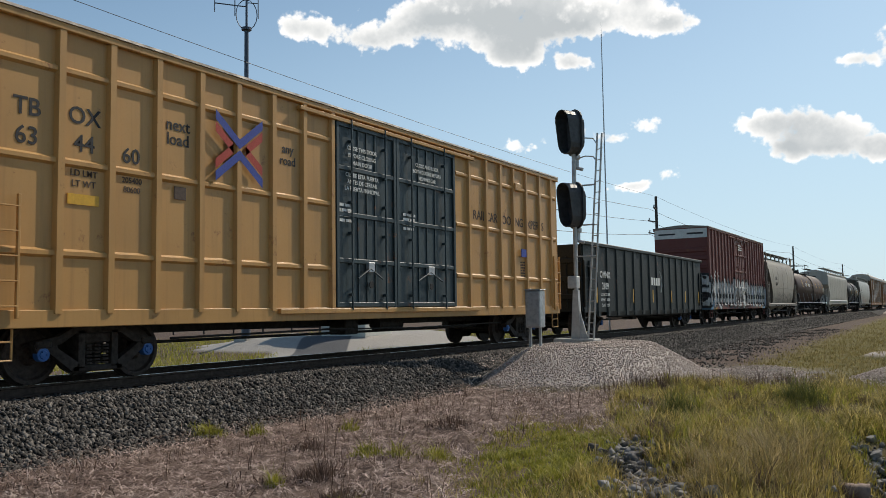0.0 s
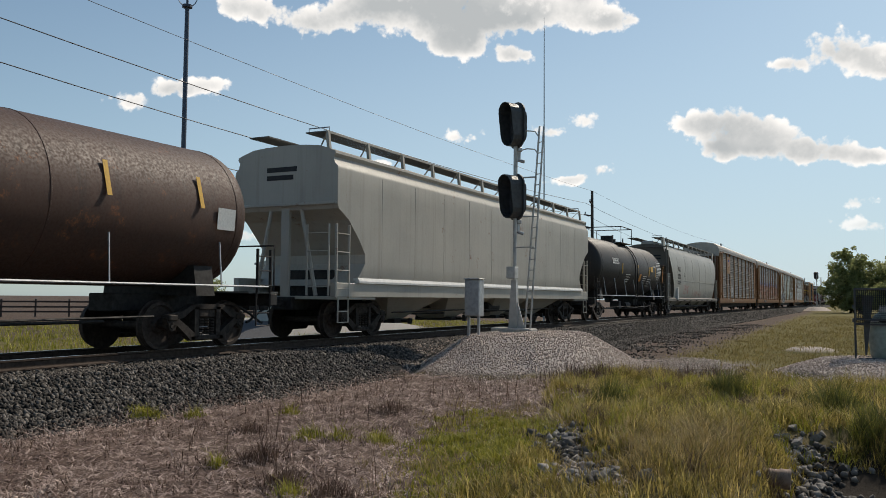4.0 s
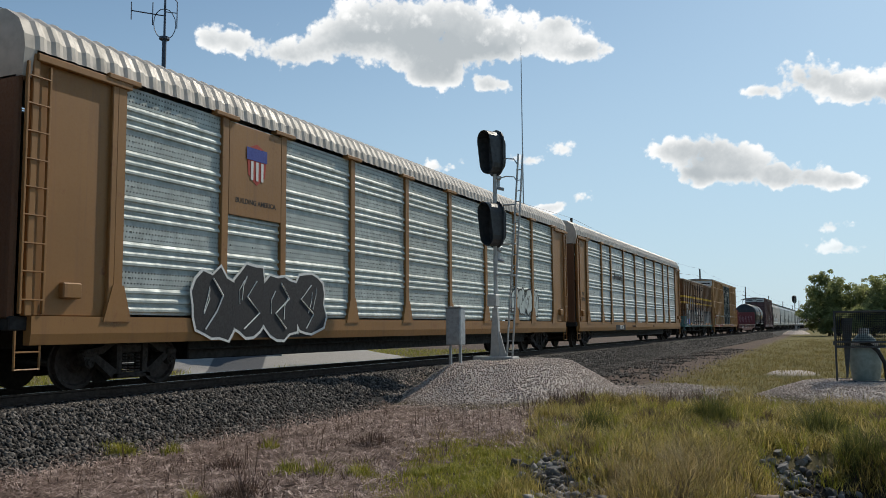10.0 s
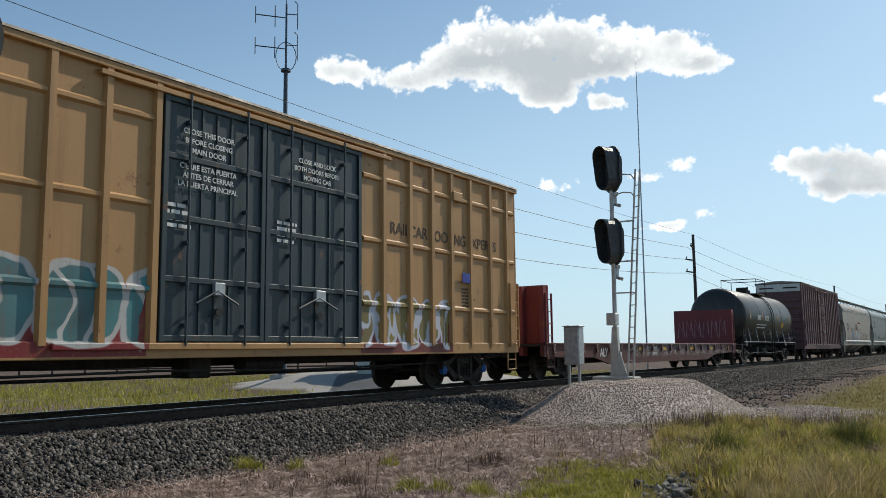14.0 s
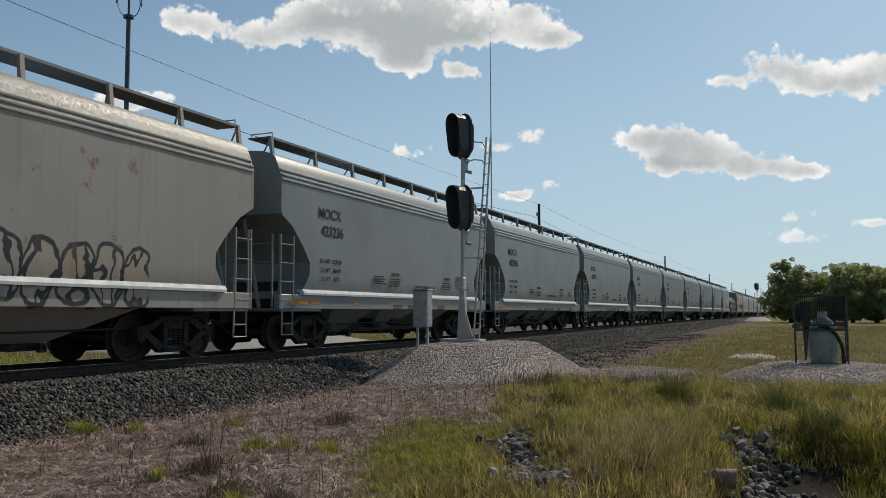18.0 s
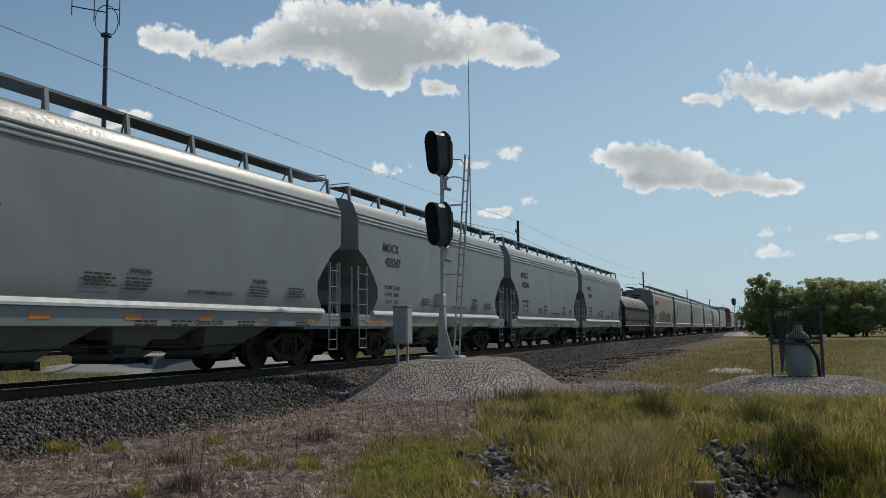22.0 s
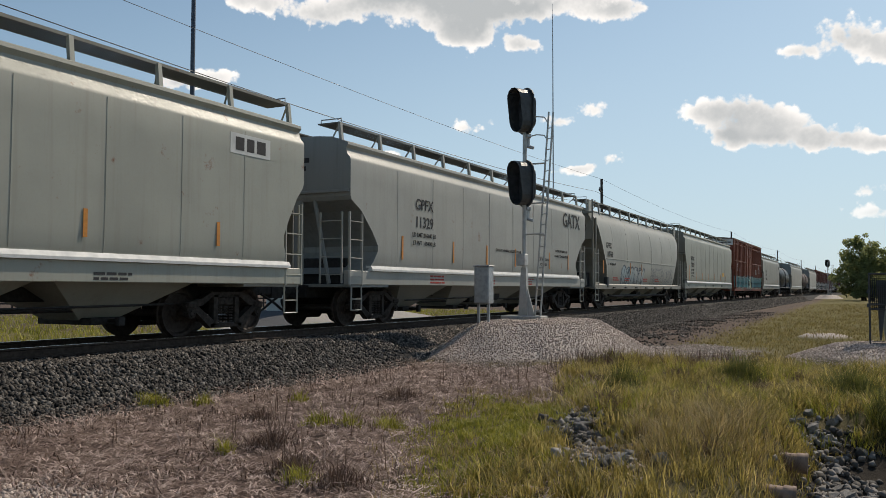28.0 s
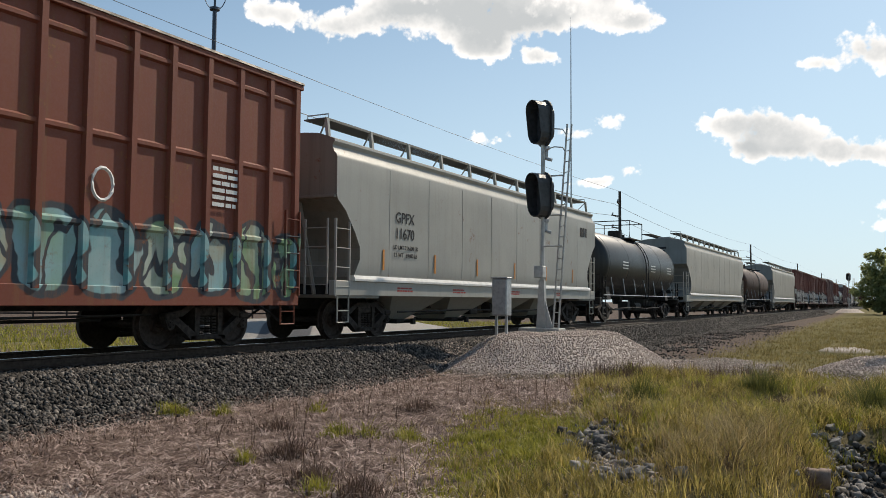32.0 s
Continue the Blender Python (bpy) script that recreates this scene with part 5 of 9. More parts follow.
def tower():
    x, y = -28.3, 29.4
    z0 = float(height(x, y))
    t = thing("radio_mast", pose(x, y, z0), "slim dark blue radio mast with dipole aerials", "radio mast")
    part("lower_tube", Geo().cyl((0, 0, -0.3), (0, 0, 5.6), 0.21, 0.19, 12), MASTBLUE, t, smooth=True)
    part("middle_tube", Geo().cyl((0, 0, 5.5), (0, 0, 7.3), 0.15, 0.14, 12), MASTBLUE, t, smooth=True)
    part("upper_tube", Geo().cyl((0, 0, 7.2), (0, 0, 15.0), 0.115, 0.10, 12), MASTBLUE, t, smooth=True)
    for z, r in ((5.55, 0.36), (7.25, 0.27), (14.9, 0.24)):
        part("flange", Geo().cyl((0, 0, z - 0.06), (0, 0, z + 0.06), r, n=12), MASTBLUE, t)
    part("top_pole", Geo().cyl((0, 0, 15.0), (0, 0, 18.3), 0.055, 0.05, 8), MASTBLUE, t)
    part("whip", Geo().cyl((0, 0, 18.3), (0, 0, 21.0), 0.022, 0.012, 6), MASTBLUE, t)
    u = Vector((0.70, 0.71, 0))
    for z in (17.6, 16.0):
        a = Geo().tube([(0, 0, z), u * -1.5 + Vector((0, 0, z + 0.08))], 0.028, 6)
        a.tube([u * -1.5 + Vector((0, 0, z - 0.35)), u * -1.5 + Vector((0, 0, z + 0.5))], 0.025, 6)
        a.tube([u * -0.55 + Vector((0, 0, z - 0.5)), u * -0.55 + Vector((0, 0, z + 0.6))], 0.025, 6)
        part("dipole", a, MASTBLUE, t)
        part("folded_dipole", Geo().tube([u * 0.55 + Vector((0, 0, z - 0.55)), u * 0.55 + Vector((0, 0, z + 0.75)), u * 0.4 + Vector((0, 0, z + 0.9))], 0.025, 6).tube([(0, 0, z + 0.2), u * 0.55 + Vector((0, 0, z + 0.2))], 0.025, 5), MASTBLUE, t)
    loop = [u * (0.5 * math.cos(a)) + Vector((0, 0, 15.6 + 0.75 * math.sin(a))) for a in np.linspace(0, 6.283, 17)]
    part("loop_aerial", Geo().tube(loop, 0.022, 5), MASTBLUE, t)
    part("base_plate", Geo().box(-0.4, 0.4, -0.4, 0.4, -0.3, 0.08, 0.02), CONCRETE, t)


tower()


def whip_pole():
    w = thing("tall_thin_mast", pose(-17.35, 48.6, GZ), "very thin pale aerial mast beyond the track", "mast")
    part("lower_pole", Geo().cyl((0, 0, -0.3), (0, 0, 9.0), 0.055, 0.045, 8), GALV, w)
    part("upper_pole", Geo().cyl((0, 0, 9.0), (0, 0, 18.6), 0.045, 0.025, 8), GALV, w)
    part("tip", Geo().cyl((0, 0, 18.6), (0, 0, 19.3), 0.012, 0.008, 5), GALV, w)


whip_pole()


def hut():
    h = thing("control_hut", pose(-24.9, 33.6, -0.16, 0, 0, 12), "pale grey metal railway control hut with a name board", "hut")
    L, W, H = 3.3, 2.3, 2.75
    part("hut_shell", Geo().box(-W / 2, W / 2, -L / 2, L / 2, 0, H, 0.02), HUT, h)
    part("roof", Geo().prism([(-W / 2 - 0.12, H - 0.06), (W / 2 + 0.12, H - 0.06), (W / 2 + 0.12, H + 0.04), (0, H + 0.26), (-W / 2 - 0.12, H + 0.04)], "y", -L / 2 - 0.12, L / 2 + 0.12), HUT, h, "shallow gabled metal roof")
    part("vent", Geo().cyl((0.3, -0.6, H + 0.1), (0.3, -0.6, H + 0.55), 0.04, n=8).cyl((0.3, -0.6, H + 0.5), (0.3, -0.6, H + 0.62), 0.09, n=8), GALV, h)
    part("door", Geo().box(-0.45, 0.45, L / 2, L / 2 + 0.05, 0.05, 2.1, 0.01), HUT, h)
    part("skid", Geo().box(-W / 2, W / 2, -L / 2, L / 2, -0.25, 0.0, 0.02), CONCRETE, h)
    b = part("name_board", Geo().box(-0.9, 0.9, -L / 2 - 0.05, -L / 2 - 0.02, 1.55, 2.3, 0.005), WHITE, h, "white board with dark lettering")
    for i, s in enumerate(("CONTROL POINT", "EAST BENTONVILLE")):
        part("lettering", letters(s, 0.24, LETTER_K, 0.006), LETTER_K, b, at=pose(0, -L / 2 - 0.056, 2.1 - 0.33 * i, 0, 0, -90))


hut()


def fence():
    f = thing("paddock_fence", pose(0, 0, 0), "dark wooden paddock fence beyond the track", "fence")
    p0, p1 = Vector((-70, 38, GZ)), Vector((-44, 66, GZ))
    n = 15
    post = Geo().box(-0.07, 0.07, -0.07, 0.07, -0.2, 1.5, 0.01).mesh("post", FENCEWOOD)
    turn = math.degrees(math.atan2(p1.y - p0.y, p1.x - p0.x))
    span = (p1 - p0).length / n
    rail = Geo().box(0, span, -0.03, 0.03, -0.07, 0.07, 0.01).mesh("board", FENCEWOOD)
    for k in range(n + 1):
        p = p0.lerp(p1, k / n)
        part("post", post, FENCEWOOD, f, at=pose(p.x, p.y, p.z, 0, 0, turn))
        if k < n:
            for z in (0.45, 0.85, 1.28):
                part("board", rail, FENCEWOOD, f, at=pose(p.x, p.y, p.z + z, 0, 0, turn))


fence()


def poles():
    tops = []
    pole = Geo().cyl((0, 0, -0.5), (0, 0, 10.0), 0.15, 0.10, 8).mesh("shaft", POLEWOOD, True)
    arm = Geo().box(-0.65, 0.05, -0.05, 0.05, -0.05, 0.05, 0.01).mesh("crossarm", POLEWOOD)
    ins = Geo().cyl((0, 0, 0), (0, 0, 0.16), 0.05, n=6).mesh("insulator", GALV)
    for k in range(10):
        y = -3.0 + 64.4 * k
        p = thing("utility_pole", pose(-18.1, y, GZ, 0, 0, 0), "weathered wooden utility pole with short arms", "utility pole", "poles along the railway")
        part("shaft", pole, POLEWOOD, p)
        for z in (9.0, 8.1, 7.2):
            a = part("crossarm", arm, POLEWOOD, p, at=pose(0, 0, z, 0, 12, 90 if z > 8.5 else 0))
            part("insulator", ins, GALV, a, at=pose(-0.58, 0, 0.05))
    for n_, (z, x) in enumerate(((10.0, -18.1), (9.1, -18.6), (8.2, -18.6), (7.2, -18.6))):
        pts = []
        for k in range(-1, 9):
            pts += [(x, -3.0 + 64.4 * (k + i / 14), GZ + z - (0.5 + 0.25 * n_) * 4 * (i / 14) * (1 - i / 14)) for i in range(14)]
        g = Geo().tube(pts, 0.014 if n_ else 0.009, 4)
        solo("overhead_wire", g, WIRE, "thin dark overhead wire sagging between poles", "wire", "overhead wires")
    p = thing("utility_pole", pose(-195, 181, GZ, 0, 0, 40), "small far utility pole on the horizon", "utility pole")
    part("shaft", pole, POLEWOOD, p)
    part("crossarm", Geo().box(-1.1, 1.1, -0.08, 0.08, 9.2, 9.4), POLEWOOD, p)


poles()


def crossing_signal():
    z0 = float(height(-4.42, 1.70))
    c = thing("crossing_signal", pose(-4.42, 1.72, 0), "grey level-crossing signal with red flashing lamps and gate drive", "crossing signal")
    part("mast", Geo().cyl((0, -0.05, z0 - 0.3), (0, -0.02, 4.2), 0.068, n=20), XING_GREY, c, smooth=True)
    part("base_flare", Geo().lathe([(z0 - 0.3, 0.17), (z0 + 0.1, 0.17), (0.75, 0.10), (0.85, 0.07)], (0, -0.05, 0), "z", 20), XING_GREY, c, smooth=True)
    part("lamp_crossarm", Geo().cyl((0.12, -0.40, 2.74), (0.12, 0.40, 2.74), 0.026, n=10).box(-0.08, 0.16, -0.07, 0.07, 2.66, 2.80, 0.02).cyl((0.1, 0, 2.6), (0.1, 0, 2.45), 0.04, n=8), XING_GREY, c)
    for y, lit, yr in ((-0.345, True, -0.36), (0.345, False, 0.20)):
        d = part("lamp_disc", Geo().cyl((0.20, y, 2.57), (0.215, y, 2.57), 0.275, n=40), XING_K, c, "round black lamp background")
        vis = [(-0.02, 0.150), (0.11, 0.148), (0.11, 0.143), (-0.02, 0.144)]
        g, k = Geo(), 22
        vs, fs = [], []
        for a, r in vis:
            for i in range(k):
                th = radians(10 + 160 * i / (k - 1))
                vs.append((0.215 + a, y + r * math.cos(th), 2.57 + r * math.sin(th)))
        for q in range(3):
            fs += [(q * k + i, q * k + i + 1, q * k + k + i + 1, q * k + k + i) for i in range(k - 1)]
        part("visor", g.add(vs, fs), XING_K, d, "short black visor")
        part("lens", Geo().lathe([(0.0, 0.124), (0.012, 0.118), (0.02, 0.085), (0.024, 0.02)], (0.218, y, 2.57), "x", 30), RED_ON if lit else RED_OFF, d, "glowing red LED lens" if lit else "unlit dark red lens", smooth=True)
        part("arm_clamp", Geo().cyl((0.11, y, 2.74), (0.2, y, 2.62), 0.03, n=8), XING_GREY, c)
        # the pair that faces the other way
        b = part("rear_lamp", Geo().lathe([(0.0, 0.02), (0.02, 0.10), (0.07, 0.15), (0.14, 0.165), (0.16, 0.165)], (-0.18, yr, 2.38), "x", 24), XING_GREY, c, "grey back of the lamp that faces away", smooth=True)
        part("rear_hood", Geo().lathe([(-0.22, 0.205), (-0.02, 0.20), (-0.02, 0.16), (-0.22, 0.19)], (-0.16, yr + 0.02, 2.33), "x", 24), MAROON, b, "maroon hood")
        part("hanger", Geo().cyl((0.05, yr, 2.74), (-0.08, yr, 2.44), 0.022, n=8), XING_GREY, c)
    sg = part("notice_plate", Geo().box(0.04, 0.055, -0.195, -0.09, 1.98, 2.18, 0.004), SIGNBLUE, c, "small blue notice plate")
    for i in range(4):
        part("notice_line", Geo().box(0.055, 0.058, -0.185, -0.105 - 0.01 * (i % 2), 2.145 - 0.035 * i, 2.157 - 0.035 * i), LETTER_W, sg)
    part("notice_line", Geo().box(0.055, 0.058, -0.165, -0.105, 1.995, 2.02), LETTER_W, sg)
    for z in (2.02, 2.21):
        part("band", Geo().cyl((0, -0.04, z - 0.012), (0, -0.04, z + 0.012), 0.074, n=20).box(0.05, 0.11, 0.03, 0.06, z - 0.02, z + 0.02), GALV, c)
    m = part("gate_drive", Geo().box(-0.15, 0.20, 0.10, 0.40, 1.12, 1.72, 0.045), XING_GREY, c, "grey gate machine housing", at=pose(0.05, 0.06 - 0.30 * 0.68, 1.47 - 1.5 * 0.68) @ Matrix.Diagonal((0.8, 0.68, 0.68, 1)))
    part("cover", Geo().box(0.02, 0.30, 0.40, 0.60, 1.10, 1.73, 0.05), XING_GREY, m, "pale rounded cover")
    part("latch", Geo().box(0.10, 0.2, 0.60, 0.70, 1.36, 1.52, 0.02), XING_GREY, m)
    ring = [(0.30 + 0.14 * math.cos(a), 1.50 + 0.15 * math.sin(a)) for a in np.linspace(0, math.pi, 12)]
    arm = [(y, z) for y, z in ring] + [(0.16, 1.22), (0.10, 1.14), (0.02, 1.12), (-0.35, 1.12), (-0.35, 0.88), (0.16, 0.88), (0.30, 0.93), (0.40, 1.05), (0.44, 1.22)]
    part("arm_bracket", Geo().prism(arm, "x", 0.315, 0.345), XING_GREY, m, "flat bent steel arm bracket")
    part("pivot", Geo().cyl((0.34, 0.30, 1.50), (0.385, 0.30, 1.50), 0.035, n=14).cyl((0.345, 0.30, 1.50), (0.36, 0.30, 1.50), 0.052, n=6), GALV, m)
    for i in range(6):
        a = math.pi / 6 + i * math.pi / 3
        part("bolt", Geo().cyl((0.345, 0.30 + 0.093 * math.cos(a), 1.50 + 0.093 * math.sin(a)), (0.362, 0.30 + 0.093 * math.cos(a), 1.50 + 0.093 * math.sin(a)), 0.02, n=6), STEEL, m)
    part("counterweight_arm", Geo().box(0.16, 0.30, -0.75, -0.36, 0.90, 1.10, 0.015), XING_GREY, m)
    part("arm_cap", Geo().box(0.12, 0.33, -0.70, -0.22, 1.12, 1.16, 0.008), XING_GREY, m)
    part("conduit", Geo().cyl((0.05, -0.22, 1.55), (0.05, 0.12, 1.55), 0.03, n=8), XING_GREY, m)
    part("conduit_cap", Geo().cyl((0.05, -0.28, 1.55), (0.05, -0.2, 1.55), 0.05, n=10), MAROON, m, "rusty conduit cap")
    part("conduit", Geo().cyl((0.06, -0.16, 1.32), (0.06, 0.1, 1.32), 0.028, n=8), XING_GREY, m)
    part("clamp_plate", Geo().box(-0.02, 0.13, -0.2, -0.02, 1.17, 1.24, 0.01), XING_GREY, m)
    part("cable", Geo().tube([(0.25, -0.7, 0.93), (0.22, -0.45, 0.86), (0.24, -0.2, 0.88), (0.2, 0.0, 0.8), (0.12, 0.12, 0.55), (0.08, 0.12, 0.3), (0.05, 0.06, 0.0), (0.05, 0.05, z0)], 0.012, 6), RUBBER, c, "black drooping cable")
    part("crossbuck_plate", Geo().box(0.09, 0.105, 0.12, 0.42, 3.28, 3.42, 0.004), WHITE, c)


crossing_signal()


def cage():
    x, y = 0.48, 24.4
    z0 = float(height(x, y)) - 0.02
    c = thing("valve_cage", pose(x, y, z0), "dark steel mesh cage over a valve on gravel", "cage")
    W, D, H = 0.62, 0.45, 1.80
    bar = lambda a, b: Geo().cyl(a, b, 0.024, n=6)
    for sx in (-W, W):
        for sy in (-D, D):
            part("corner_post", bar((sx, sy, 0), (sx, sy, H)), SIGNAL_K, c)
        for z in (0.03, 1.02, H):
            part("side_rail", bar((sx, -D, z), (sx, D, z)), SIGNAL_K, c)
    for sy in (-D, D):
        for z in (0.03, 1.02, 0.9, H):
            part("cross_rail", bar((-W, sy, z), (W, sy, z)), SIGNAL_K, c)
        part("mesh_panel", Geo().box(-W, W, sy - 0.002, sy + 0.002, 0.92, H), SCREEN, c, "fine dark wire mesh")
    part("mesh_panel", Geo().box(-W, W, -D, D, H - 0.004, H), SCREEN, c)
    part("hinge", Geo().box(-W - 0.06, -W, -D - 0.02, -D + 0.02, 0.95, 1.05).box(-W - 0.06, -W, -D - 0.02, -D + 0.02, 1.3, 1.4), SIGNAL_K, c)
    v = thing("backflow_valve", pose(x, y, z0) @ Matrix.Diagonal((1.12, 1.0, 1.15, 1)), "pale green cast valve body with curved hose", "valve")
    part("body", Geo().lathe([(0.0, 0.26), (0.1, 0.30), (0.45, 0.34), (0.75, 0.31), (0.85, 0.27), (0.95, 0.24), (1.05, 0.14), (1.1, 0.05)], (0.05, 0, 0), "z", 18), VALVE, v, smooth=True)
    part("bonnet", Geo().cyl((0.05, 0, 1.0), (0.05, 0, 1.2), 0.12, 0.10, 14).cyl((0.05, 0, 0.83), (0.05, 0, 0.88), 0.31, n=18), ALU, v)
    part("hose", Geo().tube([(-0.05, -0.3, 0.88), (0.15, -0.34, 0.84), (0.32, -0.36, 0.68), (0.44, -0.36, 0.42), (0.47, -0.34, 0.0)], 0.045, 8), RUBBER, v)
    part("slanted_plate", Geo().prism([(-0.36, 0.1), (-0.32, 0.1), (-0.17, 1.42), (-0.40, 1.42)], "y", -0.30, -0.27), SIGNAL_K, v)


cage()

# ---- railway cars: y runs along the car from its middle, +x is the side towards the camera, z = 0 is the railhead ----
WR = 0.457
HALF = 1.55


def truck_meshes():
    sides = []
    for sx in (1, -1):
        s = Geo()
        sides.append(s)
        x0, x1 = (0.98, 1.12) if sx > 0 else (-1.12, -0.98)
        s.prism([(-0.42, 0.86), (0.42, 0.86), (0.70, 0.72), (1.06, 0.66), (1.10, 0.60), (1.04, 0.46), (0.94, 0.56), (0.66, 0.60), (0.40, 0.76), (-0.40, 0.76), (-0.66, 0.60), (-0.94, 0.56), (-1.04, 0.46), (-1.10, 0.60), (-1.06, 0.66), (-0.70, 0.72)], "x", x0, x1)
        for q in (-1, 1):
            s.prism([(q * 0.98, 0.58), (q * 0.80, 0.60), (q * 0.34, 0.30), (q * 0.34, 0.18), (q * 0.46, 0.18)], "x", x0, x1)
            s.prism([(q * 0.36, 0.80), (q * 0.24, 0.80), (q * 0.24, 0.22), (q * 0.36, 0.22)], "x", x0, x1)
            s.box(x0 - 0.03, x1 + 0.03, q * 0.95 - 0.13, q * 0.95 + 0.13, 0.55, 0.66, 0.02)
        s.box(x0, x1, -0.46, 0.46, 0.16, 0.26, 0.02)
        s.box(x0 + 0.02, x1 - 0.02, -0.23, 0.23, 0.60, 0.76, 0.02)
    spr = Geo()
    for y in (-0.15, 0.0, 0.15):
        for k in range(6):
            spr.cyl((1.05, y, 0.27 + 0.055 * k), (1.05, y, 0.30 + 0.055 * k), 0.07, n=8)
    bol = Geo().box(-1.0, 1.0, -0.2, 0.2, 0.42, 0.72, 0.03).cyl((0, 0, 0.6), (0, 0, 0.86), 0.18, n=12)
    for y in (-0.42, 0.42):
        bol.box(-0.9, 0.9, y - 0.05, y + 0.05, 0.28, 0.38, 0.01)
    ws = Geo().cyl((-1.0, 0, 0), (1.0, 0, 0), 0.075, n=10)
    for sx in (-1, 1):
        prof = [(-0.70, 0.10), (-0.70, 0.14), (-0.715, 0.30), (-0.69, 0.39), (-0.685, WR + 0.025), (-0.715, WR + 0.025), (-0.73, WR), (-0.825, WR - 0.008), (-0.825, 0.39), (-0.775, 0.36), (-0.765, 0.17), (-0.82, 0.13), (-0.82, 0.09)]
        ws.lathe([(a * -sx, r) for a, r in prof], (0, 0, 0), "x", 28)
    tr = Geo()
    for sx in (-1, 1):
        a = sx * 0.827
        tr.lathe([(a - 0.006, WR - 0.006), (a + 0.004, WR - 0.01), (a + 0.004, WR - 0.045), (a - 0.006, WR - 0.045)], (0, 0, 0), "x", 28)
    cap = Geo()
    cap.cyl((0, 0, 0), (0.11, 0, 0), 0.105, 0.10, 14).cyl((0.11, 0, 0), (0.125, 0, 0), 0.07, 0.06, 10)
    for i in range(3):
        t = 2.094 * i
        cap.cyl((0.12, 0.05 * math.cos(t), 0.05 * math.sin(t)), (0.145, 0.05 * math.cos(t), 0.05 * math.sin(t)), 0.018, n=6)
    return ([q.mesh("side_frame", TRUCKM) for q in sides], spr.mesh("springs", TRUCKM, True), bol.mesh("bolster", TRUCKM), ws.mesh("wheelset", WHEELM, True),
            tr.mesh("tread_edge", TREAD, True), cap.mesh("bearing_cap", TRUCKM), cap.mesh("bearing_cap", BLUECAP))


TRUCK = truck_meshes()
WHEELSETS = []  # (wheelset, its car) for the motion table


def truck(car, y, blue=False):
    b = part("truck_bolster", TRUCK[2], TRUCKM, car, "dark rusty cast truck", at=pose(0, y, 0))
    part("side_frame", TRUCK[0][0], TRUCKM, b)
    part("side_frame", TRUCK[0][1], TRUCKM, b)
    tagged(part("spring_nest", TRUCK[1], TRUCKM, b), kind="stuff")
    for q in (-0.95, 0.95):
        w = part("wheelset", TRUCK[3], WHEELM, b, "brown steel wheels on an axle", at=pose(0, q, WR))
        WHEELSETS.append((w, q, car))
        part("bearing_cap", TRUCK[6] if blue else TRUCK[5], TRUCKM, b, "blue roller bearing cap" if blue else "", at=pose(1.02, q, WR))


def coupler_mesh():
    g = Geo().box(-0.08, 0.08, 0, 0.75, 0.78, 0.96, 0.03)
    g.prism([(-0.16, 0.72), (0.10, 0.72), (0.16, 0.86), (0.15, 1.0), (0.05, 1.02), (0.02, 0.9), (-0.10, 0.94), (-0.17, 0.88)], "z", 0.70, 1.02)
    g.tube([(0.3, 0.1, 0.8), (0.32, 0.5, 0.62), (0.28, 0.85, 0.45), (0.2, 1.05, 0.42)], 0.03, 6)
    g.tube([(0.5, 0.02, 1.0), (1.2, 0.02, 1.0), (1.38, 0.04, 0.85)], 0.018, 5)
    return g.mesh("coupler", STEEL)


COUPLER = coupler_mesh()


def running_gear(car, L, inset, blue=False, sill=True):
    """Trucks, couplers, centre sill and brake gear."""
    for s in (-1, 1):
        truck(car, s * (L / 2 - inset), blue)
        part("coupler", COUPLER, STEEL, car, at=pose(0, s * L / 2, 0, 0, 0, 0 if s > 0 else 180))
    if sill:
        part("centre_sill", Geo().box(-0.30, 0.30, -L / 2, L / 2, 0.70, 1.02, 0.02), STEEL, car)
    span = L / 2 - inset - 1.4
    g = Geo().tube([(1.15, -span, 0.62), (1.2, -span * 0.3, 0.66), (1.2, span * 0.2, 0.60), (1.1, span, 0.64)], 0.022, 5)
    g.tube([(0.6, -span, 0.55), (0.6, span * 0.9, 0.55)], 0.03, 5)
    part("brake_rod", g, STEEL, car)
    part("air_tank", Geo().cyl((0.75, span * 0.05, 0.72), (0.75, span * 0.05 + 1.0, 0.72), 0.17, n=12), STEEL, car)
    part("brake_valve", Geo().box(0.3, 0.8, -0.9, -0.4, 0.5, 0.95, 0.03), STEEL, car)


def ladder(car, x, y, z0, z1, n, mat, w=0.44, name="ladder", normal="x"):
    """Rungs on two stiles against the side (or the end) of a car."""
    g = Geo()
    for q in (-w / 2, w / 2):
        if normal == "x":
            g.box(x, x + 0.06, y + q - 0.02, y + q + 0.02, z0, z1, 0.006)
        else:
            g.box(x + q - 0.02, x + q + 0.02, y - 0.05, y, z0, z1, 0.006)
    for i in range(n):
        z = z0 + (z1 - z0) * (i + 0.5) / n
        if normal == "x":
            g.cyl((x + 0.05, y - w / 2, z), (x + 0.05, y + w / 2, z), 0.014, n=5)
        else:
            g.cyl((x - w / 2, y - 0.04, z), (x + w / 2, y - 0.04, z), 0.014, n=5)
    return part(name, g, mat, car)


def stirrup(car, y, mat, x=1.46, z1=0.95):
    return part("sill_step", Geo().tube([(x, y - 0.22, z1), (x, y - 0.22, 0.42), (x, y + 0.22, 0.42), (x, y + 0.22, z1)], 0.022, 5).cyl((x, y - 0.22, 0.68), (x, y + 0.22, 0.68), 0.016, n=5), mat, car)


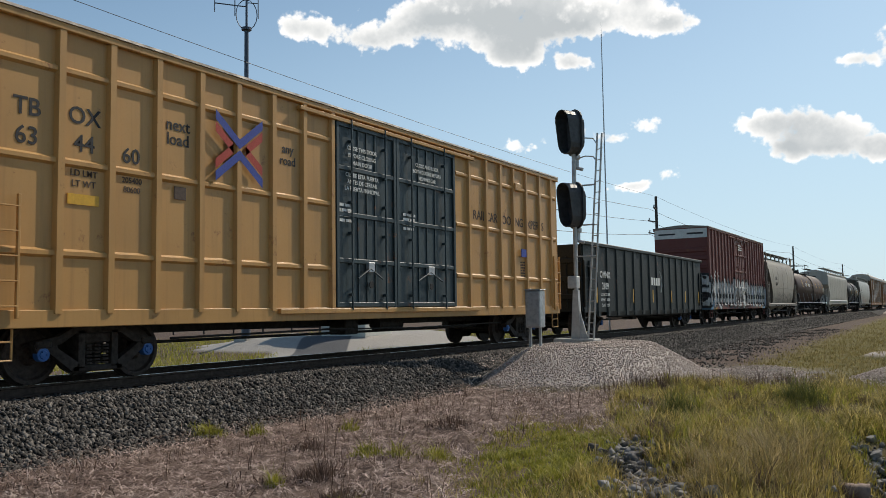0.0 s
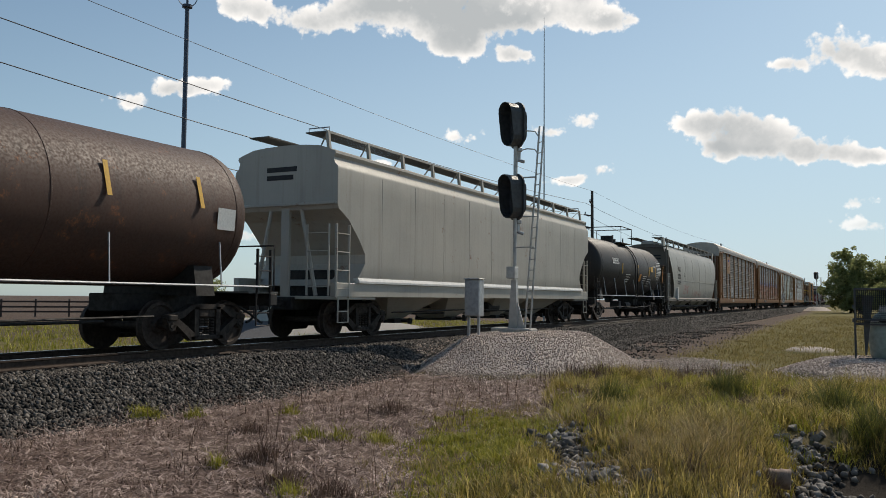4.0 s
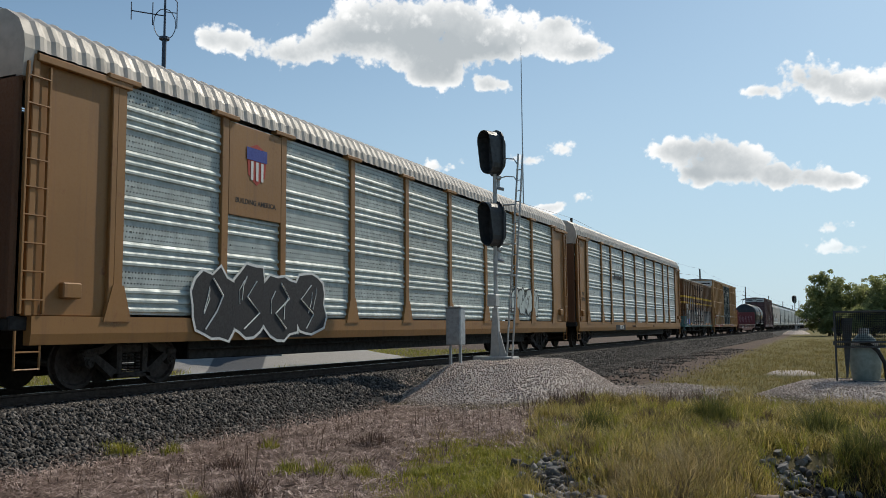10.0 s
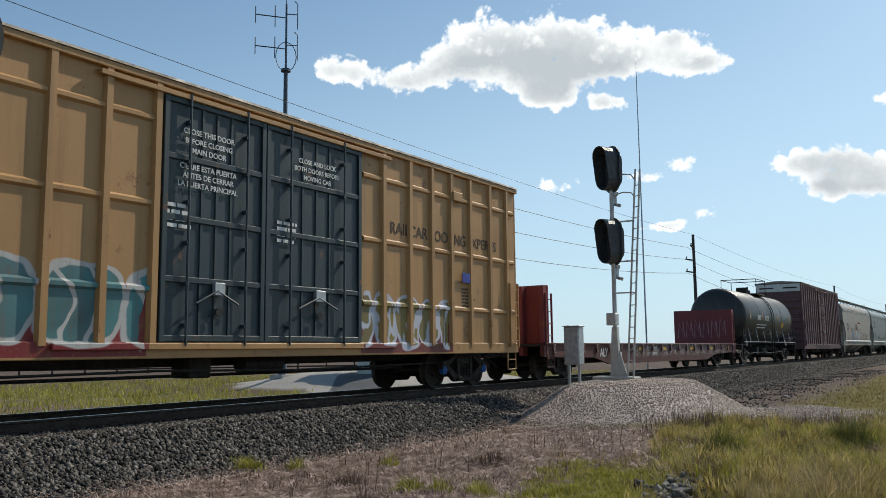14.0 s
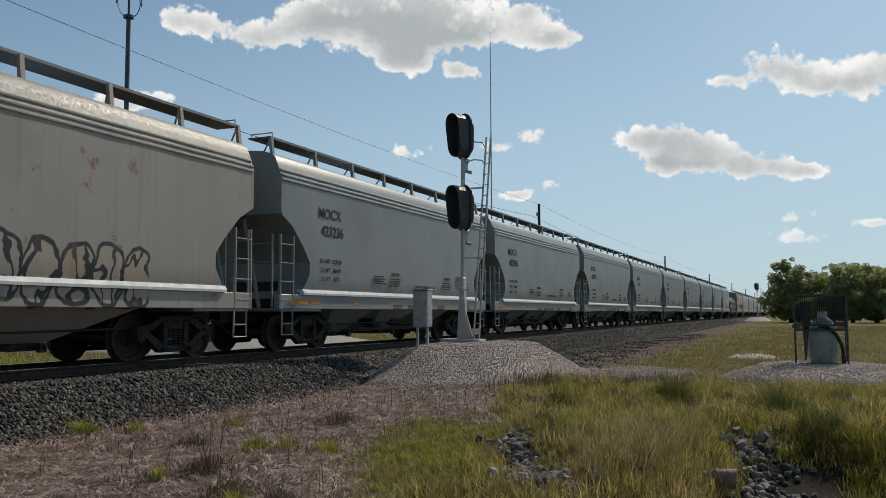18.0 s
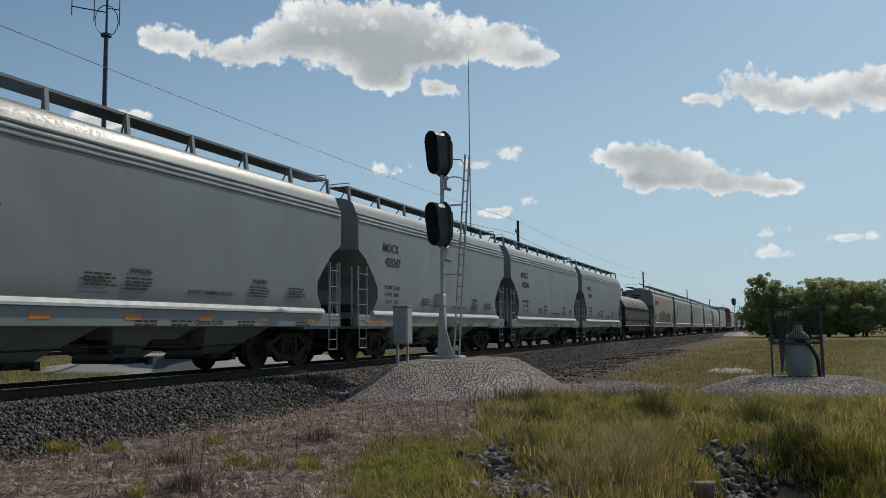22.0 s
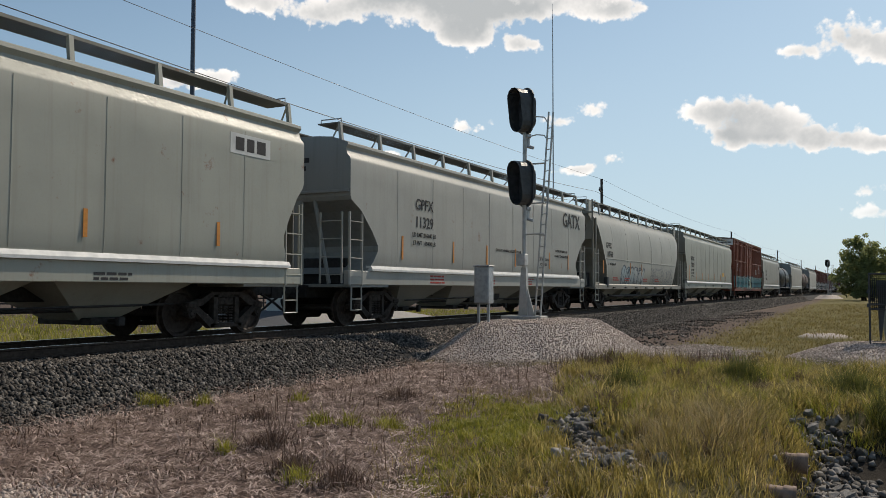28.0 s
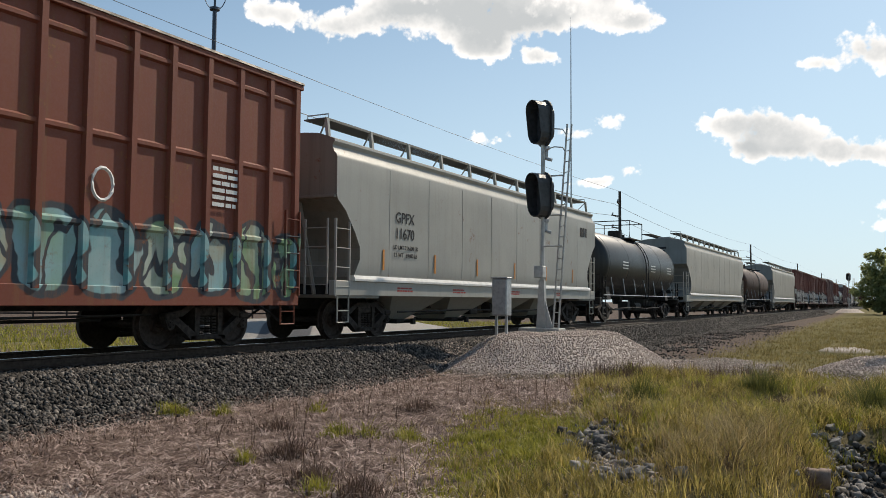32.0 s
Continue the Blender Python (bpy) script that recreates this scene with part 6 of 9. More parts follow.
def write(car, rows, mat, x=HALF):
    """Lettering on the near side: rows of (text, y, z, size)."""
    for row in rows:
        s, y, z, size = row[:4]
        m_ = row[4] if len(row) > 4 else mat
        part("lettering", letters(s, size, m_, size * 0.012), m_, car, at=pose(row[5] if len(row) > 5 else x, y, z))


def tape(car, ys, z, mat, w=0.1, h=0.45, x=HALF):
    me = Geo().box(0, 0.006, -w / 2, w / 2, -h / 2, h / 2).mesh("reflector", mat)
    for y in ys:
        part("reflector", me, mat, car, at=pose(x, y, z))


def boxcar(name, label, L, H, mat, posts, bands=(), doors=(), door_mat=None, end_band=True, inset=2.2, zb=0.90, blue=False, roof_mat=None, skirt=False, deep=0.09, wide=0.11):
    """posts: places of the side posts; doors: (y0, y1) of each door leaf."""
    c = thing(name, pose(TX, 0, 0), label, "boxcar", "freight train cars")
    skin = HALF - deep
    lo, hi = -L / 2, L / 2
    part("body", Geo().box(-skin, skin, lo + 0.05, hi - 0.05, 1.05, H - 0.10, 0.015), mat, c)
    part("side_sill", Geo().box(-skin - 0.04, skin + 0.05, lo + 0.02, hi - 0.02, zb, 1.12, 0.01), mat, c)
    if skirt:
        part("deep_sill", Geo().prism([(lo + 4.1, zb), (hi - 4.1, zb), (hi - 4.9, zb - 0.20), (lo + 4.9, zb - 0.20)], "x", skin - 0.02, skin + 0.04), mat, c)
    part("top_chord", Geo().box(-HALF, HALF, lo, hi, H - 0.16, H - 0.05, 0.012), mat, c)
    roof = Geo().prism([(-HALF - 0.02, H - 0.05), (HALF + 0.02, H - 0.05), (HALF, H), (0.25, H + 0.12), (-0.25, H + 0.12), (-HALF, H)], "y", lo, hi)
    for i in range(int(L / 1.2)):
        y = lo + 0.6 + 1.2 * i
        roof.prism([(-HALF, H), (HALF, H), (0.25, H + 0.15), (-0.25, H + 0.15)], "y", y - 0.03, y + 0.03)
    part("roof", roof, roof_mat or ROOFM, c, "galvanised ribbed roof")
    pm = Geo().prism([(-wide / 2 - 0.03, 0), (wide / 2 + 0.03, 0), (wide / 2, deep - 0.01), (-wide / 2, deep - 0.01)], "z", 1.06, H - 0.12)
    pm = Geo().add([(skin + p[1], p[0], p[2]) for p in pm.v], pm.f).mesh("post", mat)
    for y in posts:
        part("post", pm, mat, c, at=pose(0, y, 0))
    for z in bands:
        cuts = [lo + 0.15] + [e for d in ([(min(q[0] for q in doors) - 0.1, max(q[1] for q in doors) + 0.1)] if doors else []) for e in d] + [hi - 0.15]
        for a, b in zip(cuts[::2], cuts[1::2]):
            part("side_band", Geo().prism([(skin, z - 0.07), (skin + 0.05, z - 0.03), (skin + 0.05, z + 0.03), (skin, z + 0.07)], "y", a, b), mat, c)
    for y0, y1 in doors:
        door_leaf(c, y0, y1, H, skin, door_mat or mat)
    if doors:
        a, b = min(d[0] for d in doors), max(d[1] for d in doors)
        part("door_track", Geo().box(skin, HALF + 0.03, a - 1.8, b + 1.2, 1.00, 1.10, 0.008).box(skin, HALF + 0.03, a - 1.2, b + 1.0, H - 0.30, H - 0.22, 0.008), mat, c)
    e = part("end_wall", Geo().box(-skin, skin, lo - 0.02, lo + 0.05, 1.0, H - 0.05, 0.01), mat, c)
    for i in range(7):
        z = 1.25 + i * 0.46
        if z < H - 1.0:
            part("end_corrugation", Geo().prism([(lo - 0.02, z), (lo - 0.075, z + 0.06), (lo - 0.075, z + 0.22), (lo - 0.02, z + 0.28)], "x", -skin + 0.08, skin - 0.08), mat, e)
    if end_band:
        part("white_end_band", Geo().box(-skin + 0.02, skin - 0.02, lo - 0.028, lo - 0.021, H - 0.62, H - 0.10), WHITE, e, "white excess-height band")
        part("stencil_lines", Geo().box(-1.25, -0.3, lo - 0.032, lo - 0.028, H - 0.42, H - 0.33).box(0.35, 1.25, lo - 0.032, lo - 0.028, H - 0.42, H - 0.32), LETTER_K, e)
    part("far_end_wall", Geo().box(-skin, skin, hi - 0.05, hi + 0.02, 1.0, H - 0.05, 0.01), mat, c)
    for s in (lo + 0.32, hi - 0.32):
        ladder(c, HALF - 0.02, s, 1.0, 2.75, 5, mat)
        stirrup(c, s, mat, z1=1.0)
        ladder(c, 1.15 if s < 0 else -1.15, lo - 0.03 if s < 0 else hi + 0.08, 1.0, 2.6, 5, mat, normal="y", name="end_ladder")
    part("crossover_step", Geo().box(-0.9, 0.9, lo - 0.35, lo - 0.03, 1.02, 1.06).box(-0.9, 0.9, hi + 0.03, hi + 0.35, 1.02, 1.06), GRATE, c)
    running_gear(c, L, inset, blue)
    return c


def door_leaf(c, y0, y1, H, skin, mat):
    z0, z1 = 1.12, H - 0.28
    x = skin + 0.03
    d = part("door", Geo().box(skin, x, y0 + 0.02, y1 - 0.02, z0, z1, 0.008), mat, c, "sliding plug door leaf")
    w = y1 - y0
    rim = Geo()
    for y in (y0 + 0.06, y1 - 0.06):
        rim.box(x, x + 0.05, y - 0.05, y + 0.05, z0, z1, 0.008)
    for z in (z0 + 0.06, z1 - 0.06):
        rim.box(x, x + 0.045, y0 + 0.02, y1 - 0.02, z - 0.05, z + 0.05, 0.008)
    part("door_rim", rim, mat, d)
    for k in (1, 2, 3):
        z = z0 + (z1 - z0) * k / 4
        part("door_band", Geo().box(x, x + 0.04, y0 + 0.1, y1 - 0.1, z - 0.05, z + 0.05, 0.01), mat, d)
    for q in (0.22, 0.78):
        y = y0 + w * q
        bar = Geo().cyl((x + 0.085, y, z0 - 0.06), (x + 0.085, y, z1 + 0.08), 0.022, n=6)
        for k in range(6):
            z = z0 + (z1 - z0) * (k + 0.4) / 6
            bar.box(x, x + 0.10, y - 0.04, y + 0.04, z - 0.03, z + 0.03)
        part("lock_rod", bar, STEEL if mat is toe_tan else mat, d)
    for k in range(3):
        y = y0 + w * (0.36 + 0.14 * k)
        part("door_rib", Geo().box(x, x + 0.025, y - 0.025, y + 0.025, z0 + 0.1, z1 - 0.1), mat, d)
    part("lock_gear", Geo().box(x + 0.02, x + 0.11, y0 + w * 0.47, y0 + w * 0.57, 1.90, 2.12, 0.01), GALV, d, "grey door lock case")
    part("lock_lever", Geo().tube([(x + 0.1, y0 + w * 0.3, 1.75), (x + 0.1, y0 + w * 0.5, 1.98), (x + 0.1, y0 + w * 0.7, 1.76)], 0.02, 5), mat, d)
    part("lock_wheel", Geo().lathe([(0.0, 0.08), (0.02, 0.08)], (x + 0.08, y0 + w * 0.52, 1.62), "x", 12), STEEL, d)


def hopper_shape(style, tip, grooves):
    """Cross-section and end profile (height, set-back) of a covered hopper's shell."""
    if style == "round":
        sec = [(1.36, 1.05), (1.45, 1.30), (1.51, 1.7), (1.535, 2.0), (1.55, 2.6), (1.545, 3.0), (1.525, 3.4), (1.48, 3.8), (1.40, 4.12), (1.30, 4.34), (1.18, 4.48), (1.16, 4.58), (0.8, 4.68), (0.4, 4.72), (0, 4.73)]
        ends = [(1.05, 2.15), (1.3, 2.12), (2.0, 1.85), (2.6, 1.50), (3.3, 1.05), (3.9, 0.75), (4.4, 0.62), (4.8, 0.62)]
        return sec, ends
    low = [(1.42, 1.30), (1.50, 1.46), (1.53, 1.58), (1.54, 1.85), (1.545, 2.16), (1.55, 2.5), (1.55, 2.97), (1.55, 3.2), (1.55, 3.3), (1.55, 3.7)]
    if grooves:
        top = [(1.55, 3.95), (1.545, 4.08), (1.50, 4.22), (1.44, 4.40), (1.36, 4.58), (1.28, 4.66)]
    else:
        top = [(1.55, 4.14), (1.53, 4.22), (1.45, 4.30), (1.41, 4.44), (1.47, 4.52), (1.46, 4.58), (1.25, 4.66)]
    ends = [(1.30, 0.85), (1.50, 0.80 * tip), (1.60, 0.86 * tip), (1.85, tip), (2.16, tip), (2.5, 0.78 * tip), (2.97, 0.40 * tip), (3.2, 0.09), (3.3, 0.04), (4.9, 0.04)]
    return low + top + [(1.0, 4.74), (0.6, 4.78), (0, 4.80)], ends


def hopper(name, label, L, mat, style="flat", z_top=4.86, sill_mat=None, seams=10, bays=3, grooves=True, tape_mat=None, end_mat=None, tip=1.30):
    c = thing(name, pose(TX, 0, 0), label, "covered hopper", "freight train cars")
    sec, ends = hopper_shape(style, tip, grooves)
    dz = z_top - 4.86

    def cut(z):
        for (a, p), (b, q) in zip(ends, ends[1:]):
            if z <= b:
                return p + (q - p) * max(0.0, (z - a) / (b - a))
        return ends[-1][1]

    half = [(x, z + (dz if z > 2 else 0), z) for x, z in sec]
    prof = half + [(-x, z, zr) for x, z, zr in half[-2::-1]]
    rows, m = [], max(12, seams * 6)
    for i in range(m + 1):
        u = -1 + 2 * i / m
        row = []
        bulge = 0.006 * math.sin(math.pi * (i % 6) / 6.0)
        for x, z, zr in prof:
            row.append((x + math.copysign(bulge, x) if abs(x) > 0.5 else x, u * (L / 2 - cut(zr)), z))
        rows.append(row)
    part("body", Geo().sheet(rows), mat, c, smooth=True)
    # a given end_mat has the ends' shade put into its darker colour
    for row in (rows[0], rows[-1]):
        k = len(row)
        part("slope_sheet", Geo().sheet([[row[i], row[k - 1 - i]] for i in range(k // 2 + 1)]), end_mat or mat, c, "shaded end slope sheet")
    for i in range(1, 0 if grooves else seams):
        y = (L / 2 - 0.3) * (-1 + 2 * i / seams)
        pts = [(x + 0.004, y, z) for x, z, zr in half if z < 4.2 + dz and abs(y) < L / 2 - cut(zr) - 0.1]
        if len(pts) > 3:
            part("weld_seam", Geo().tube(pts, 0.004, 4), mat, c)
    if grooves:
        for z, x in ((4.04, 1.552), (4.15, 1.535), (4.27, 1.495)):
            part("shoulder_rib", Geo().box(x - 0.03, x + 0.026, -L / 2 + 0.06, L / 2 - 0.06, z + dz - 0.024, z + dz + 0.024, 0.009), mat, c)
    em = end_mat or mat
    if style == "flat":
        part("side_sill", Geo().box(1.38, 1.53, -L / 2 + 0.02, L / 2 - 0.02, 1.02, 1.36, 0.012), mat, c)
        # white ledge paint stands for sunlight on the edge; the sill keeps body paint
        part("sill_ledge", Geo().prism([(1.40, 1.36), (1.590, 1.36), (1.590, 1.41), (1.545, 1.49), (1.40, 1.49)], "y", -L / 2 + 0.75 * tip, L / 2 - 0.75 * tip), sill_mat or mat, c, "sloping ledge over the side sill, white ones painted as sunlit")
        part("far_side_sill", Geo().box(-1.54, -1.38, -L / 2 + 0.05, L / 2 - 0.05, 1.02, 1.48), mat, c)
    else:
        part("side_sill", Geo().prism([(1.38, 0.94), (1.53, 0.94), (1.53, 1.12), (1.46, 1.18), (1.38, 1.12)], "y", -L / 2 + 0.1, L / 2 - 0.1), em, c)
        part("side_crease", Geo().box(1.53, 1.568, -L / 2 + 1.75, L / 2 - 1.75, 2.34, 2.365, 0.008), mat, c)
        part("far_side_sill", Geo().box(-1.54, -1.38, -L / 2 + 0.35, L / 2 - 0.35, 0.9, 1.14), mat, c)
        part("air_pipe", Geo().tube([(1.2, -L / 2 + 3.2, 0.66), (1.28, -L / 2 + 3.8, 0.60), (1.28, L / 2 - 3.8, 0.60), (1.2, L / 2 - 3.2, 0.7)], 0.05, 8), STEEL, c, "dark discharge pipe under the sill")
        for i in range(7):
            y = -L / 2 + 3.0 + (L - 6.0) * i / 6
            part("sill_hook", Geo().box(1.53, 1.60, y - 0.14, y + 0.14, 0.98, 1.04, 0.01), STEEL, c)
    # roof walk on posts, hatches
    zt = z_top + (0.20 if style == "flat" else 0.22)
    zr = 4.66 + dz if style == "flat" else 4.56 + dz
    x0, x1 = (0.56, 1.16) if style == "flat" else (0.48, 1.10)
    for q in (1, -1):
        part("running_board", Geo().box(min(q * x0, q * x1), max(q * x0, q * x1), -L / 2 + 0.08, L / 2 - 0.08, zt, zt + 0.03), GRATE, c, "steel grating roof walk" if q > 0 else "")
    part("walk_edge", Geo().box(x1, x1 + 0.02, -L / 2 + 0.08, L / 2 - 0.08, zt - 0.015, zt + 0.04), em, c)
    br = Geo().prism([(x1 - 0.03, zt + 0.02), (x1 + 0.045, zt + 0.02), (x1 + 0.10, zr - 0.03), (x1 + 0.02, zr - 0.03)], "y", -0.045, 0.045).tube([(x1, 0, zt), (x0, 0.5, zr + 0.08)], 0.02, 4).mesh("walk_bracket", mat)
    n = int(L / 1.75)
    for i in range(n + 1):
        part("walk_bracket", br, mat, c, at=pose(0, -L / 2 + 0.14 + (L - 0.28) * i / n, 0))
    part("hatch", Geo().box(-0.42, 0.42, -L / 2 + 1.0, L / 2 - 1.0, 4.70 + dz, 4.92 + dz, 0.05), mat, c, "long roof trough hatch")
    lid = Geo().tube([(-0.5, 0, 4.94 + dz), (0.2, 0, 4.97 + dz), (0.78, 0, 4.76 + dz)], 0.03, 5).mesh("hatch_clamp", GALV)
    for i in range(5):
        part("hatch_clamp", lid, GALV, c, at=pose(0, -L / 2 + 1.6 + (L - 3.2) * i / 4, 0))
    # ends: ladders, braces, platform
    for s in (-1, 1):
        y = s * (L / 2 - 0.12)
        if style == "flat":
            e = part("centre_post", Geo().box(-0.12, 0.12, y - 0.05, y + 0.05, 1.0, 3.3, 0.01), em, c)
            part("slope_brace", Geo().cyl((-0.9, y, 1.05), (-0.45, y, 3.15), 0.05, n=6).cyl((0.9, y, 1.05), (0.45, y, 3.15), 0.05, n=6), em, e)
            part("end_rim", Geo().box(-1.52, 1.52, min(y, y + s * 0.14), max(y, y + s * 0.14), 3.22, 3.29, 0.01), em, e)
            if tip < 0.8:
                part("end_bulkhead", Geo().box(-1.36, 1.36, min(y, y - s * 0.04), max(y, y - s * 0.04), 1.04, 3.24, 0.01), em, e)
            ladder(c, 1.05, s * L / 2 + (0.0 if s < 0 else 0.08), 1.05, 2.75, 4, mat, 0.62, "end_ladder", "y")
            part("number_patch", Geo().box(-0.55, 0.35, min(s * (L / 2 - 0.036), s * (L / 2 - 0.032)), max(s * (L / 2 - 0.036), s * (L / 2 - 0.032)), 4.15 + dz, 4.27 + dz).box(-0.55, 0.25, min(s * (L / 2 - 0.036), s * (L / 2 - 0.032)), max(s * (L / 2 - 0.036), s * (L / 2 - 0.032)), 3.95 + dz, 4.07 + dz), LETTER_K, e)
        else:
            e = part("end_frame", Geo().box(1.37, 1.44, y - 0.035, y + 0.035, 1.0, zt, 0.01), em, c)
            part("end_frame", Geo().box(-1.44, -1.37, y - 0.035, y + 0.035, 1.0, zt, 0.01), em, e)
            inner = s * (L / 2 - 0.60)
            part("end_sheet", Geo().prism([(-1.3, 3.2), (1.3, 3.2), (1.3, 4.2 + dz), (0.9, 4.55 + dz), (-0.9, 4.55 + dz), (-1.3, 4.2 + dz)], "y", min(inner, inner + s * 0.03), max(inner, inner + s * 0.03)), em, e)
            part("top_crossbar", Geo().box(-1.4, 1.4, y - 0.05, y + 0.05, 4.46 + dz, 4.56 + dz, 0.01), em, e)
            part("middle_crossbar", Geo().box(-1.4, 1.4, y - 0.03, y + 0.03, 2.72, 2.78), em, e)
            part("corner_gusset", Geo().prism([(inner, 4.15 + dz), (y, 4.40 + dz), (y, zt - 0.02), (inner, zt - 0.02)], "x", 1.20, 1.23), mat, e)
            part("end_print", Geo().box(0.35, 0.95, min(inner + s * 0.03, inner + s * 0.035), max(inner + s * 0.03, inner + s * 0.035), 3.9 + dz, 4.0 + dz).box(0.35, 0.95, min(inner + s * 0.03, inner + s * 0.035), max(inner + s * 0.03, inner + s * 0.035), 3.72 + dz, 3.82 + dz), LETTER_K, e)
            part("ladder_post", Geo().box(1.36, 1.44, s * (L / 2 - 0.62) - 0.035, s * (L / 2 - 0.62) + 0.035, 1.0, 4.3 + dz, 0.01), em, e)
            for sx in (-1.1, 1.1):
                part("brace", Geo().cyl((sx, y, 1.1), (sx * 0.6, s * (L / 2 - 0.65), 3.3), 0.05, n=6), em, e)
            part("slope_brace", Geo().cyl((-0.5, y, 1.05), (-0.3, inner, 3.2), 0.05, n=6).cyl((0.5, y, 1.05), (0.3, inner, 3.2), 0.05, n=6), em, e)
        part("platform", Geo().box(-1.5, 1.5, min(y, s * (L / 2 - 1.9)), max(y, s * (L / 2 - 1.9)), 0.96, 1.04, 0.01), em, c, "end platform")
        part("bulkhead_pocket", Geo().box(-0.8, 0.8, s * (L / 2 - 1.3) - 0.3, s * (L / 2 - 1.3) + 0.3, 1.04, 1.7, 0.03), STEEL, c)
        ladder(c, 1.48, s * (L / 2 - 0.34), 1.0, 2.75, 4, mat, 0.54)
        stirrup(c, s * (L / 2 - 0.40), mat, 1.50, 1.02)
        part("roof_handrail", Geo().tube([(x1, y - s * 0.1, zt), (x1, y - s * 0.1, zt + 0.14), (x0, y - s * 0.1, zt + 0.14), (x0, y - s * 0.1, zt)], 0.016, 5), GALV, c)
    # discharge bays
    span = L - 5.6
    for k in range(bays):
        y = -span / 2 + span * (k + 0.5) / bays
        w = span / bays * 0.5
        z1 = 0.98
        v = [(sx * (1.34 if q else 0.42), y + sy * (w if q else 0.35), z1 + 0.15 if q else 0.36) for q in (1, 0) for sx, sy in ((-1, -1), (1, -1), (1, 1), (-1, 1))]
        g = Geo().add(v, [(0, 1, 5, 4), (1, 2, 6, 5), (2, 3, 7, 6), (3, 0, 4, 7), (4, 5, 6, 7), (3, 2, 1, 0)])
        h = part("discharge_bay", g, mat, c, "sloping grey hopper bay")
        part("outlet_gate", Geo().box(-0.62, 0.72, y - 0.38, y + 0.38, 0.30, 0.42, 0.015).cyl((-0.8, y, 0.36), (1.05, y, 0.36), 0.035, n=6).box(0.95, 1.05, y - 0.07, y + 0.07, 0.28, 0.44, 0.01), STEEL, h)
    running_gear(c, L, 1.95)
    if tape_mat:
        tape(c, [-L / 2 + 1.6 + (L - 3.2) * i / 5 for i in range(6)], 1.19 if style == "flat" else 1.25, tape_mat, 0.42 if style == "flat" else 0.08, 0.10 if style == "flat" else 0.4, 1.532)
        if style == "flat":
            tape(c, [-L / 2 + 0.85], 1.19, tape_mat, 0.8, 0.12, 1.532)
    return c


def tank_car(name, label, L, r, mat, zc):
    c = thing(name, pose(TX, 0, 0), label, "tank car", "freight train cars")
    a = L / 2 - 0.62
    head = [(-a + 0.55 * (1 - math.sqrt(max(0.0, 1 - (q / r) ** 2))), q) for q in [r * math.sin(math.pi / 2 * i / 7) for i in range(8)]]
    prof = [(max(-a, y), max(q, 0.02)) for y, q in head]
    prof += [(-y, q) for y, q in prof[::-1]]
    part("tank", Geo().lathe(prof, (0, 0, zc), "y", 44), mat, c, smooth=True)
    for k in range(5):
        y = -a + 0.7 + (2 * a - 1.4) * k / 4
        part("weld_band", Geo().lathe([(y - 0.02, r), (y - 0.012, r + 0.008), (y + 0.012, r + 0.008), (y + 0.02, r)], (0, 0, zc), "y", 44), mat, c, smooth=True)
    for s in (-1, 1):
        part("saddle", Geo().prism([(-1.25, 1.02), (1.25, 1.02), (1.15, 1.6), (-1.15, 1.6)], "y", min(s * (a - 1.6), s * (a - 1.1)), max(s * (a - 1.6), s * (a - 1.1))), STEEL, c)
        part("end_sill", Geo().box(-1.45, 1.45, min(s * L / 2, s * (L / 2 - 0.25)), max(s * L / 2, s * (L / 2 - 0.25)), 0.82, 1.08, 0.02), STEEL, c)
        part("stub_sill", Geo().box(-0.3, 0.3, min(s * L / 2, s * (L / 2 - 3.4)), max(s * L / 2, s * (L / 2 - 3.4)), 0.72, 1.06, 0.02), STEEL, c)
        part("end_platform", Geo().box(-1.45, 1.45, min(s * L / 2, s * (L / 2 - 0.95)), max(s * L / 2, s * (L / 2 - 0.95)), 1.08, 1.12), GRATE, c)
        part("end_handrail", Geo().tube([(1.42, s * (L / 2 - 0.1), 1.1), (1.42, s * (L / 2 - 0.1), 2.1), (-1.42, s * (L / 2 - 0.1), 2.1), (-1.42, s * (L / 2 - 0.1), 1.1)], 0.02, 5), STEEL, c)
        ladder(c, 1.44, s * (L / 2 - 0.5), 1.1, 2.0, 3, STEEL, 0.42)
        stirrup(c, s * (L / 2 - 0.5), STEEL, 1.46, 1.1)
    part("side_handrail", Geo().tube([(1.50, -L / 2 + 0.4, 1.22), (1.52, 0, 1.22), (1.50, L / 2 - 0.4, 1.22)], 0.022, 6), GALV, c, "long grey side handrail")
    for i in range(7):
        y = -a + 1.2 + (2 * a - 2.4) * i / 6
        part("handrail_bracket", Geo().tube([(1.50, y, 1.22), (1.34, y + 0.1, zc - 0.55)], 0.016, 5), GALV, c)
    # top platform and valves
    zt = zc + r
    part("top_platform", Geo().box(-1.0, 1.0, -1.15, 1.15, zt - 0.10, zt - 0.06), GRATE, c)
    rail = Geo()
    for x in (-1.0, 1.0):
        rail.tube([(x, -1.15, zt - 0.1), (x, -1.15, zt + 0.78), (x, 1.15, zt + 0.78), (x, 1.15, zt - 0.1)], 0.024, 6)
    rail.tube([(-1.0, -1.15, zt + 0.78), (1.0, -1.15, zt + 0.78)], 0.024, 6).tube([(-1.0, 1.15, zt + 0.78), (1.0, 1.15, zt + 0.78)], 0.024, 6)
    part("platform_rail", rail, STEEL, c)
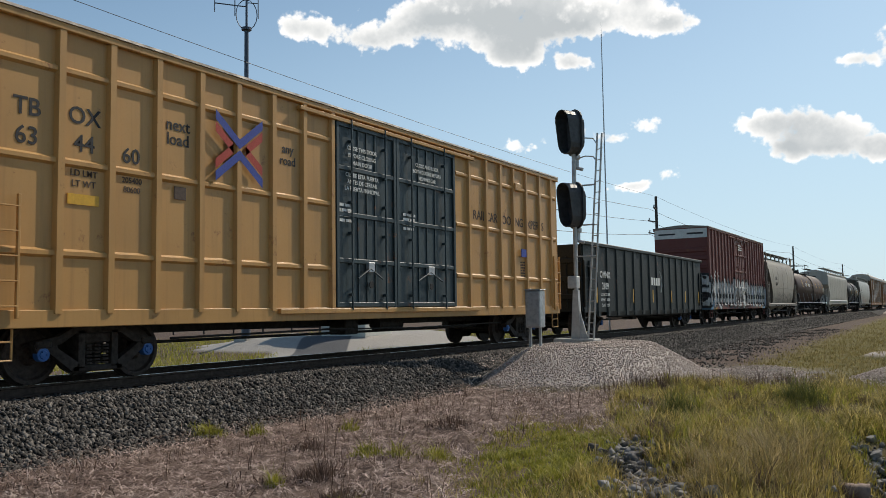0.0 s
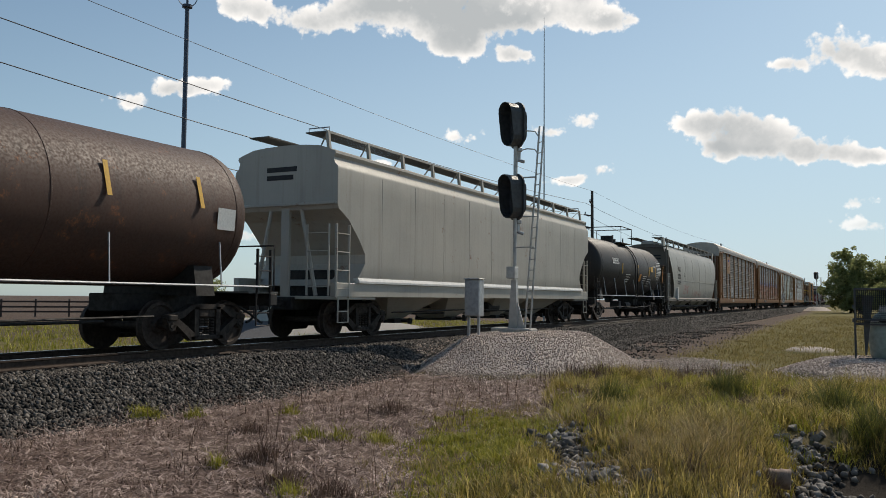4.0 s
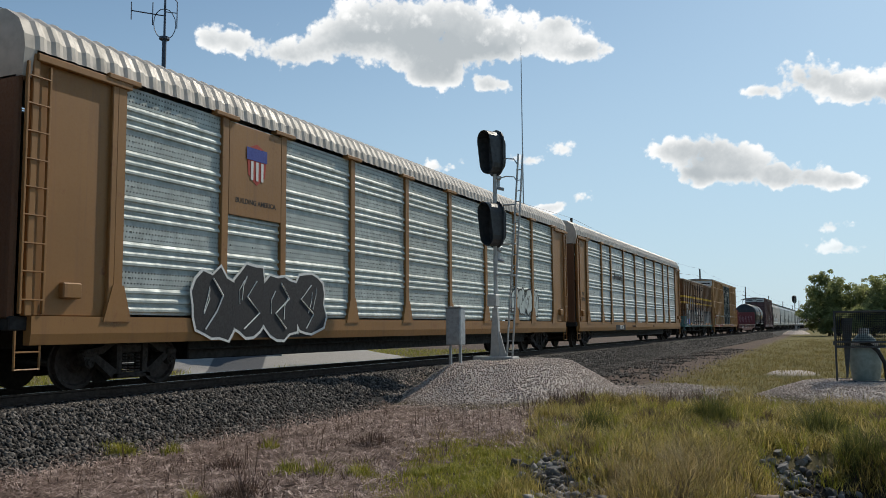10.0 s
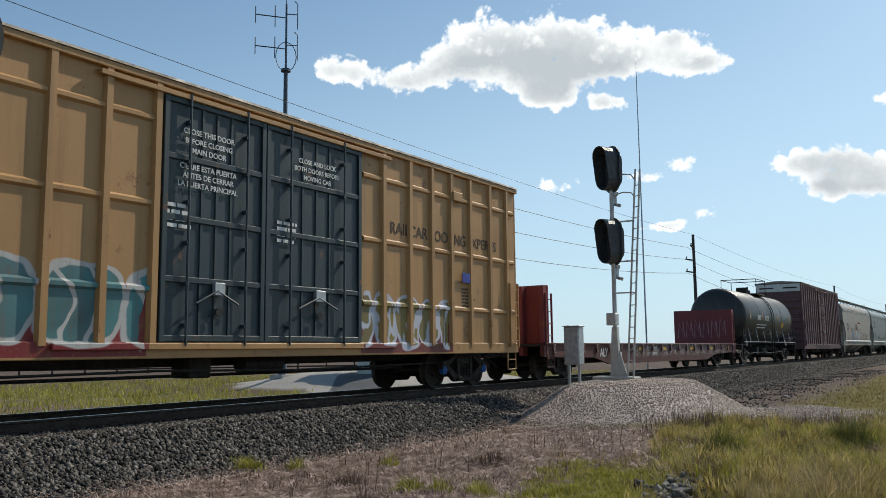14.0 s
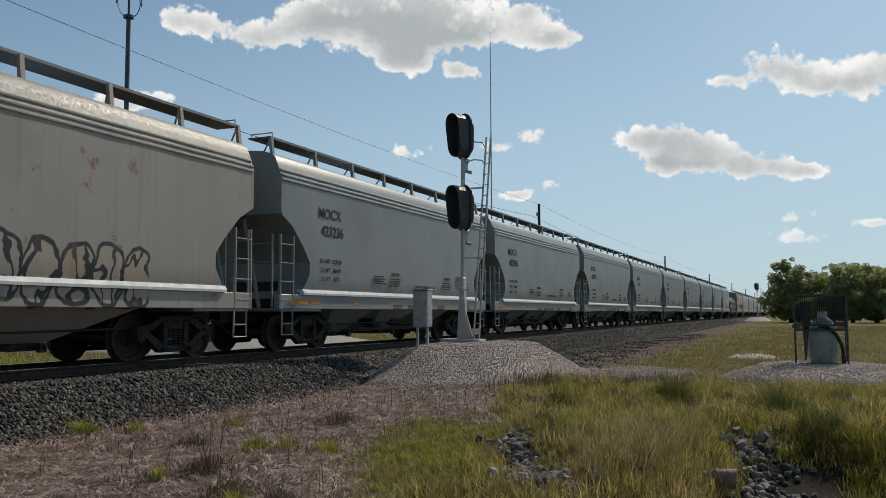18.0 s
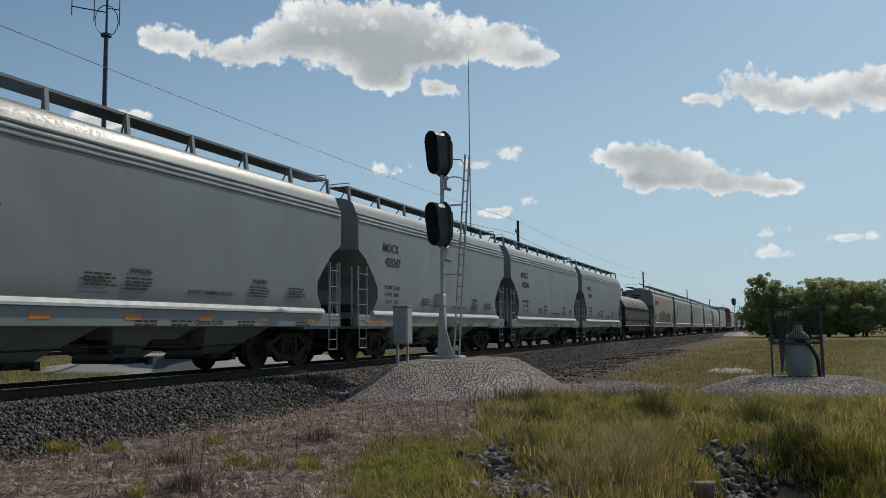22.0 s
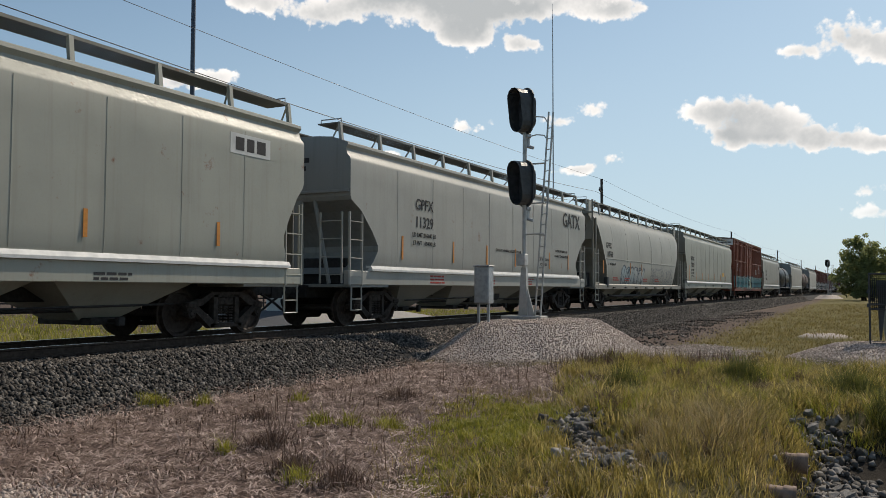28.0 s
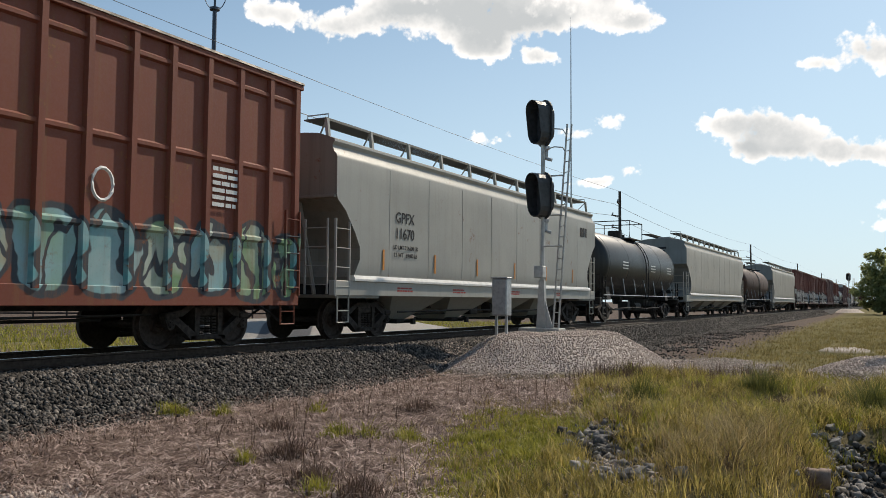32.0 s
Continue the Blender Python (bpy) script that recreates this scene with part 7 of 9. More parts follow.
    part("valve_cover", Geo().cyl((0, -0.35, zt - 0.1), (0, -0.35, zt + 0.34), 0.34, n=16).cyl((0, 0.55, zt - 0.1), (0, 0.55, zt + 0.22), 0.25, n=14).cyl((0.2, 0.1, zt - 0.05), (0.2, 0.1, zt + 0.42), 0.05, n=8), STEEL, c)
    lad = Geo()
    for q in (-0.24, 0.24):
        lad.tube([(1.52, q, 0.5)] + [((r + 0.09) * math.cos(t), q, zc + (r + 0.09) * math.sin(t)) for t in np.linspace(0.0, 1.25, 9)], 0.022, 5)
    for t in np.linspace(-0.05, 1.2, 8):
        x, z = (r + 0.09) * math.cos(t), zc + (r + 0.09) * math.sin(t)
        lad.cyl((x, -0.24, z), (x, 0.24, z), 0.014, n=5)
    for z in (0.6, 0.95, 1.3, 1.65):
        lad.cyl((1.53, -0.24, z), (1.53, 0.24, z), 0.014, n=5)
    part("side_ladder", lad, STEEL, c)
    part("belly_outlet", Geo().cyl((0, 0, zc - r - 0.35), (0, 0, zc - r + 0.1), 0.2, 0.3, 12).box(-0.25, 0.25, -0.3, 0.3, zc - r - 0.1, zc - r + 0.06, 0.02), STEEL, c)
    running_gear(c, L, 1.75, sill=False)
    return c


def on_tank(car, r, zc, rows, mat):
    """Lettering laid on the tank's flank: (text, y, up, size)."""
    for s, y, up, size in rows:
        t = math.asin(max(-0.95, min(0.95, up / r)))
        part("lettering", letters(s, size, mat, size * 0.012), mat, car, at=pose((r + 0.022) * math.cos(t), y, zc + (r + 0.022) * math.sin(t), 0, -math.degrees(t), 0))


def tank_patch(car, r, zc, y, up, w, h, mat, name="placard", t0=0.012):
    t = math.asin(max(-0.95, min(0.95, up / r)))
    part(name, Geo().box(0, 0.008, -w / 2, w / 2, -h / 2, h / 2), mat, car, at=pose((r + t0) * math.cos(t), y, zc + (r + t0) * math.sin(t), 0, -math.degrees(t), 0))


def autorack(name, label, L, mat, panel_mat, steel, roof_mat, end_mat=None, holes=False):
    """A closed bi-level car carrier: ribbed panels between posts."""
    c = thing(name, pose(TX, 0, 0), label, "autorack", "freight train cars")
    lo, hi = -L / 2, L / 2
    zf, zp0, zp1 = 1.22, 1.26, 5.24
    part("deck", Geo().box(-1.45, 1.45, lo, hi, 1.0, 1.22, 0.02), steel, c)
    part("side_sill", Geo().prism([(1.38, 0.78), (1.52, 0.78), (1.55, 0.95), (1.55, 1.22), (1.38, 1.22)], "y", lo + 0.3, hi - 0.3), mat, c)
    part("far_side", Geo().box(-1.55, -1.46, lo + 0.3, hi - 0.3, 0.8, 5.2), panel_mat, c)
    part("mid_deck", Geo().box(-1.4, 1.4, lo + 0.4, hi - 0.4, 3.1, 3.2), steel, c)
    n = 9
    ys = [-12.0, -9.3, -7.35, -4.42, -1.47, 1.47, 4.42, 7.35, 9.3, 12.0]
    ends_w = L / 2 - 12.0
    post = Geo().box(1.46, 1.56, -0.10, 0.10, 1.22, 5.32, 0.012).prism([(-0.30, 1.14), (0.30, 1.14), (0.12, 1.75), (-0.12, 1.75)], "x", 1.50, 1.575).box(1.46, 1.62, -0.36, 0.36, 5.24, 5.33, 0.012).mesh("post", mat)
    for y in ys:
        part("post", post, mat, c, at=pose(0, y, 0))
    prof, z = [], zp0
    ribs = (0, 0, 0, 1, 1) * 5
    step = (zp1 - zp0) / len(ribs)
    for flat in ribs:
        if flat:
            prof += [(1.485, z), (1.485, z + step)]
        else:
            prof += [(1.478, z), (1.478, z + step * 0.25), (1.518, z + step * 0.36), (1.518, z + step * 0.60), (1.478, z + step * 0.94)]
        z += step
    made = {}
    for i in range(n):
        w = round(ys[i + 1] - ys[i] - 0.2, 2)
        if w not in made:
            sheet = Geo().sheet([[(x, y, zz) for x, zz in prof] for y in (-w / 2, w / 2)])
            sheet.box(1.43, 1.462, -w / 2, w / 2, zp0, zp1)
            for zz in [zp0 + step * k for k in (4.0, 9.0, 14.0, 19.0)]:
                for q in range(5):
                    y = -w / 2 + w * (q + 0.5) / 5
                    sheet.box(1.485, 1.497, y - 0.012, y + 0.012, zz - 0.012, zz + 0.012)
            dots = Geo()
            for k in (3, 8, 13, 18, 23):
                for row in (0.4, 1.0, 1.6):
                    m = int(w / 0.075)
                    for q in range(m):
                        y, zz = -w / 2 + w * (q + 0.5 + (0.25 if row > 0.5 else 0.0)) / m, zp0 + step * (k + row)
                        dots.box(1.4852, 1.4868, y - 0.013, y + 0.013, zz - 0.013, zz + 0.013)
            made[w] = sheet.mesh("side_panel", panel_mat), dots.mesh("perforation", STEEL)
        p = part("side_panel", made[w][0], panel_mat, c, "ribbed galvanised side panel", at=pose(0, (ys[i] + ys[i + 1]) / 2, 0))
        if holes:
            tagged(part("perforation", made[w][1], STEEL, p), kind="stuff")
    # rounded roof with cross corrugation
    arc = [(1.56, 5.30), (1.53, 5.52), (1.40, 5.78), (1.10, 5.97), (0.5, 6.07), (0.0, 6.10), (-0.5, 6.07), (-1.10, 5.97), (-1.40, 5.78), (-1.53, 5.52), (-1.56, 5.30)]
    rows, m = [], int(L / 0.15)
    for i in range(m * 2 + 1):
        y = lo + 0.18 + (L - 0.36) * i / (m * 2)
        k = 0.030 if i % 4 in (1, 2) else 0.0
        rows.append([(x * (1 + k * 0.5), y, z + k * (0.7 if z > 5.3 else 0)) for x, z in arc])
    part("roof", Geo().sheet(rows), roof_mat, c, "rounded corrugated roof")
    for s in (-1, 1):
        y0, y1 = (lo, lo + 0.22) if s < 0 else (hi - 0.22, hi)
        cap = Geo().prism([(x, z) for x, z in arc] + [(-1.52, 4.86), (1.52, 4.86)], "y", y0, y1)
        part("roof_end_cap", cap, roof_mat, c, "pale rounded end cap")
    for s in (-1, 1):
        e = s * L / 2
        y0, y1 = (lo + 0.22, lo + ends_w - 0.12) if s < 0 else (hi - ends_w + 0.12, hi - 0.22)
        d = part("end_side_wall", Geo().box(1.40, 1.49, y0, y1, 1.22, 5.31, 0.02), mat, c)
        part("recess_post", Geo().box(1.44, 1.56, y0 - 0.05, y0 + 0.07, 1.22, 5.25, 0.012).box(1.44, 1.56, y1 - 0.09, y1 + 0.03, 1.22, 5.25, 0.012), mat, d)
        part("end_header", Geo().box(1.42, 1.60, y0, y1 + 0.3, 5.14, 5.26, 0.012), mat, d)
        part("end_door", Geo().box(-1.42, 1.42, min(e, e - s * 0.12), max(e, e - s * 0.12), 1.15, 4.92, 0.03), end_mat or mat, c, "dark brown radial end door")
        for x in (-0.72, 0.0, 0.72):
            part("door_fold", Geo().box(x - 0.02, x + 0.02, min(e, e + s * 0.03), max(e, e + s * 0.03), 1.2, 4.9), end_mat or mat, c)
        yl = e - s * 0.28
        ladder(c, 1.52, yl, 1.25, 5.1, 9, mat, 0.40)
        stirrup(c, yl, mat, 1.50, 1.0)
        part("brake_wheel_box", Geo().box(1.45, 1.60, e - s * 1.0 - 0.18, e - s * 1.0 + 0.18, 1.5, 1.75, 0.02), mat, c)
    part("underframe", Geo().box(-1.0, 1.0, lo + 4.3, hi - 4.3, 0.42, 0.98, 0.02), STEEL, c, "dark underframe box")
    running_gear(c, L, 2.75)
    return c


def gondola(name, label, L, mat, inner):
    c = thing(name, pose(TX, 0, 0), label, "gondola", "freight train cars")
    H, lo, hi = 3.33, -L / 2, L / 2
    for s in (-1, 1):
        part("side_wall", Geo().box(min(s * 1.44, s * 1.50), max(s * 1.44, s * 1.50), lo + 0.1, hi - 0.1, 0.86, H, 0.01), mat, c)
        part("top_chord", Geo().box(min(s * 1.40, s * 1.58), max(s * 1.40, s * 1.58), lo, hi, H - 0.02, H + 0.12, 0.025), mat, c)
        part("end_wall", Geo().box(-1.46, 1.46, min(s * hi, s * (hi - 0.08)), max(s * hi, s * (hi - 0.08)), 0.9, H, 0.01), mat, c)
        for k in range(3):
            z = 1.35 + 0.65 * k
            part("end_rib", Geo().box(-1.42, 1.42, min(s * hi, s * (hi + 0.09)), max(s * hi, s * (hi + 0.09)), z, z + 0.18, 0.02), mat, c)
    part("floor", Geo().box(-1.45, 1.45, lo + 0.1, hi - 0.1, 0.98, 1.06), inner, c)
    part("side_sill", Geo().prism([(1.40, 0.90), (1.54, 0.90), (1.50, 0.70), (1.40, 0.66)], "y", lo + 2.6, hi - 2.6), mat, c)
    post = Geo().prism([(1.50, -0.17), (1.55, -0.13), (1.55, 0.13), (1.50, 0.17)], "z", 0.72, H).mesh("post", mat)
    n = 14
    for i in range(n):
        part("post", post, mat, c, at=pose(0, lo + 1.55 + (L - 3.1) * i / (n - 1), 0))
    for s in (-1, 1):
        ladder(c, 1.50, s * (hi - 0.35), 1.05, 2.75, 4, mat, 0.5)
        ladder(c, 1.1, lo - 0.02 if s < 0 else hi + 0.1, 1.05, 2.9, 4, mat, 0.42, "end_ladder", "y")
        stirrup(c, s * (hi - 0.35), mat, 1.50, 1.0)
    running_gear(c, L, 1.9, True)
    return c


def bulkhead_flat(name, label, L, mat, end_mat):
    c = thing(name, pose(TX, 0, 0), label, "flatcar", "freight train cars")
    lo, hi = -L / 2, L / 2
    part("deck", Geo().box(-1.40, 1.40, lo, hi, 1.02, 1.10, 0.01), TIE, c, "worn wooden deck")
    part("side_sill", Geo().prism([(lo, 1.12), (hi, 1.12), (hi, 0.72), (hi - 3.6, 0.66), (hi - 5.0, 0.42), (lo + 5.0, 0.42), (lo + 3.6, 0.66), (lo, 0.72)], "x", 1.40, 1.50), mat, c)
    part("far_side_sill", Geo().prism([(lo, 1.12), (hi, 1.12), (hi, 0.72), (lo, 0.72)], "x", -1.50, -1.40), mat, c)
    part("sill_flange", Geo().box(1.40, 1.56, lo, hi, 1.08, 1.13, 0.008), mat, c)
    pocket = Geo().box(1.50, 1.565, -0.07, 0.07, 0.82, 1.09, 0.01).mesh("stake_pocket", mat)
    for i in range(20):
        part("stake_pocket", pocket, mat, c, at=pose(0, lo + 0.6 + (L - 1.2) * i / 19, 0))
    for s in (-1, 1):
        y = s * (hi - 0.35)
        b = part("bulkhead", Geo().box(-1.48, 1.48, y - 0.05, y + 0.05, 1.1, 2.85, 0.02), end_mat, c, "tall rusty red bulkhead")
        for x in (-1.4, -0.7, 0, 0.7, 1.4):
            part("bulkhead_post", Geo().box(x - 0.07, x + 0.07, min(y, y + s * 0.30), max(y, y + s * 0.30), 0.75, 2.82, 0.01), end_mat, b)
        ladder(c, 1.46, y, 0.8, 2.6, 5, end_mat, 0.4)
        stirrup(c, s * (hi - 0.4), mat, 1.50, 1.0)
    part("underframe", Geo().box(-0.8, 0.8, lo + 4.0, hi - 4.0, 0.46, 1.0, 0.02), STEEL, c, "dark underframe")
    for k in range(6):
        y = hi - 0.35 - 0.062
        x = -1.15 + 0.42 * k
        part("sprayed_stroke", Geo().tube([(x - 0.12, y, 1.45), (x - 0.05, y, 2.2 + 0.1 * (k % 3)), (x + 0.1, y, 1.75), (x + 0.16, y, 2.3), (x + 0.2, y, 1.5 + 0.08 * (k % 2))], 0.024, 4), spray_pink, c, "pale pink sprayed stroke")
    running_gear(c, L, 2.0)
    return c


spray_pink = plain("pale_pink_spray", (0.46, 0.24, 0.27), 0.7, 0.0, 0.3, 9.0, 0.05)


def bubble(car, y, z, w, h, fill, rim, seed, x=1.536):
    """One fat sprayed letter: a rounded rim, a fill on it and two inner strokes."""
    rnd = random.Random(seed)
    wob = [1 + rnd.uniform(-0.16, 0.16) for _ in range(18)]

    def ring(k):
        pts = []
        for i in range(18):
            a = 6.28319 * i / 18
            c, q = math.cos(a), math.sin(a)
            f = (abs(c) ** 3 + abs(q) ** 3) ** (-1 / 3) * wob[i]
            pts.append((y + (w / 2 + k) * c * f, z + (h / 2 + k) * q * f))
        return pts

    b = part("sprayed_letter", Geo().prism(ring(0.0), "x", x, x + 0.003), rim, car)
    part("letter_fill", Geo().prism(ring(-0.055), "x", x + 0.003, x + 0.005), fill, b)
    for _ in range(2):
        ya, za = y + rnd.uniform(-0.22, 0.22) * w, z + rnd.uniform(-0.2, 0.05) * h
        part("inner_stroke", Geo().tube([(x + 0.004, ya - 0.05, za), (x + 0.004, ya + rnd.uniform(-0.1, 0.1), za + 0.2 * h), (x + 0.004, ya + 0.1, za + 0.34 * h)], 0.014, 4), rim, b)


def sprayed(car, text, y, z, high, pitch, fill, rim, x, seed):
    """A row of fat sprayed letters, each a dark outline under its fill, leaning this way and that."""
    rnd = random.Random(seed)
    for k, ch in enumerate(text):
        m = pose(x, y + pitch * k, z + rnd.uniform(-0.05, 0.05) * high, rnd.uniform(-9, 9), 0, 0) @ Matrix.Diagonal((1, rnd.uniform(0.82, 1.05), rnd.uniform(0.92, 1.12), 1))
        b = part("sprayed_letter", letters(ch, high, rim, 0.085 * high), rim, car, at=m)
        part("letter_fill", letters(ch, high, fill, 0.030 * high), fill, b, at=pose(0.004, 0, 0))
        part("inner_stroke", letters(ch, high, rim, -0.028 * high), rim, b, at=pose(0.008, 0, 0))


def coil_car(name, label, L, mat, hood):
    c = thing(name, pose(TX, 0, 0), label, "coil car", "freight train cars")
    lo, hi = -L / 2, L / 2
    a, b = lo + 0.75, hi - 0.75
    arc = [(1.48 * math.cos(t), 2.42 + 1.28 * math.sin(t)) for t in np.linspace(0, math.pi, 15)]
    part("hood", Geo().prism([(1.50, 1.62)] + arc + [(-1.50, 1.62)], "y", a, b), hood, c, "rounded rusty steel hood", smooth=True)
    part("hood_ledge", Geo().box(1.47, 1.55, a, b, 2.52, 2.60, 0.01).box(-1.55, -1.47, a, b, 2.52, 2.60, 0.01), hood, c)
    for i in range(16):
        y = a + (b - a) * (i + 0.5) / 16
        part("ledge_bracket", Geo().tube([(1.54, y, 2.55), (1.53, y - 0.12, 2.30)], 0.014, 4), hood, c)
    rib = Geo().prism(arc + [(x * 1.012, 2.42 + (z - 2.42) * 1.014) for x, z in arc[::-1]], "y", -0.05, 0.05).mesh("hood_rib", hood)
    for i in range(4):
        part("hood_rib", rib, hood, c, at=pose(0, a + (b - a) * (i + 1) / 5, 0))
    part("trough", Geo().box(-1.46, 1.46, a - 0.2, b + 0.2, 1.05, 1.62, 0.02), mat, c)
    part("walkway", Geo().box(1.35, 1.56, lo + 0.3, hi - 0.3, 1.10, 1.16, 0.01), GALV, c, "pale walkway edge")
    part("side_sill", Geo().prism([(lo + 2.2, 1.05), (hi - 2.2, 1.05), (hi - 3.0, 0.66), (lo + 3.0, 0.66)], "x", 1.30, 1.40), mat, c)
    for s in (-0.32, 0.32):
        y = s * L
        part("lifting_frame", Geo().tube([(-0.6, y, 3.6), (-0.2, y, 4.2), (0.25, y, 4.2), (0.75, y + 0.5, 3.35), (0.75, y - 0.5, 3.35), (0.25, y, 4.2)], 0.045, 5), STEEL, c, "black lifting frame")
    part("lifting_bail", Geo().tube([(0.25, -0.9, 3.62), (0.25, -0.95, 4.05), (0.25, -0.6, 4.3), (0.25, -0.2, 4.3), (0.25, 0.1, 4.05), (0.25, 0.1, 3.62)], 0.05, 6).tube([(-0.25, -0.9, 3.62), (-0.25, -0.95, 4.05), (-0.25, -0.6, 4.3), (-0.25, -0.2, 4.3), (-0.25, 0.1, 4.05), (-0.25, 0.1, 3.62)], 0.05, 6), STEEL, c)
    for s in (-1, 1):
        part("end_platform", Geo().box(-1.45, 1.45, min(s * hi, s * (hi - 0.8)), max(s * hi, s * (hi - 0.8)), 1.0, 1.08), mat, c)
        ladder(c, 1.46, s * (hi - 0.5), 0.5, 1.9, 4, mat, 0.42)
        part("end_handrail", Geo().tube([(1.4, s * (hi - 0.15), 1.05), (1.4, s * (hi - 0.15), 2.0), (-1.4, s * (hi - 0.15), 2.0), (-1.4, s * (hi - 0.15), 1.05)], 0.02, 5), mat, c)
    running_gear(c, L, 1.9)
    return c

# ---- the freight train ----
SPEED = 20.99
CARS = []  # (car, place of its middle along the track at the start)


def joined(car, a, b):
    CARS.append((car, (a + b) / 2))
    return car


def again(car, a, b, label=""):
    """A like car farther back in the train."""
    c = copy_thing(car, pose(TX, 0, 0))
    for o in c.children_recursive:
        if o.name.startswith("wheelset"):
            WHEELSETS.append((o, o.location.y, c))
    if label:
        c["label"] = label
    CARS.append((c, (a + b) / 2))
    return c


YELLOW = (0.49, 0.265, 0.085)
yellow = paint("weathered_yellow_car_paint", YELLOW, 0.42, 0.30, 0.12, (0.20, 0.10, 0.035))
yellow_tag = paint("tagged_yellow_car_paint", (0.43, 0.238, 0.092), 0.45, 0.38, 0.15, (0.18, 0.09, 0.04),
                   stripes=[(-9.6, -2.35, 0.9, 2.02, (0.20, 0.018, 0.020)), (2.95, 6.5, 0.9, 1.75, (0.17, 0.035, 0.03))],
                   tags=[(-9.5, -2.4, 1.0, 2.3, [(0.46, 0.45, 0.43), (0.045, 0.045, 0.05), (0.07, 0.24, 0.25), (0.09, 0.09, 0.10), (0.06, 0.21, 0.22), (0.04, 0.045, 0.05)], 1.4),
                         (3.05, 6.4, 0.98, 2.15, [(0.50, 0.51, 0.58), (0.22, 0.17, 0.05), (0.33, 0.26, 0.06), (0.16, 0.12, 0.05), (0.24, 0.20, 0.06)], 0.85)])
teal = paint("dark_teal_door_paint", (0.026, 0.045, 0.052), 0.45, 0.35, 0.08)
black_gon = paint("black_green_gondola_paint", (0.003, 0.007, 0.0072), 0.55, 0.10, 0.01, (0.012, 0.012, 0.011))
SPRAY = [(0.03, 0.03, 0.03), (0.34, 0.34, 0.34), (0.58, 0.57, 0.55), (0.66, 0.65, 0.62), (0.48, 0.47, 0.46)]
oxide = paint("faded_oxide_red_paint", (0.150, 0.042, 0.034), 0.6, 0.42, 0.12, (0.12, 0.055, 0.04), stripes=[(-8.2, -6.9, 0.8, 1.95, (0.13, 0.27, 0.38)), (-7.4, -6.5, 0.8, 1.2, (0.46, 0.23, 0.04)), (6.9, 8.2, 0.8, 2.0, (0.13, 0.27, 0.38)), (5.6, 6.9, 0.8, 1.5, (0.34, 0.17, 0.05))],
              tags=[(-8.5, 2.6, 0.85, 2.75, SPRAY, 1.25), (2.6, 8.4, 0.85, 2.35, [(0.04, 0.05, 0.05), (0.62, 0.60, 0.50), (0.45, 0.44, 0.42), (0.30, 0.42, 0.55), (0.50, 0.40, 0.18)], 1.1)])
oxide_green = paint("red_boxcar_paint", (0.205, 0.054, 0.030), 0.6, 0.55, 0.36, (0.20, 0.085, 0.035),
                    tags=[(-8.4, 9.9, 0.9, 2.35, [(0.04, 0.05, 0.06), (0.40, 0.48, 0.46), (0.12, 0.34, 0.36), (0.55, 0.55, 0.53), (0.17, 0.30, 0.14), (0.25, 0.42, 0.44), (0.46, 0.30, 0.10)], 1.15)])
mauve = paint("purple_brown_boxcar_paint", (0.115, 0.058, 0.06), 0.65, 0.55, 0.25, (0.17, 0.12, 0.11),
              tags=[(-8, -3, 1.2, 2.3, [(0.10, 0.06, 0.06), (0.30, 0.24, 0.24), (0.2, 0.13, 0.14), (0.36, 0.33, 0.33)], 0.9)])
toe_tan = paint("tagged_brown_boxcar_paint", (0.165, 0.084, 0.036), 0.6, 0.5, 0.25, (0.07, 0.036, 0.02),
                stripes=[(-8, 8, 3.24, 3.40, (0.60, 0.37, 0.03)), (-8, 8, 2.80, 2.93, (0.48, 0.29, 0.03)), (-8, -6.9, 0.7, 1.75, (0.10, 0.25, 0.27)), (-6.9, -5.6, 0.7, 1.95, (0.09, 0.22, 0.25)), (-8, 8, 0.6, 1.02, (0.07, 0.19, 0.20))],
                tags=[(2.1, 6.9, 0.88, 2.75, [(0.025, 0.025, 0.025), (0.46, 0.45, 0.42), (0.38, 0.37, 0.34), (0.09, 0.08, 0.07), (0.50, 0.49, 0.46), (0.20, 0.19, 0.18)], 1.35),
                      (-5.7, -2.6, 2.2, 3.3, [(0.04, 0.04, 0.04), (0.42, 0.40, 0.36), (0.30, 0.29, 0.27), (0.45, 0.43, 0.40)], 1.0),
                      (-6.8, 2.0, 0.92, 2.55, [(0.02, 0.02, 0.022), (0.07, 0.17, 0.21), (0.34, 0.33, 0.31), (0.06, 0.04, 0.03), (0.28, 0.27, 0.25), (0.10, 0.06, 0.035), (0.42, 0.41, 0.38), (0.05, 0.10, 0.22)], 0.95)])
beige = paint("cream_hopper_paint", (0.42, 0.395, 0.345), 0.5, 0.30, 0.05, (0.22, 0.19, 0.15))
beige_tag = paint("dirty_cream_hopper_paint", (0.335, 0.295, 0.240), 0.55, 0.48, 0.12, (0.16, 0.12, 0.085),
                  tags=[(-3.4, 5.4, 1.25, 2.05, [(0.05, 0.045, 0.04), None], 0.5), (-5.5, 5.9, 1.2, 1.9, [(0.12, 0.11, 0.10), None], 0.7)])
tilx_paint = paint("pale_grey_cream_hopper_paint", (0.385, 0.37, 0.33), 0.45, 0.28, 0.04, (0.22, 0.20, 0.17),
                   tags=[(-4.9, -3.1, 1.45, 2.05, [(0.42, 0.03, 0.025), None], 0.42), (-1.2, 2.4, 1.3, 1.7, [(0.36, 0.12, 0.09), None], 0.35),
                         (3.4, 7.4, 1.2, 1.75, [(0.08, 0.08, 0.08), None], 0.45)])
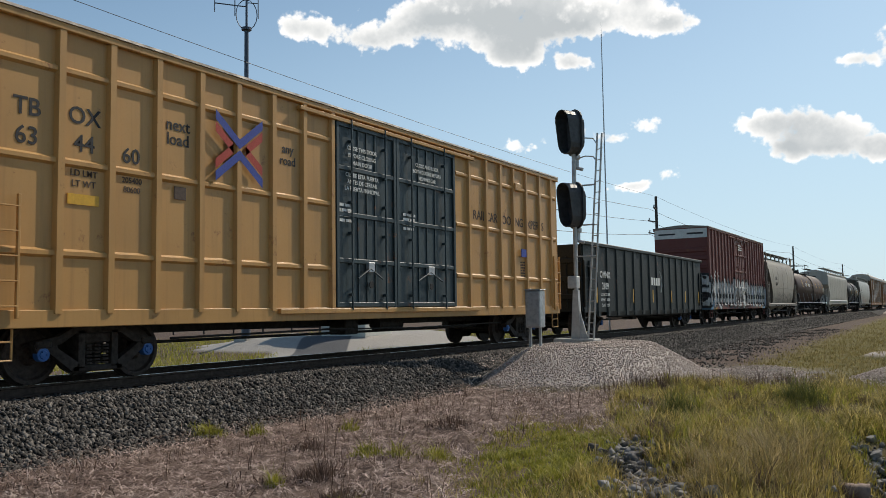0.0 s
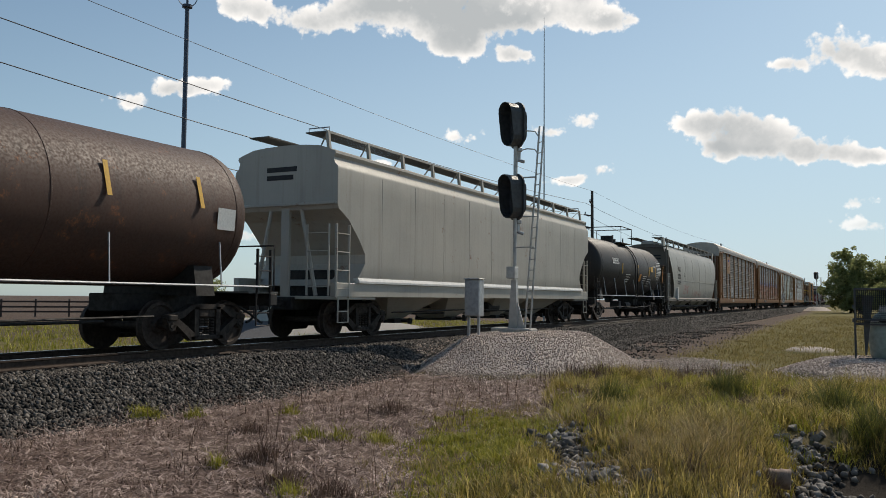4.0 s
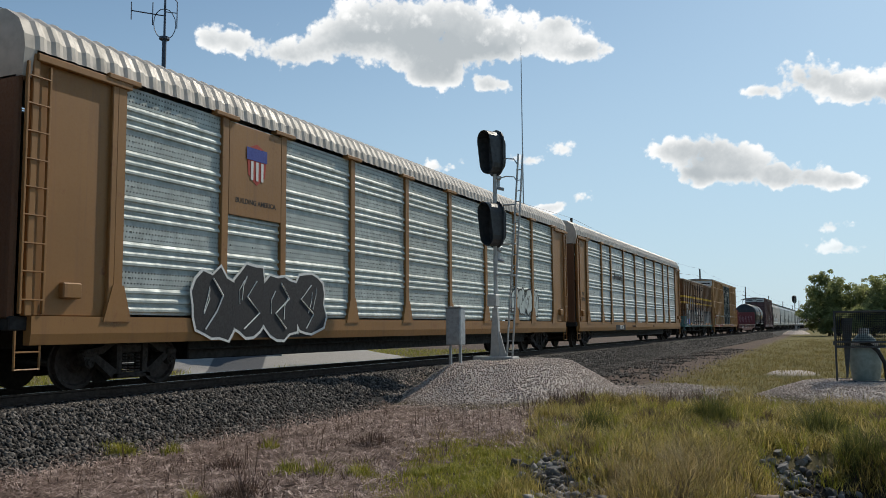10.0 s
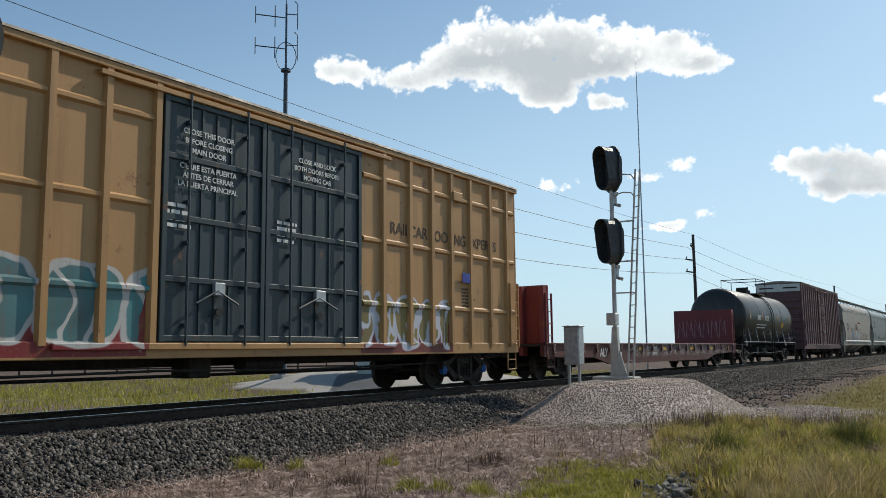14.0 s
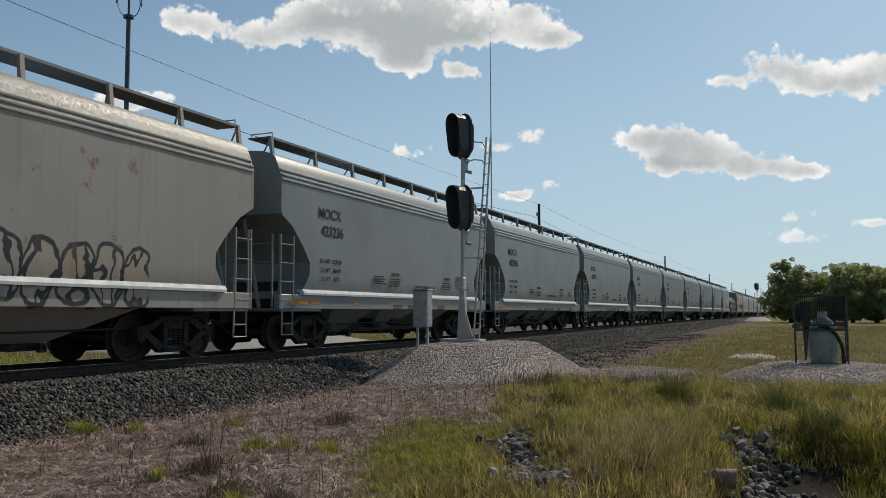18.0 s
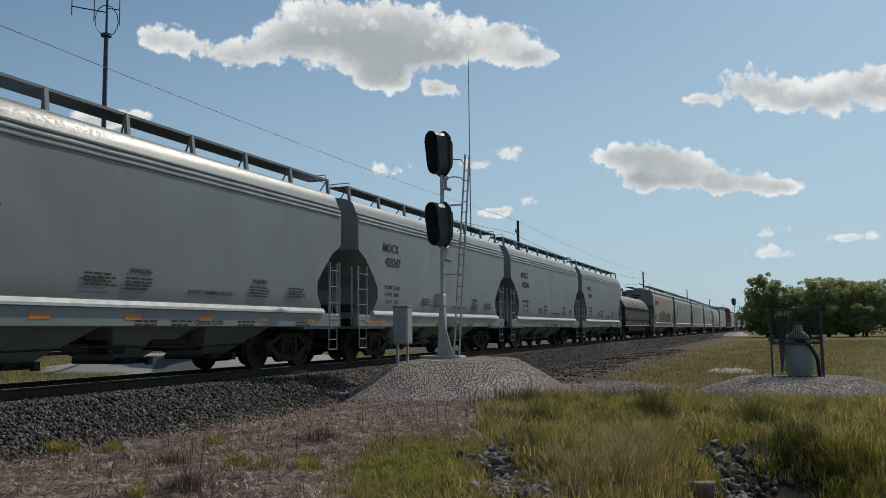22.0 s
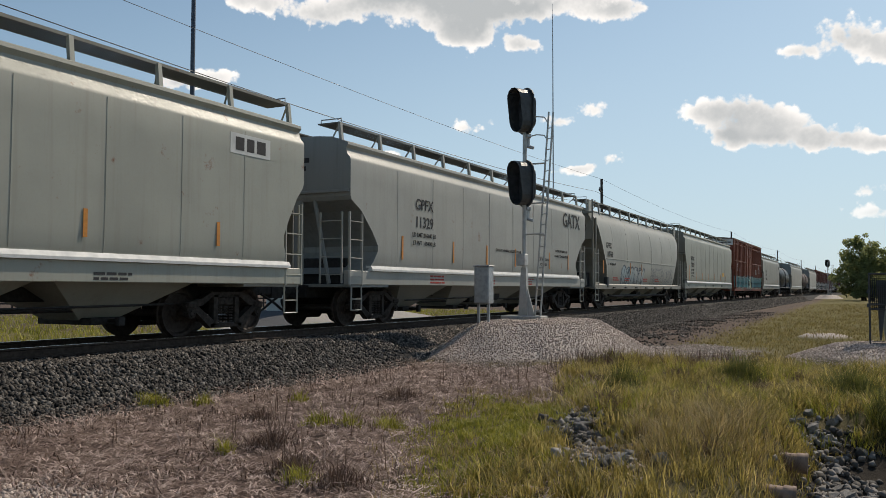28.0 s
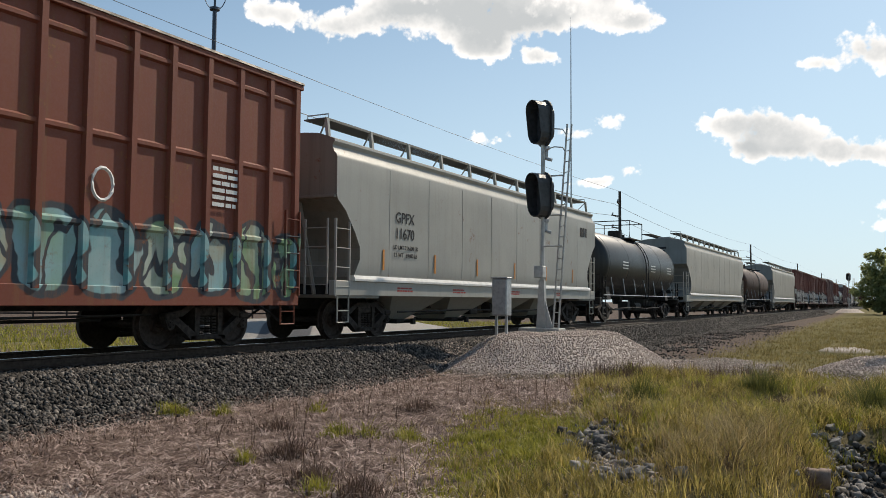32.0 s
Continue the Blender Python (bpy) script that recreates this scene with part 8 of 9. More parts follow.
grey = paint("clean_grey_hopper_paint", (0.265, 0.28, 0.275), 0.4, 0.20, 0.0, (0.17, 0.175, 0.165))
# end paints: shade on the car ends is painted in as darker colour
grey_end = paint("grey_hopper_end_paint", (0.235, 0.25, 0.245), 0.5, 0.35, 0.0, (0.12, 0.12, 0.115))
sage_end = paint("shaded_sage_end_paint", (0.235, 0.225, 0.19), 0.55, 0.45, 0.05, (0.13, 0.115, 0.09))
shaded_brown_end = paint("shaded_brown_end_paint", (0.135, 0.118, 0.098), 0.6, 0.5, 0.08, (0.06, 0.05, 0.04))
ndx = paint("tagged_pale_hopper_paint", (0.37, 0.335, 0.295), 0.5, 0.35, 0.06, (0.24, 0.18, 0.13),
            tags=[(-7.2, 1.5, 1.02, 2.55, [(0.13, 0.06, 0.03), (0.43, 0.40, 0.35), (0.46, 0.42, 0.37), (0.09, 0.27, 0.45), (0.44, 0.40, 0.35), (0.46, 0.42, 0.37), (0.44, 0.09, 0.07), (0.48, 0.44, 0.39)], 1.05),
                  (1.7, 6.4, 1.02, 2.15, [(0.03, 0.03, 0.035), (0.36, 0.33, 0.29), (0.42, 0.36, 0.29), (0.40, 0.30, 0.20)], 0.72)])
cp_paint = paint("rust_stained_hopper_paint", (0.385, 0.345, 0.285), 0.6, 0.5, 0.5, (0.30, 0.155, 0.07))
cp_fill = plain("pale_sprayed_fill", (0.42, 0.385, 0.33), 0.7, 0.0, 0.2, 6.0, 0.05)
cp_red = plain("dull_red_sprayed_fill", (0.26, 0.085, 0.065), 0.7, 0.0, 0.35, 5.0, 0.05)
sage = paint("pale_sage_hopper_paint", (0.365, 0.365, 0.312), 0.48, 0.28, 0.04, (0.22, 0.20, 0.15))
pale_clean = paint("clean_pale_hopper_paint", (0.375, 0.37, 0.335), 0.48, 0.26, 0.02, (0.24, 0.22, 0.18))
gpfx_tag = paint("white_sage_hopper_paint", (0.395, 0.385, 0.34), 0.48, 0.26, 0.04, (0.24, 0.22, 0.18),
                 tags=[(-4.9, -0.2, 1.1, 2.05, [(0.03, 0.05, 0.08), (0.46, 0.48, 0.47), (0.34, 0.42, 0.44), (0.50, 0.49, 0.46)], 0.8), (1.2, 6.8, 1.1, 2.1, [(0.03, 0.06, 0.10), None], 0.4)])
rust_tank = paint("rusty_brown_tank_paint", (0.062, 0.029, 0.019), 0.62, 0.5, 0.30, (0.030, 0.018, 0.014))
black_tank = paint("sooty_black_tank_paint", (0.017, 0.015, 0.015), 0.55, 0.38, 0.05, (0.055, 0.042, 0.035))
dark_tank = paint("black_tank_paint", (0.024, 0.026, 0.026), 0.38, 0.28, 0.05, (0.07, 0.065, 0.06))
flat_red = paint("dull_red_flatcar_paint", (0.095, 0.028, 0.025), 0.65, 0.5, 0.3, (0.07, 0.04, 0.035),
                 tags=[(-3.5, 9.0, 0.66, 1.1, [(0.42, 0.38, 0.36), None], 0.28)])
flat_end = paint("tagged_red_bulkhead_paint", (0.20, 0.040, 0.045), 0.6, 0.42, 0.22, (0.10, 0.04, 0.04))
coil_hood = paint("rusty_grey_hood_paint", (0.120, 0.080, 0.072), 0.5, 0.5, 0.3, (0.07, 0.045, 0.035), stripes=[(-9, 9, 1.4, 2.66, (0.010, 0.0095, 0.0105))])
coil_body = paint("sooty_coil_car_paint", (0.008, 0.0075, 0.008), 0.65, 0.3, 0.10, (0.030, 0.020, 0.016))
faded_orange = plain("faded_orange_lettering", (0.30, 0.115, 0.055), 0.7, 0.0, 0.35, 6.0, 0.05)
rack_sheet = plain("galvanised_rack_sheet", (0.49, 0.525, 0.515), 0.55, 0.1, 0.28, 5.0, 0.1)
rack_green = plain("green_grey_rack_sheet", (0.46, 0.51, 0.485), 0.6, 0.05, 0.28, 5.0, 0.1)
rack_old = plain("dull_galvanised_rack_sheet", (0.165, 0.150, 0.134), 0.7, 0.1, 0.3, 4.0, 0.12)
rack_yellow = paint("rack_yellow_paint", (0.30, 0.148, 0.046), 0.5, 0.38, 0.12, (0.17, 0.09, 0.045))
rack_rust = paint("rusted_rack_yellow_paint", (0.27, 0.132, 0.052), 0.6, 0.5, 0.45, (0.13, 0.06, 0.03))
rack_end = paint("dark_brown_rack_door_paint", (0.15, 0.068, 0.032), 0.65, 0.4, 0.2, (0.07, 0.035, 0.02))
rack_roof = plain("pale_rack_roof", (0.46, 0.42, 0.37), 0.6, 0.1, 0.18, 3.0, 0.08)


def rack_tagged():
    """Galvanised sheet under a mural of sprayed flame colours that covers its lower half; y is fixed to the car."""
    n = Nodes("sprayed_rack_sheet")
    x, y, z = n.axis()
    wv = n.noise_colour(n.co, 0.7, 3)
    add = n.t.nodes.new("ShaderNodeVectorMath")
    add.operation = "MULTIPLY_ADD"
    n.t.links.new(wv, add.inputs[0])
    add.inputs[1].default_value = (0.0, 2.2, 1.7)
    n.t.links.new(n.co, add.inputs[2])
    sw = n.noise(n.stretch(add.outputs[0], 0.0, 0.8, 1.1), 1.0, 4, 0.55)
    fire = n.ramp(sw, [(0.28, (0.13, 0.03, 0.025)), (0.36, (0.34, 0.085, 0.035)), (0.41, (0.03, 0.028, 0.03)), (0.44, (0.46, 0.20, 0.085)), (0.50, (0.30, 0.10, 0.05)), (0.53, (0.04, 0.035, 0.035)), (0.56, (0.42, 0.23, 0.12)), (0.61, (0.09, 0.19, 0.17)), (0.65, (0.30, 0.06, 0.04)), (0.72, (0.48, 0.32, 0.20))])
    edge = n.math("ADD", z, n.math("MULTIPLY", n.math("SUBTRACT", sw, 0.5), 1.6))
    col = n.mix(n.span(n.noise(n.co, 5.0), 0.3, 0.7), (0.30, 0.31, 0.31), (0.20, 0.205, 0.205))
    col = n.mix(n.math("MULTIPLY", n.span(edge, 3.5, 3.2), 0.85), col, (0.10, 0.085, 0.20))
    col = n.mix(n.span(edge, 3.05, 2.75), col, fire)
    n.bump(n.noise(n.co, 20.0), 0.1, 0.01)
    return n.done(n.mix(0.3, col, (0.03, 0.025, 0.025)), 0.7, 0.0)


rack_mural = rack_tagged()


def warn(car, y, z, mat, rows=4, w=0.8, h=0.32, x=HALF + 0.004):
    tagged(part("stencil_print", bars(rows, mat, x, y, z, w, h), mat, car), kind="stuff")


# -- yellow 60-foot boxcar with dark doors
P60 = [-9.75, -8.67, -7.78, -6.87, -5.93, -5.03, -4.08, -3.16, -2.25, 3.75, 4.75, 5.65, 6.5, 7.4, 8.4, 9.3]


def tbox(mat, a, b, label):
    L = b - a
    c = boxcar("yellow_boxcar", label, L, 5.45, mat, P60, (4.70, 3.32, 1.95), [(-2.15, 0.15), (0.15, 2.95)], teal, blue=True, zb=0.86, skirt=False)
    for s, y, z, size in (("CLOSE THIS DOOR", -1.2, 4.62, 0.13), ("BEFORE CLOSING", -1.2, 4.46, 0.13), ("MAIN DOOR", -1.2, 4.30, 0.13), ("CIERRE ESTA PUERTA", -1.2, 4.02, 0.13), ("ANTES DE CERRAR", -1.2, 3.87, 0.13),
                          ("LA PUERTA PRINCIPAL", -1.2, 3.72, 0.13), ("CLOSE AND LOCK", 1.55, 4.62, 0.13), ("BOTH DOORS BEFORE", 1.55, 4.46, 0.13), ("MOVING CAR", 1.55, 4.30, 0.13)):
        part("lettering", letters(s, size, LETTER_W, 0.002), LETTER_W, c, at=pose(HALF - 0.02, y, z))
    for y in (-2.1, 0.45):
        warn(c, y, 2.95, LETTER_W, 4, 0.55, 0.45, HALF - 0.03)
    part("small_plate", Geo().box(HALF - 0.03, HALF - 0.015, 6.95, 7.3, 2.62, 2.86), LETTER_B, c)
    warn(c, 7.0, 2.0, FADED, 6, 0.7, 0.5, HALF - 0.085)
    write(c, [("RAILCAR POOLING EXPERTS", 6.4, 3.66, 0.37, FADED, HALF - 0.083)], FADED)
    part("hood_box", Geo().box(HALF - 0.09, HALF + 0.04, 6.5, 6.95, 4.62, 4.86, 0.02), mat, c)
    return joined(c, a, b)


car = tbox(yellow, 6.55, 26.3, "clean yellow boxcar with dark teal plug doors")
k_ = HALF - 0.084
write(car, [("TB", -9.18, 4.03, 0.37, LETTER_K, k_), ("OX", -8.24, 4.05, 0.37, LETTER_K, k_), ("63", -9.18, 3.61, 0.37, LETTER_K, k_), ("44", -8.24, 3.63, 0.37, LETTER_K, k_), ("60", -7.38, 3.57, 0.35, LETTER_K, k_),
            ("next", -6.42, 4.25, 0.29, LETTER_K, k_), ("load", -6.42, 4.0, 0.29, LETTER_K, k_), ("LD LMT", -8.24, 3.18, 0.14, FADED, k_), ("LT WT", -8.24, 3.02, 0.14, FADED, k_),
            ("205400", -7.36, 3.18, 0.13, FADED, k_), ("80600", -7.36, 3.03, 0.13, FADED, k_), ("any", -3.62, 4.28, 0.25, LETTER_K, k_), ("road", -3.62, 4.04, 0.25, LETTER_K, k_)], LETTER_K)
part("data_plate", Geo().box(HALF - 0.085, HALF - 0.07, -8.52, -7.98, 2.70, 2.86), REFLECT_Y, car, "yellow data plate")
part("data_plate", Geo().box(HALF - 0.085, HALF - 0.07, -6.5, -6.25, 2.98, 3.2), FADED, car, "small brown data plate")
for pts, mm in (([(-0.60, 0.56), (0.0, 0.10), (0.60, 0.56)], LETTER_B), ([(-0.60, -0.56), (0.0, -0.10), (0.60, -0.56)], LETTER_B), ([(-0.60, 0.34), (-0.16, 0.0), (-0.60, -0.34)], LETTER_R), ([(0.60, 0.34), (0.16, 0.0), (0.60, -0.34)], LETTER_R)):
    for (ya, za), (yb, zb_) in zip(pts, pts[1:]):
        g = Geo().add([(0, ya, za - 0.09), (0, ya, za + 0.09), (0, yb, zb_ + 0.09), (0, yb, zb_ - 0.09)], [(0, 1, 2, 3)])
        part("emblem_stripe", g, mm, car, "crossed red and blue emblem stripe", at=pose(HALF - 0.006 + (0.003 if mm is LETTER_B else 0.0), -5.03, 4.05))

# -- black gondola
car = gondola("black_gondola", "dark green-black steel gondola with white lettering", 16.9, black_gon, STEEL)
joined(car, 28.42, 45.33)
write(car, [("OMNX", -6.28, 2.26, 0.36, LETTER_W, 1.556), ("2109", -6.28, 1.83, 0.36, LETTER_W, 1.556), ("LD LMT 215500", -6.28, 1.52, 0.15, LETTER_W, 1.556), ("LT WT   70500", -6.28, 1.32, 0.15, LETTER_W, 1.556), ("CU FT    3267", -6.28, 1.12, 0.15, LETTER_W, 1.556)], LETTER_W)
for i in range(4):
    part("emblem_bar", Geo().box(1.556, 1.56, -0.50 + 0.34 * i, -0.25 + 0.34 * i, 1.98, 2.32), LETTER_W, car)
part("emblem_arc", Geo().tube([(1.558, 0.90, 1.68), (1.558, 1.07, 2.0), (1.558, 1.01, 2.4), (1.558, 0.78, 2.62)], 0.02, 4), LETTER_W, car, "white company emblem")
tape(car, [-7.2, -3.0, -0.3, 2.6, 5.0, 7.6], 1.5, REFLECT_Y, 0.10, 0.55, 1.556)

# -- oxide red boxcar with single door
car = boxcar("oxide_boxcar", "faded oxide red ribbed boxcar with sprayed lower half", 16.0, 5.45, oxide, [-7.9, -7.1, -6.3, -5.5, -4.7, -3.9, -3.1, -2.3, 2.6, 3.4, 4.2, 5.0, 5.8, 6.6, 7.4, 7.95], (), [(-1.75, 1.75)], oxide, zb=0.84, deep=0.075, wide=0.16)
joined(car, 47.17, 63.19)
write(car, [("AO", -6.86, 2.81, 0.44), ("K", -6.12, 2.81, 0.44), ("726", -6.9, 2.16, 0.44), ("35", -6.06, 2.16, 0.44)], LETTER_W, HALF - 0.02)
warn(car, -0.6, 4.45, LETTER_W, 3, 1.1, 0.4, HALF + 0.01)

# -- small cream hopper
car = hopper("cream_hopper", "dirty cream short covered hopper with rounded sides", 13.2, beige_tag, "round", 4.72, None, 6, 2, False, None, shaded_brown_end)
joined(car, 64.5, 77.7)
write(car, [("CEFX", -3.1, 3.05, 0.36, LETTER_K, 1.553), ("96074", -3.1, 2.62, 0.36, LETTER_K, 1.560)], LETTER_K)

# -- rusty tank
car = tank_car("rusty_tank_car", "rusty brown tank car with yellow reflector strips", 19.9, 1.43, rust_tank, 2.62)
joined(car, 78.5, 98.3)
on_tank(car, 1.43, 2.62, [("GATX", -3.9, 0.22, 0.42), ("98833", -2.0, 0.22, 0.42)], LETTER_W)
for i, y in enumerate((-6.0, -3.0, 0.1, 3.0, 5.4, 7.6)):
    tank_patch(car, 1.43, 2.62, y, 0.35, 0.10, 0.62, REFLECT_Y, "reflector")
tank_patch(car, 1.43, 2.62, 8.3, -0.1, 0.5, 0.42, LETTER_W)

# -- white hopper
car = hopper("white_hopper", "off-white covered hopper with flat sides", 20.3, beige, "flat", 4.78, WHITE, 11, 4, False, None)
joined(car, 100.4, 120.69)

# -- long black tank
car = tank_car("black_tank_car", "sooty black tank car with white numbers and labels", 15.4, 1.48, black_tank, 2.70)
joined(car, 122.0, 137.4)
on_tank(car, 1.48, 2.70, [("203535", -4.0, 0.25, 0.42)], LETTER_W)
for y in (-2.7, 0.6, 3.3, 5.0):
    tank_patch(car, 1.48, 2.70, y, -0.05, 0.10, 0.55, REFLECT_Y, "reflector")
tank_patch(car, 1.48, 2.70, 4.0, 0.1, 0.55, 0.32, REFLECT_Y)
tank_patch(car, 1.48, 2.70, 1.3, -0.45, 0.42, 0.42, REFLECT_O)
for y, up in ((-1.4, -0.35), (2.4, -0.35), (3.6, -0.5), (5.7, -0.1), (6.0, 0.2)):
    for k in range(4):
        tank_patch(car, 1.48, 2.70, y, up - 0.12 * k, 0.9 - 0.1 * k, 0.035, LETTER_W, "stencil_line")

tank_patch(car, 1.48, 2.70, 6.05, 0.55, 1.2, 0.04, LETTER_W, "stencil_line")
for k in range(7):
    for q in range(3):
        tank_patch(car, 1.48, 2.70, 5.55 + 0.4 * q, 0.42 - 0.085 * k, 0.34, 0.03, LETTER_W, "stencil_line")
on_tank(car, 1.48, 2.70, [("SR U754", 4.75, 0.28, 0.16)], LETTER_W)
tank_patch(car, 1.48, 2.70, 7.0, -0.1, 0.10, 1.1, REFLECT_O, "reflector")

# -- TILX pressure hopper
car = hopper("round_hopper", "pale cream round-sided hopper with red scrawl", 20.1, tilx_paint, "round", 4.80, None, 7, 4, False, None, shaded_brown_end)
joined(car, 138.15, 158.25)
write(car, [("TILX", -6.5, 3.09, 0.42, LETTER_K, 1.556), ("57235", -6.45, 2.60, 0.42, LETTER_K, 1.565)], LETTER_K)
warn(car, -7.0, 2.05, LETTER_K, 2, 1.2, 0.26, 1.555)
warn(car, -4.7, 2.6, LETTER_K, 3, 0.24, 0.3, 1.56)
part("valve_case", Geo().box(1.40, 1.60, -7.3, -6.95, 1.05, 1.85, 0.02), WHITE, car, "white valve case")

# -- autoracks
RL = 27.9
r1 = autorack("autorack", "rust-streaked yellow autorack with dull ribbed panels", RL, rack_rust, rack_old, STEEL, rack_roof, rack_end)
joined(r1, 159.5, 187.4)
part("lettering", letters("EXCESS HEIGHT CAR", 0.16, LETTER_K, 0.006), LETTER_K, r1, at=pose(-0.2, -RL / 2 - 0.004, 5.12, 0, 0, -90))
part("lettering", letters("981250", 0.16, LETTER_K, 0.006), LETTER_K, r1, at=pose(0.3, -RL / 2 - 0.004, 4.55, 0, 0, -90))
part("end_plate", Geo().box(-0.75, 0.25, -RL / 2 - 0.03, -RL / 2, 3.35, 3.55, 0.01), STEEL, r1, "black handhold plate")
part("crest_panel", Geo().box(1.53, 1.56, -9.2, -7.45, 3.5, 5.05, 0.01), rack_yellow, r1, "yellow crest panel")
part("crest", Geo().prism([(-8.62, 4.2), (-8.32, 4.05), (-8.02, 4.2), (-7.97, 4.75), (-8.32, 4.85), (-8.67, 4.75)], "x", 1.56, 1.566), LETTER_R, r1, "red, white and blue shield")
part("crest_top", Geo().box(1.567, 1.572, -8.67, -7.97, 4.58, 4.76), LETTER_B, r1)
for k in range(3):
    part("crest_bar", Geo().box(1.567, 1.572, -8.55 + 0.17 * k, -8.47 + 0.17 * k, 4.12, 4.56), LETTER_W, r1)
write(r1, [("981250", -5.4, 0.99, 0.32, LETTER_W, 1.556)], LETTER_W)
r2 = autorack("autorack", "autorack with bright sprayed mural over its panels", RL, rack_rust, rack_mural, STEEL, rack_roof, rack_end)
joined(r2, 189.15, 217.05)
write(r2, [("6038", -5.3, 0.97, 0.30, LETTER_W, 1.556)], LETTER_W)
part("number_board", Geo().box(1.551, 1.553, -6.8, -4.5, 0.82, 1.12), LETTER_K, r2)
r3 = autorack("autorack", "yellow autorack with pale green-grey galvanised panels", RL, rack_yellow, rack_green, STEEL, rack_roof, rack_end, True)
joined(r3, 218.45, 246.35)
part("crest_panel", Geo().box(1.53, 1.56, -9.2, -7.45, 3.3, 5.2, 0.01), rack_yellow, r3, "yellow crest panel")
part("crest", Geo().prism([(-8.6, 4.2), (-8.32, 4.0), (-8.04, 4.2), (-7.98, 4.75), (-8.32, 4.88), (-8.66, 4.75)], "x", 1.56, 1.566), LETTER_R, r3, "red, white and blue shield")
part("crest_top", Geo().box(1.567, 1.572, -8.66, -7.98, 4.52, 4.78), LETTER_B, r3)
for k in range(3):
    part("crest_bar", Geo().box(1.567, 1.572, -8.52 + 0.17 * k, -8.44 + 0.17 * k, 4.10, 4.5), LETTER_W, r3)
write(r3, [("BUILDING AMERICA", -8.32, 3.62, 0.15, LETTER_K, 1.562)], LETTER_K)
for k in range(4):
    bubble(r3, -9.55 + 1.05 * k, 1.46 + 0.10 * (k % 2), 1.40, 1.42, LETTER_K, LETTER_W, 70 + k, 1.577 + 0.0015 * k)
for k, pts in enumerate(((0.0, 0.3, 0.5, 0.2), (0.1, 0.6, 0.2, 0.5), (0.5, 0.1, 0.6, 0.3), (0.2, 0.5, 0.0, 0.4))):
    ya = -9.85 + 1.05 * k
    part("sprayed_stroke", Geo().tube([(1.592, ya + p, 1.0 + 0.33 * q) for q, p in enumerate(pts)], 0.02, 4), LETTER_W, r3, "thin white sprayed stroke")
for k in range(4):
    bubble(r3, 7.3 + 0.75 * k, 1.95, 0.85, 1.0 + 0.1 * (k % 2), rack_green, LETTER_K, 80 + k)
part("number_board", Geo().box(1.551, 1.554, -8.3, -6.2, 0.82, 1.10), LETTER_K, r3)
write(r3, [("981649", -7.1, 0.96, 0.28, LETTER_W, 1.558)], LETTER_W)
for k in range(3):
    bubble(r1, -7.0 + 0.62 * k, 1.85, 0.6, 0.75, rack_old, LETTER_W, 90 + k)

r4 = autorack("autorack", "yellow autorack with silver ribbed panels", RL, rack_yellow, rack_sheet, STEEL, rack_roof, rack_end)
joined(r4, 247.9, 275.8)
for k in range(8):
    part("name_bar", Geo().box(1.53, 1.534, -6.65 + 0.30 * k, -6.44 + 0.30 * k, 3.56, 3.80 + (0.12 if k == 0 else 0)), LETTER_K, r4, "dark company name bar")
part("number_board", Geo().box(1.551, 1.554, -6.6, -4.4, 0.80, 1.08), LETTER_K, r4)
write(r4, [("980724", -5.3, 0.94, 0.28, LETTER_W, 1.558), ("FXE", -12.7, 2.55, 0.22, LETTER_K, 1.494), ("320324", -12.7, 2.30, 0.22, LETTER_K, 1.494), ("LD LMT 80000", -2.2, 1.0, 0.14, LETTER_K, 1.556), ("6SH22A", 3.6, 1.0, 0.14, LETTER_K, 1.556)], LETTER_W)

# -- tagged brown boxcar
car = boxcar("tagged_boxcar", "brown boxcar covered in grey sprayed letters, yellow stripes", 15.7, 4.70, toe_tan, [-7.7, -6.7, -5.75, -4.85, -4.0, -3.1, 2.3, 3.0, 3.7, 4.5, 5.3, 6.1, 6.9, 7.7], (), [(-2.95, -0.42), (-0.42, 2.15)], toe_tan, end_band=False, zb=0.92, deep=0.075, wide=0.12, roof_mat=plain("dirty_brown_roof", (0.40, 0.34, 0.27), 0.6, 0.2, 0.3, 3.0))
joined(car, 277.56, 293.27)
write(car, [("TOE", -6.25, 2.55, 0.40), ("317", -6.25, 2.10, 0.40), ("9", -5.3, 2.08, 0.40)], LETTER_W, HALF - 0.02)
for y in (-6.3, -5.25):
    part("blue_panel", Geo().box(HALF - 0.06, HALF - 0.05, y - 0.4, y + 0.4, 1.16, 1.56), LETTER_B, car)
write(car, [("LD LMT", -6.3, 1.45, 0.17, LETTER_W, HALF - 0.045), ("LT WT", -6.3, 1.26, 0.17, LETTER_W, HALF - 0.045)], LETTER_W)
tape(car, [-7.2, -4.4, -2.7, -1.4, 1.2, 4.1, 5.7, 7.3], 1.18, REFLECT_O, 0.55, 0.14, HALF - 0.03)

# -- second yellow boxcar
tbox(yellow_tag, 294.85, 314.6, "yellow boxcar with dark doors and sprayed lettering")

# -- bulkhead flatcar, tank, mauve boxcar
car = bulkhead_flat("bulkhead_flatcar", "empty dull red bulkhead flatcar with tagged ends", 21.6, flat_red, flat_end)
joined(car, 316.2, 337.8)
write(car, [("ALY", -6.35, 0.80, 0.38, LETTER_W, 1.505), ("91760", -5.2, 0.80, 0.38, LETTER_W, 1.505), ("LD LMT 204900", -1.6, 0.95, 0.16, LETTER_W, 1.505), ("LT WT   81100", -1.6, 0.74, 0.16, LETTER_W, 1.505)], LETTER_W)
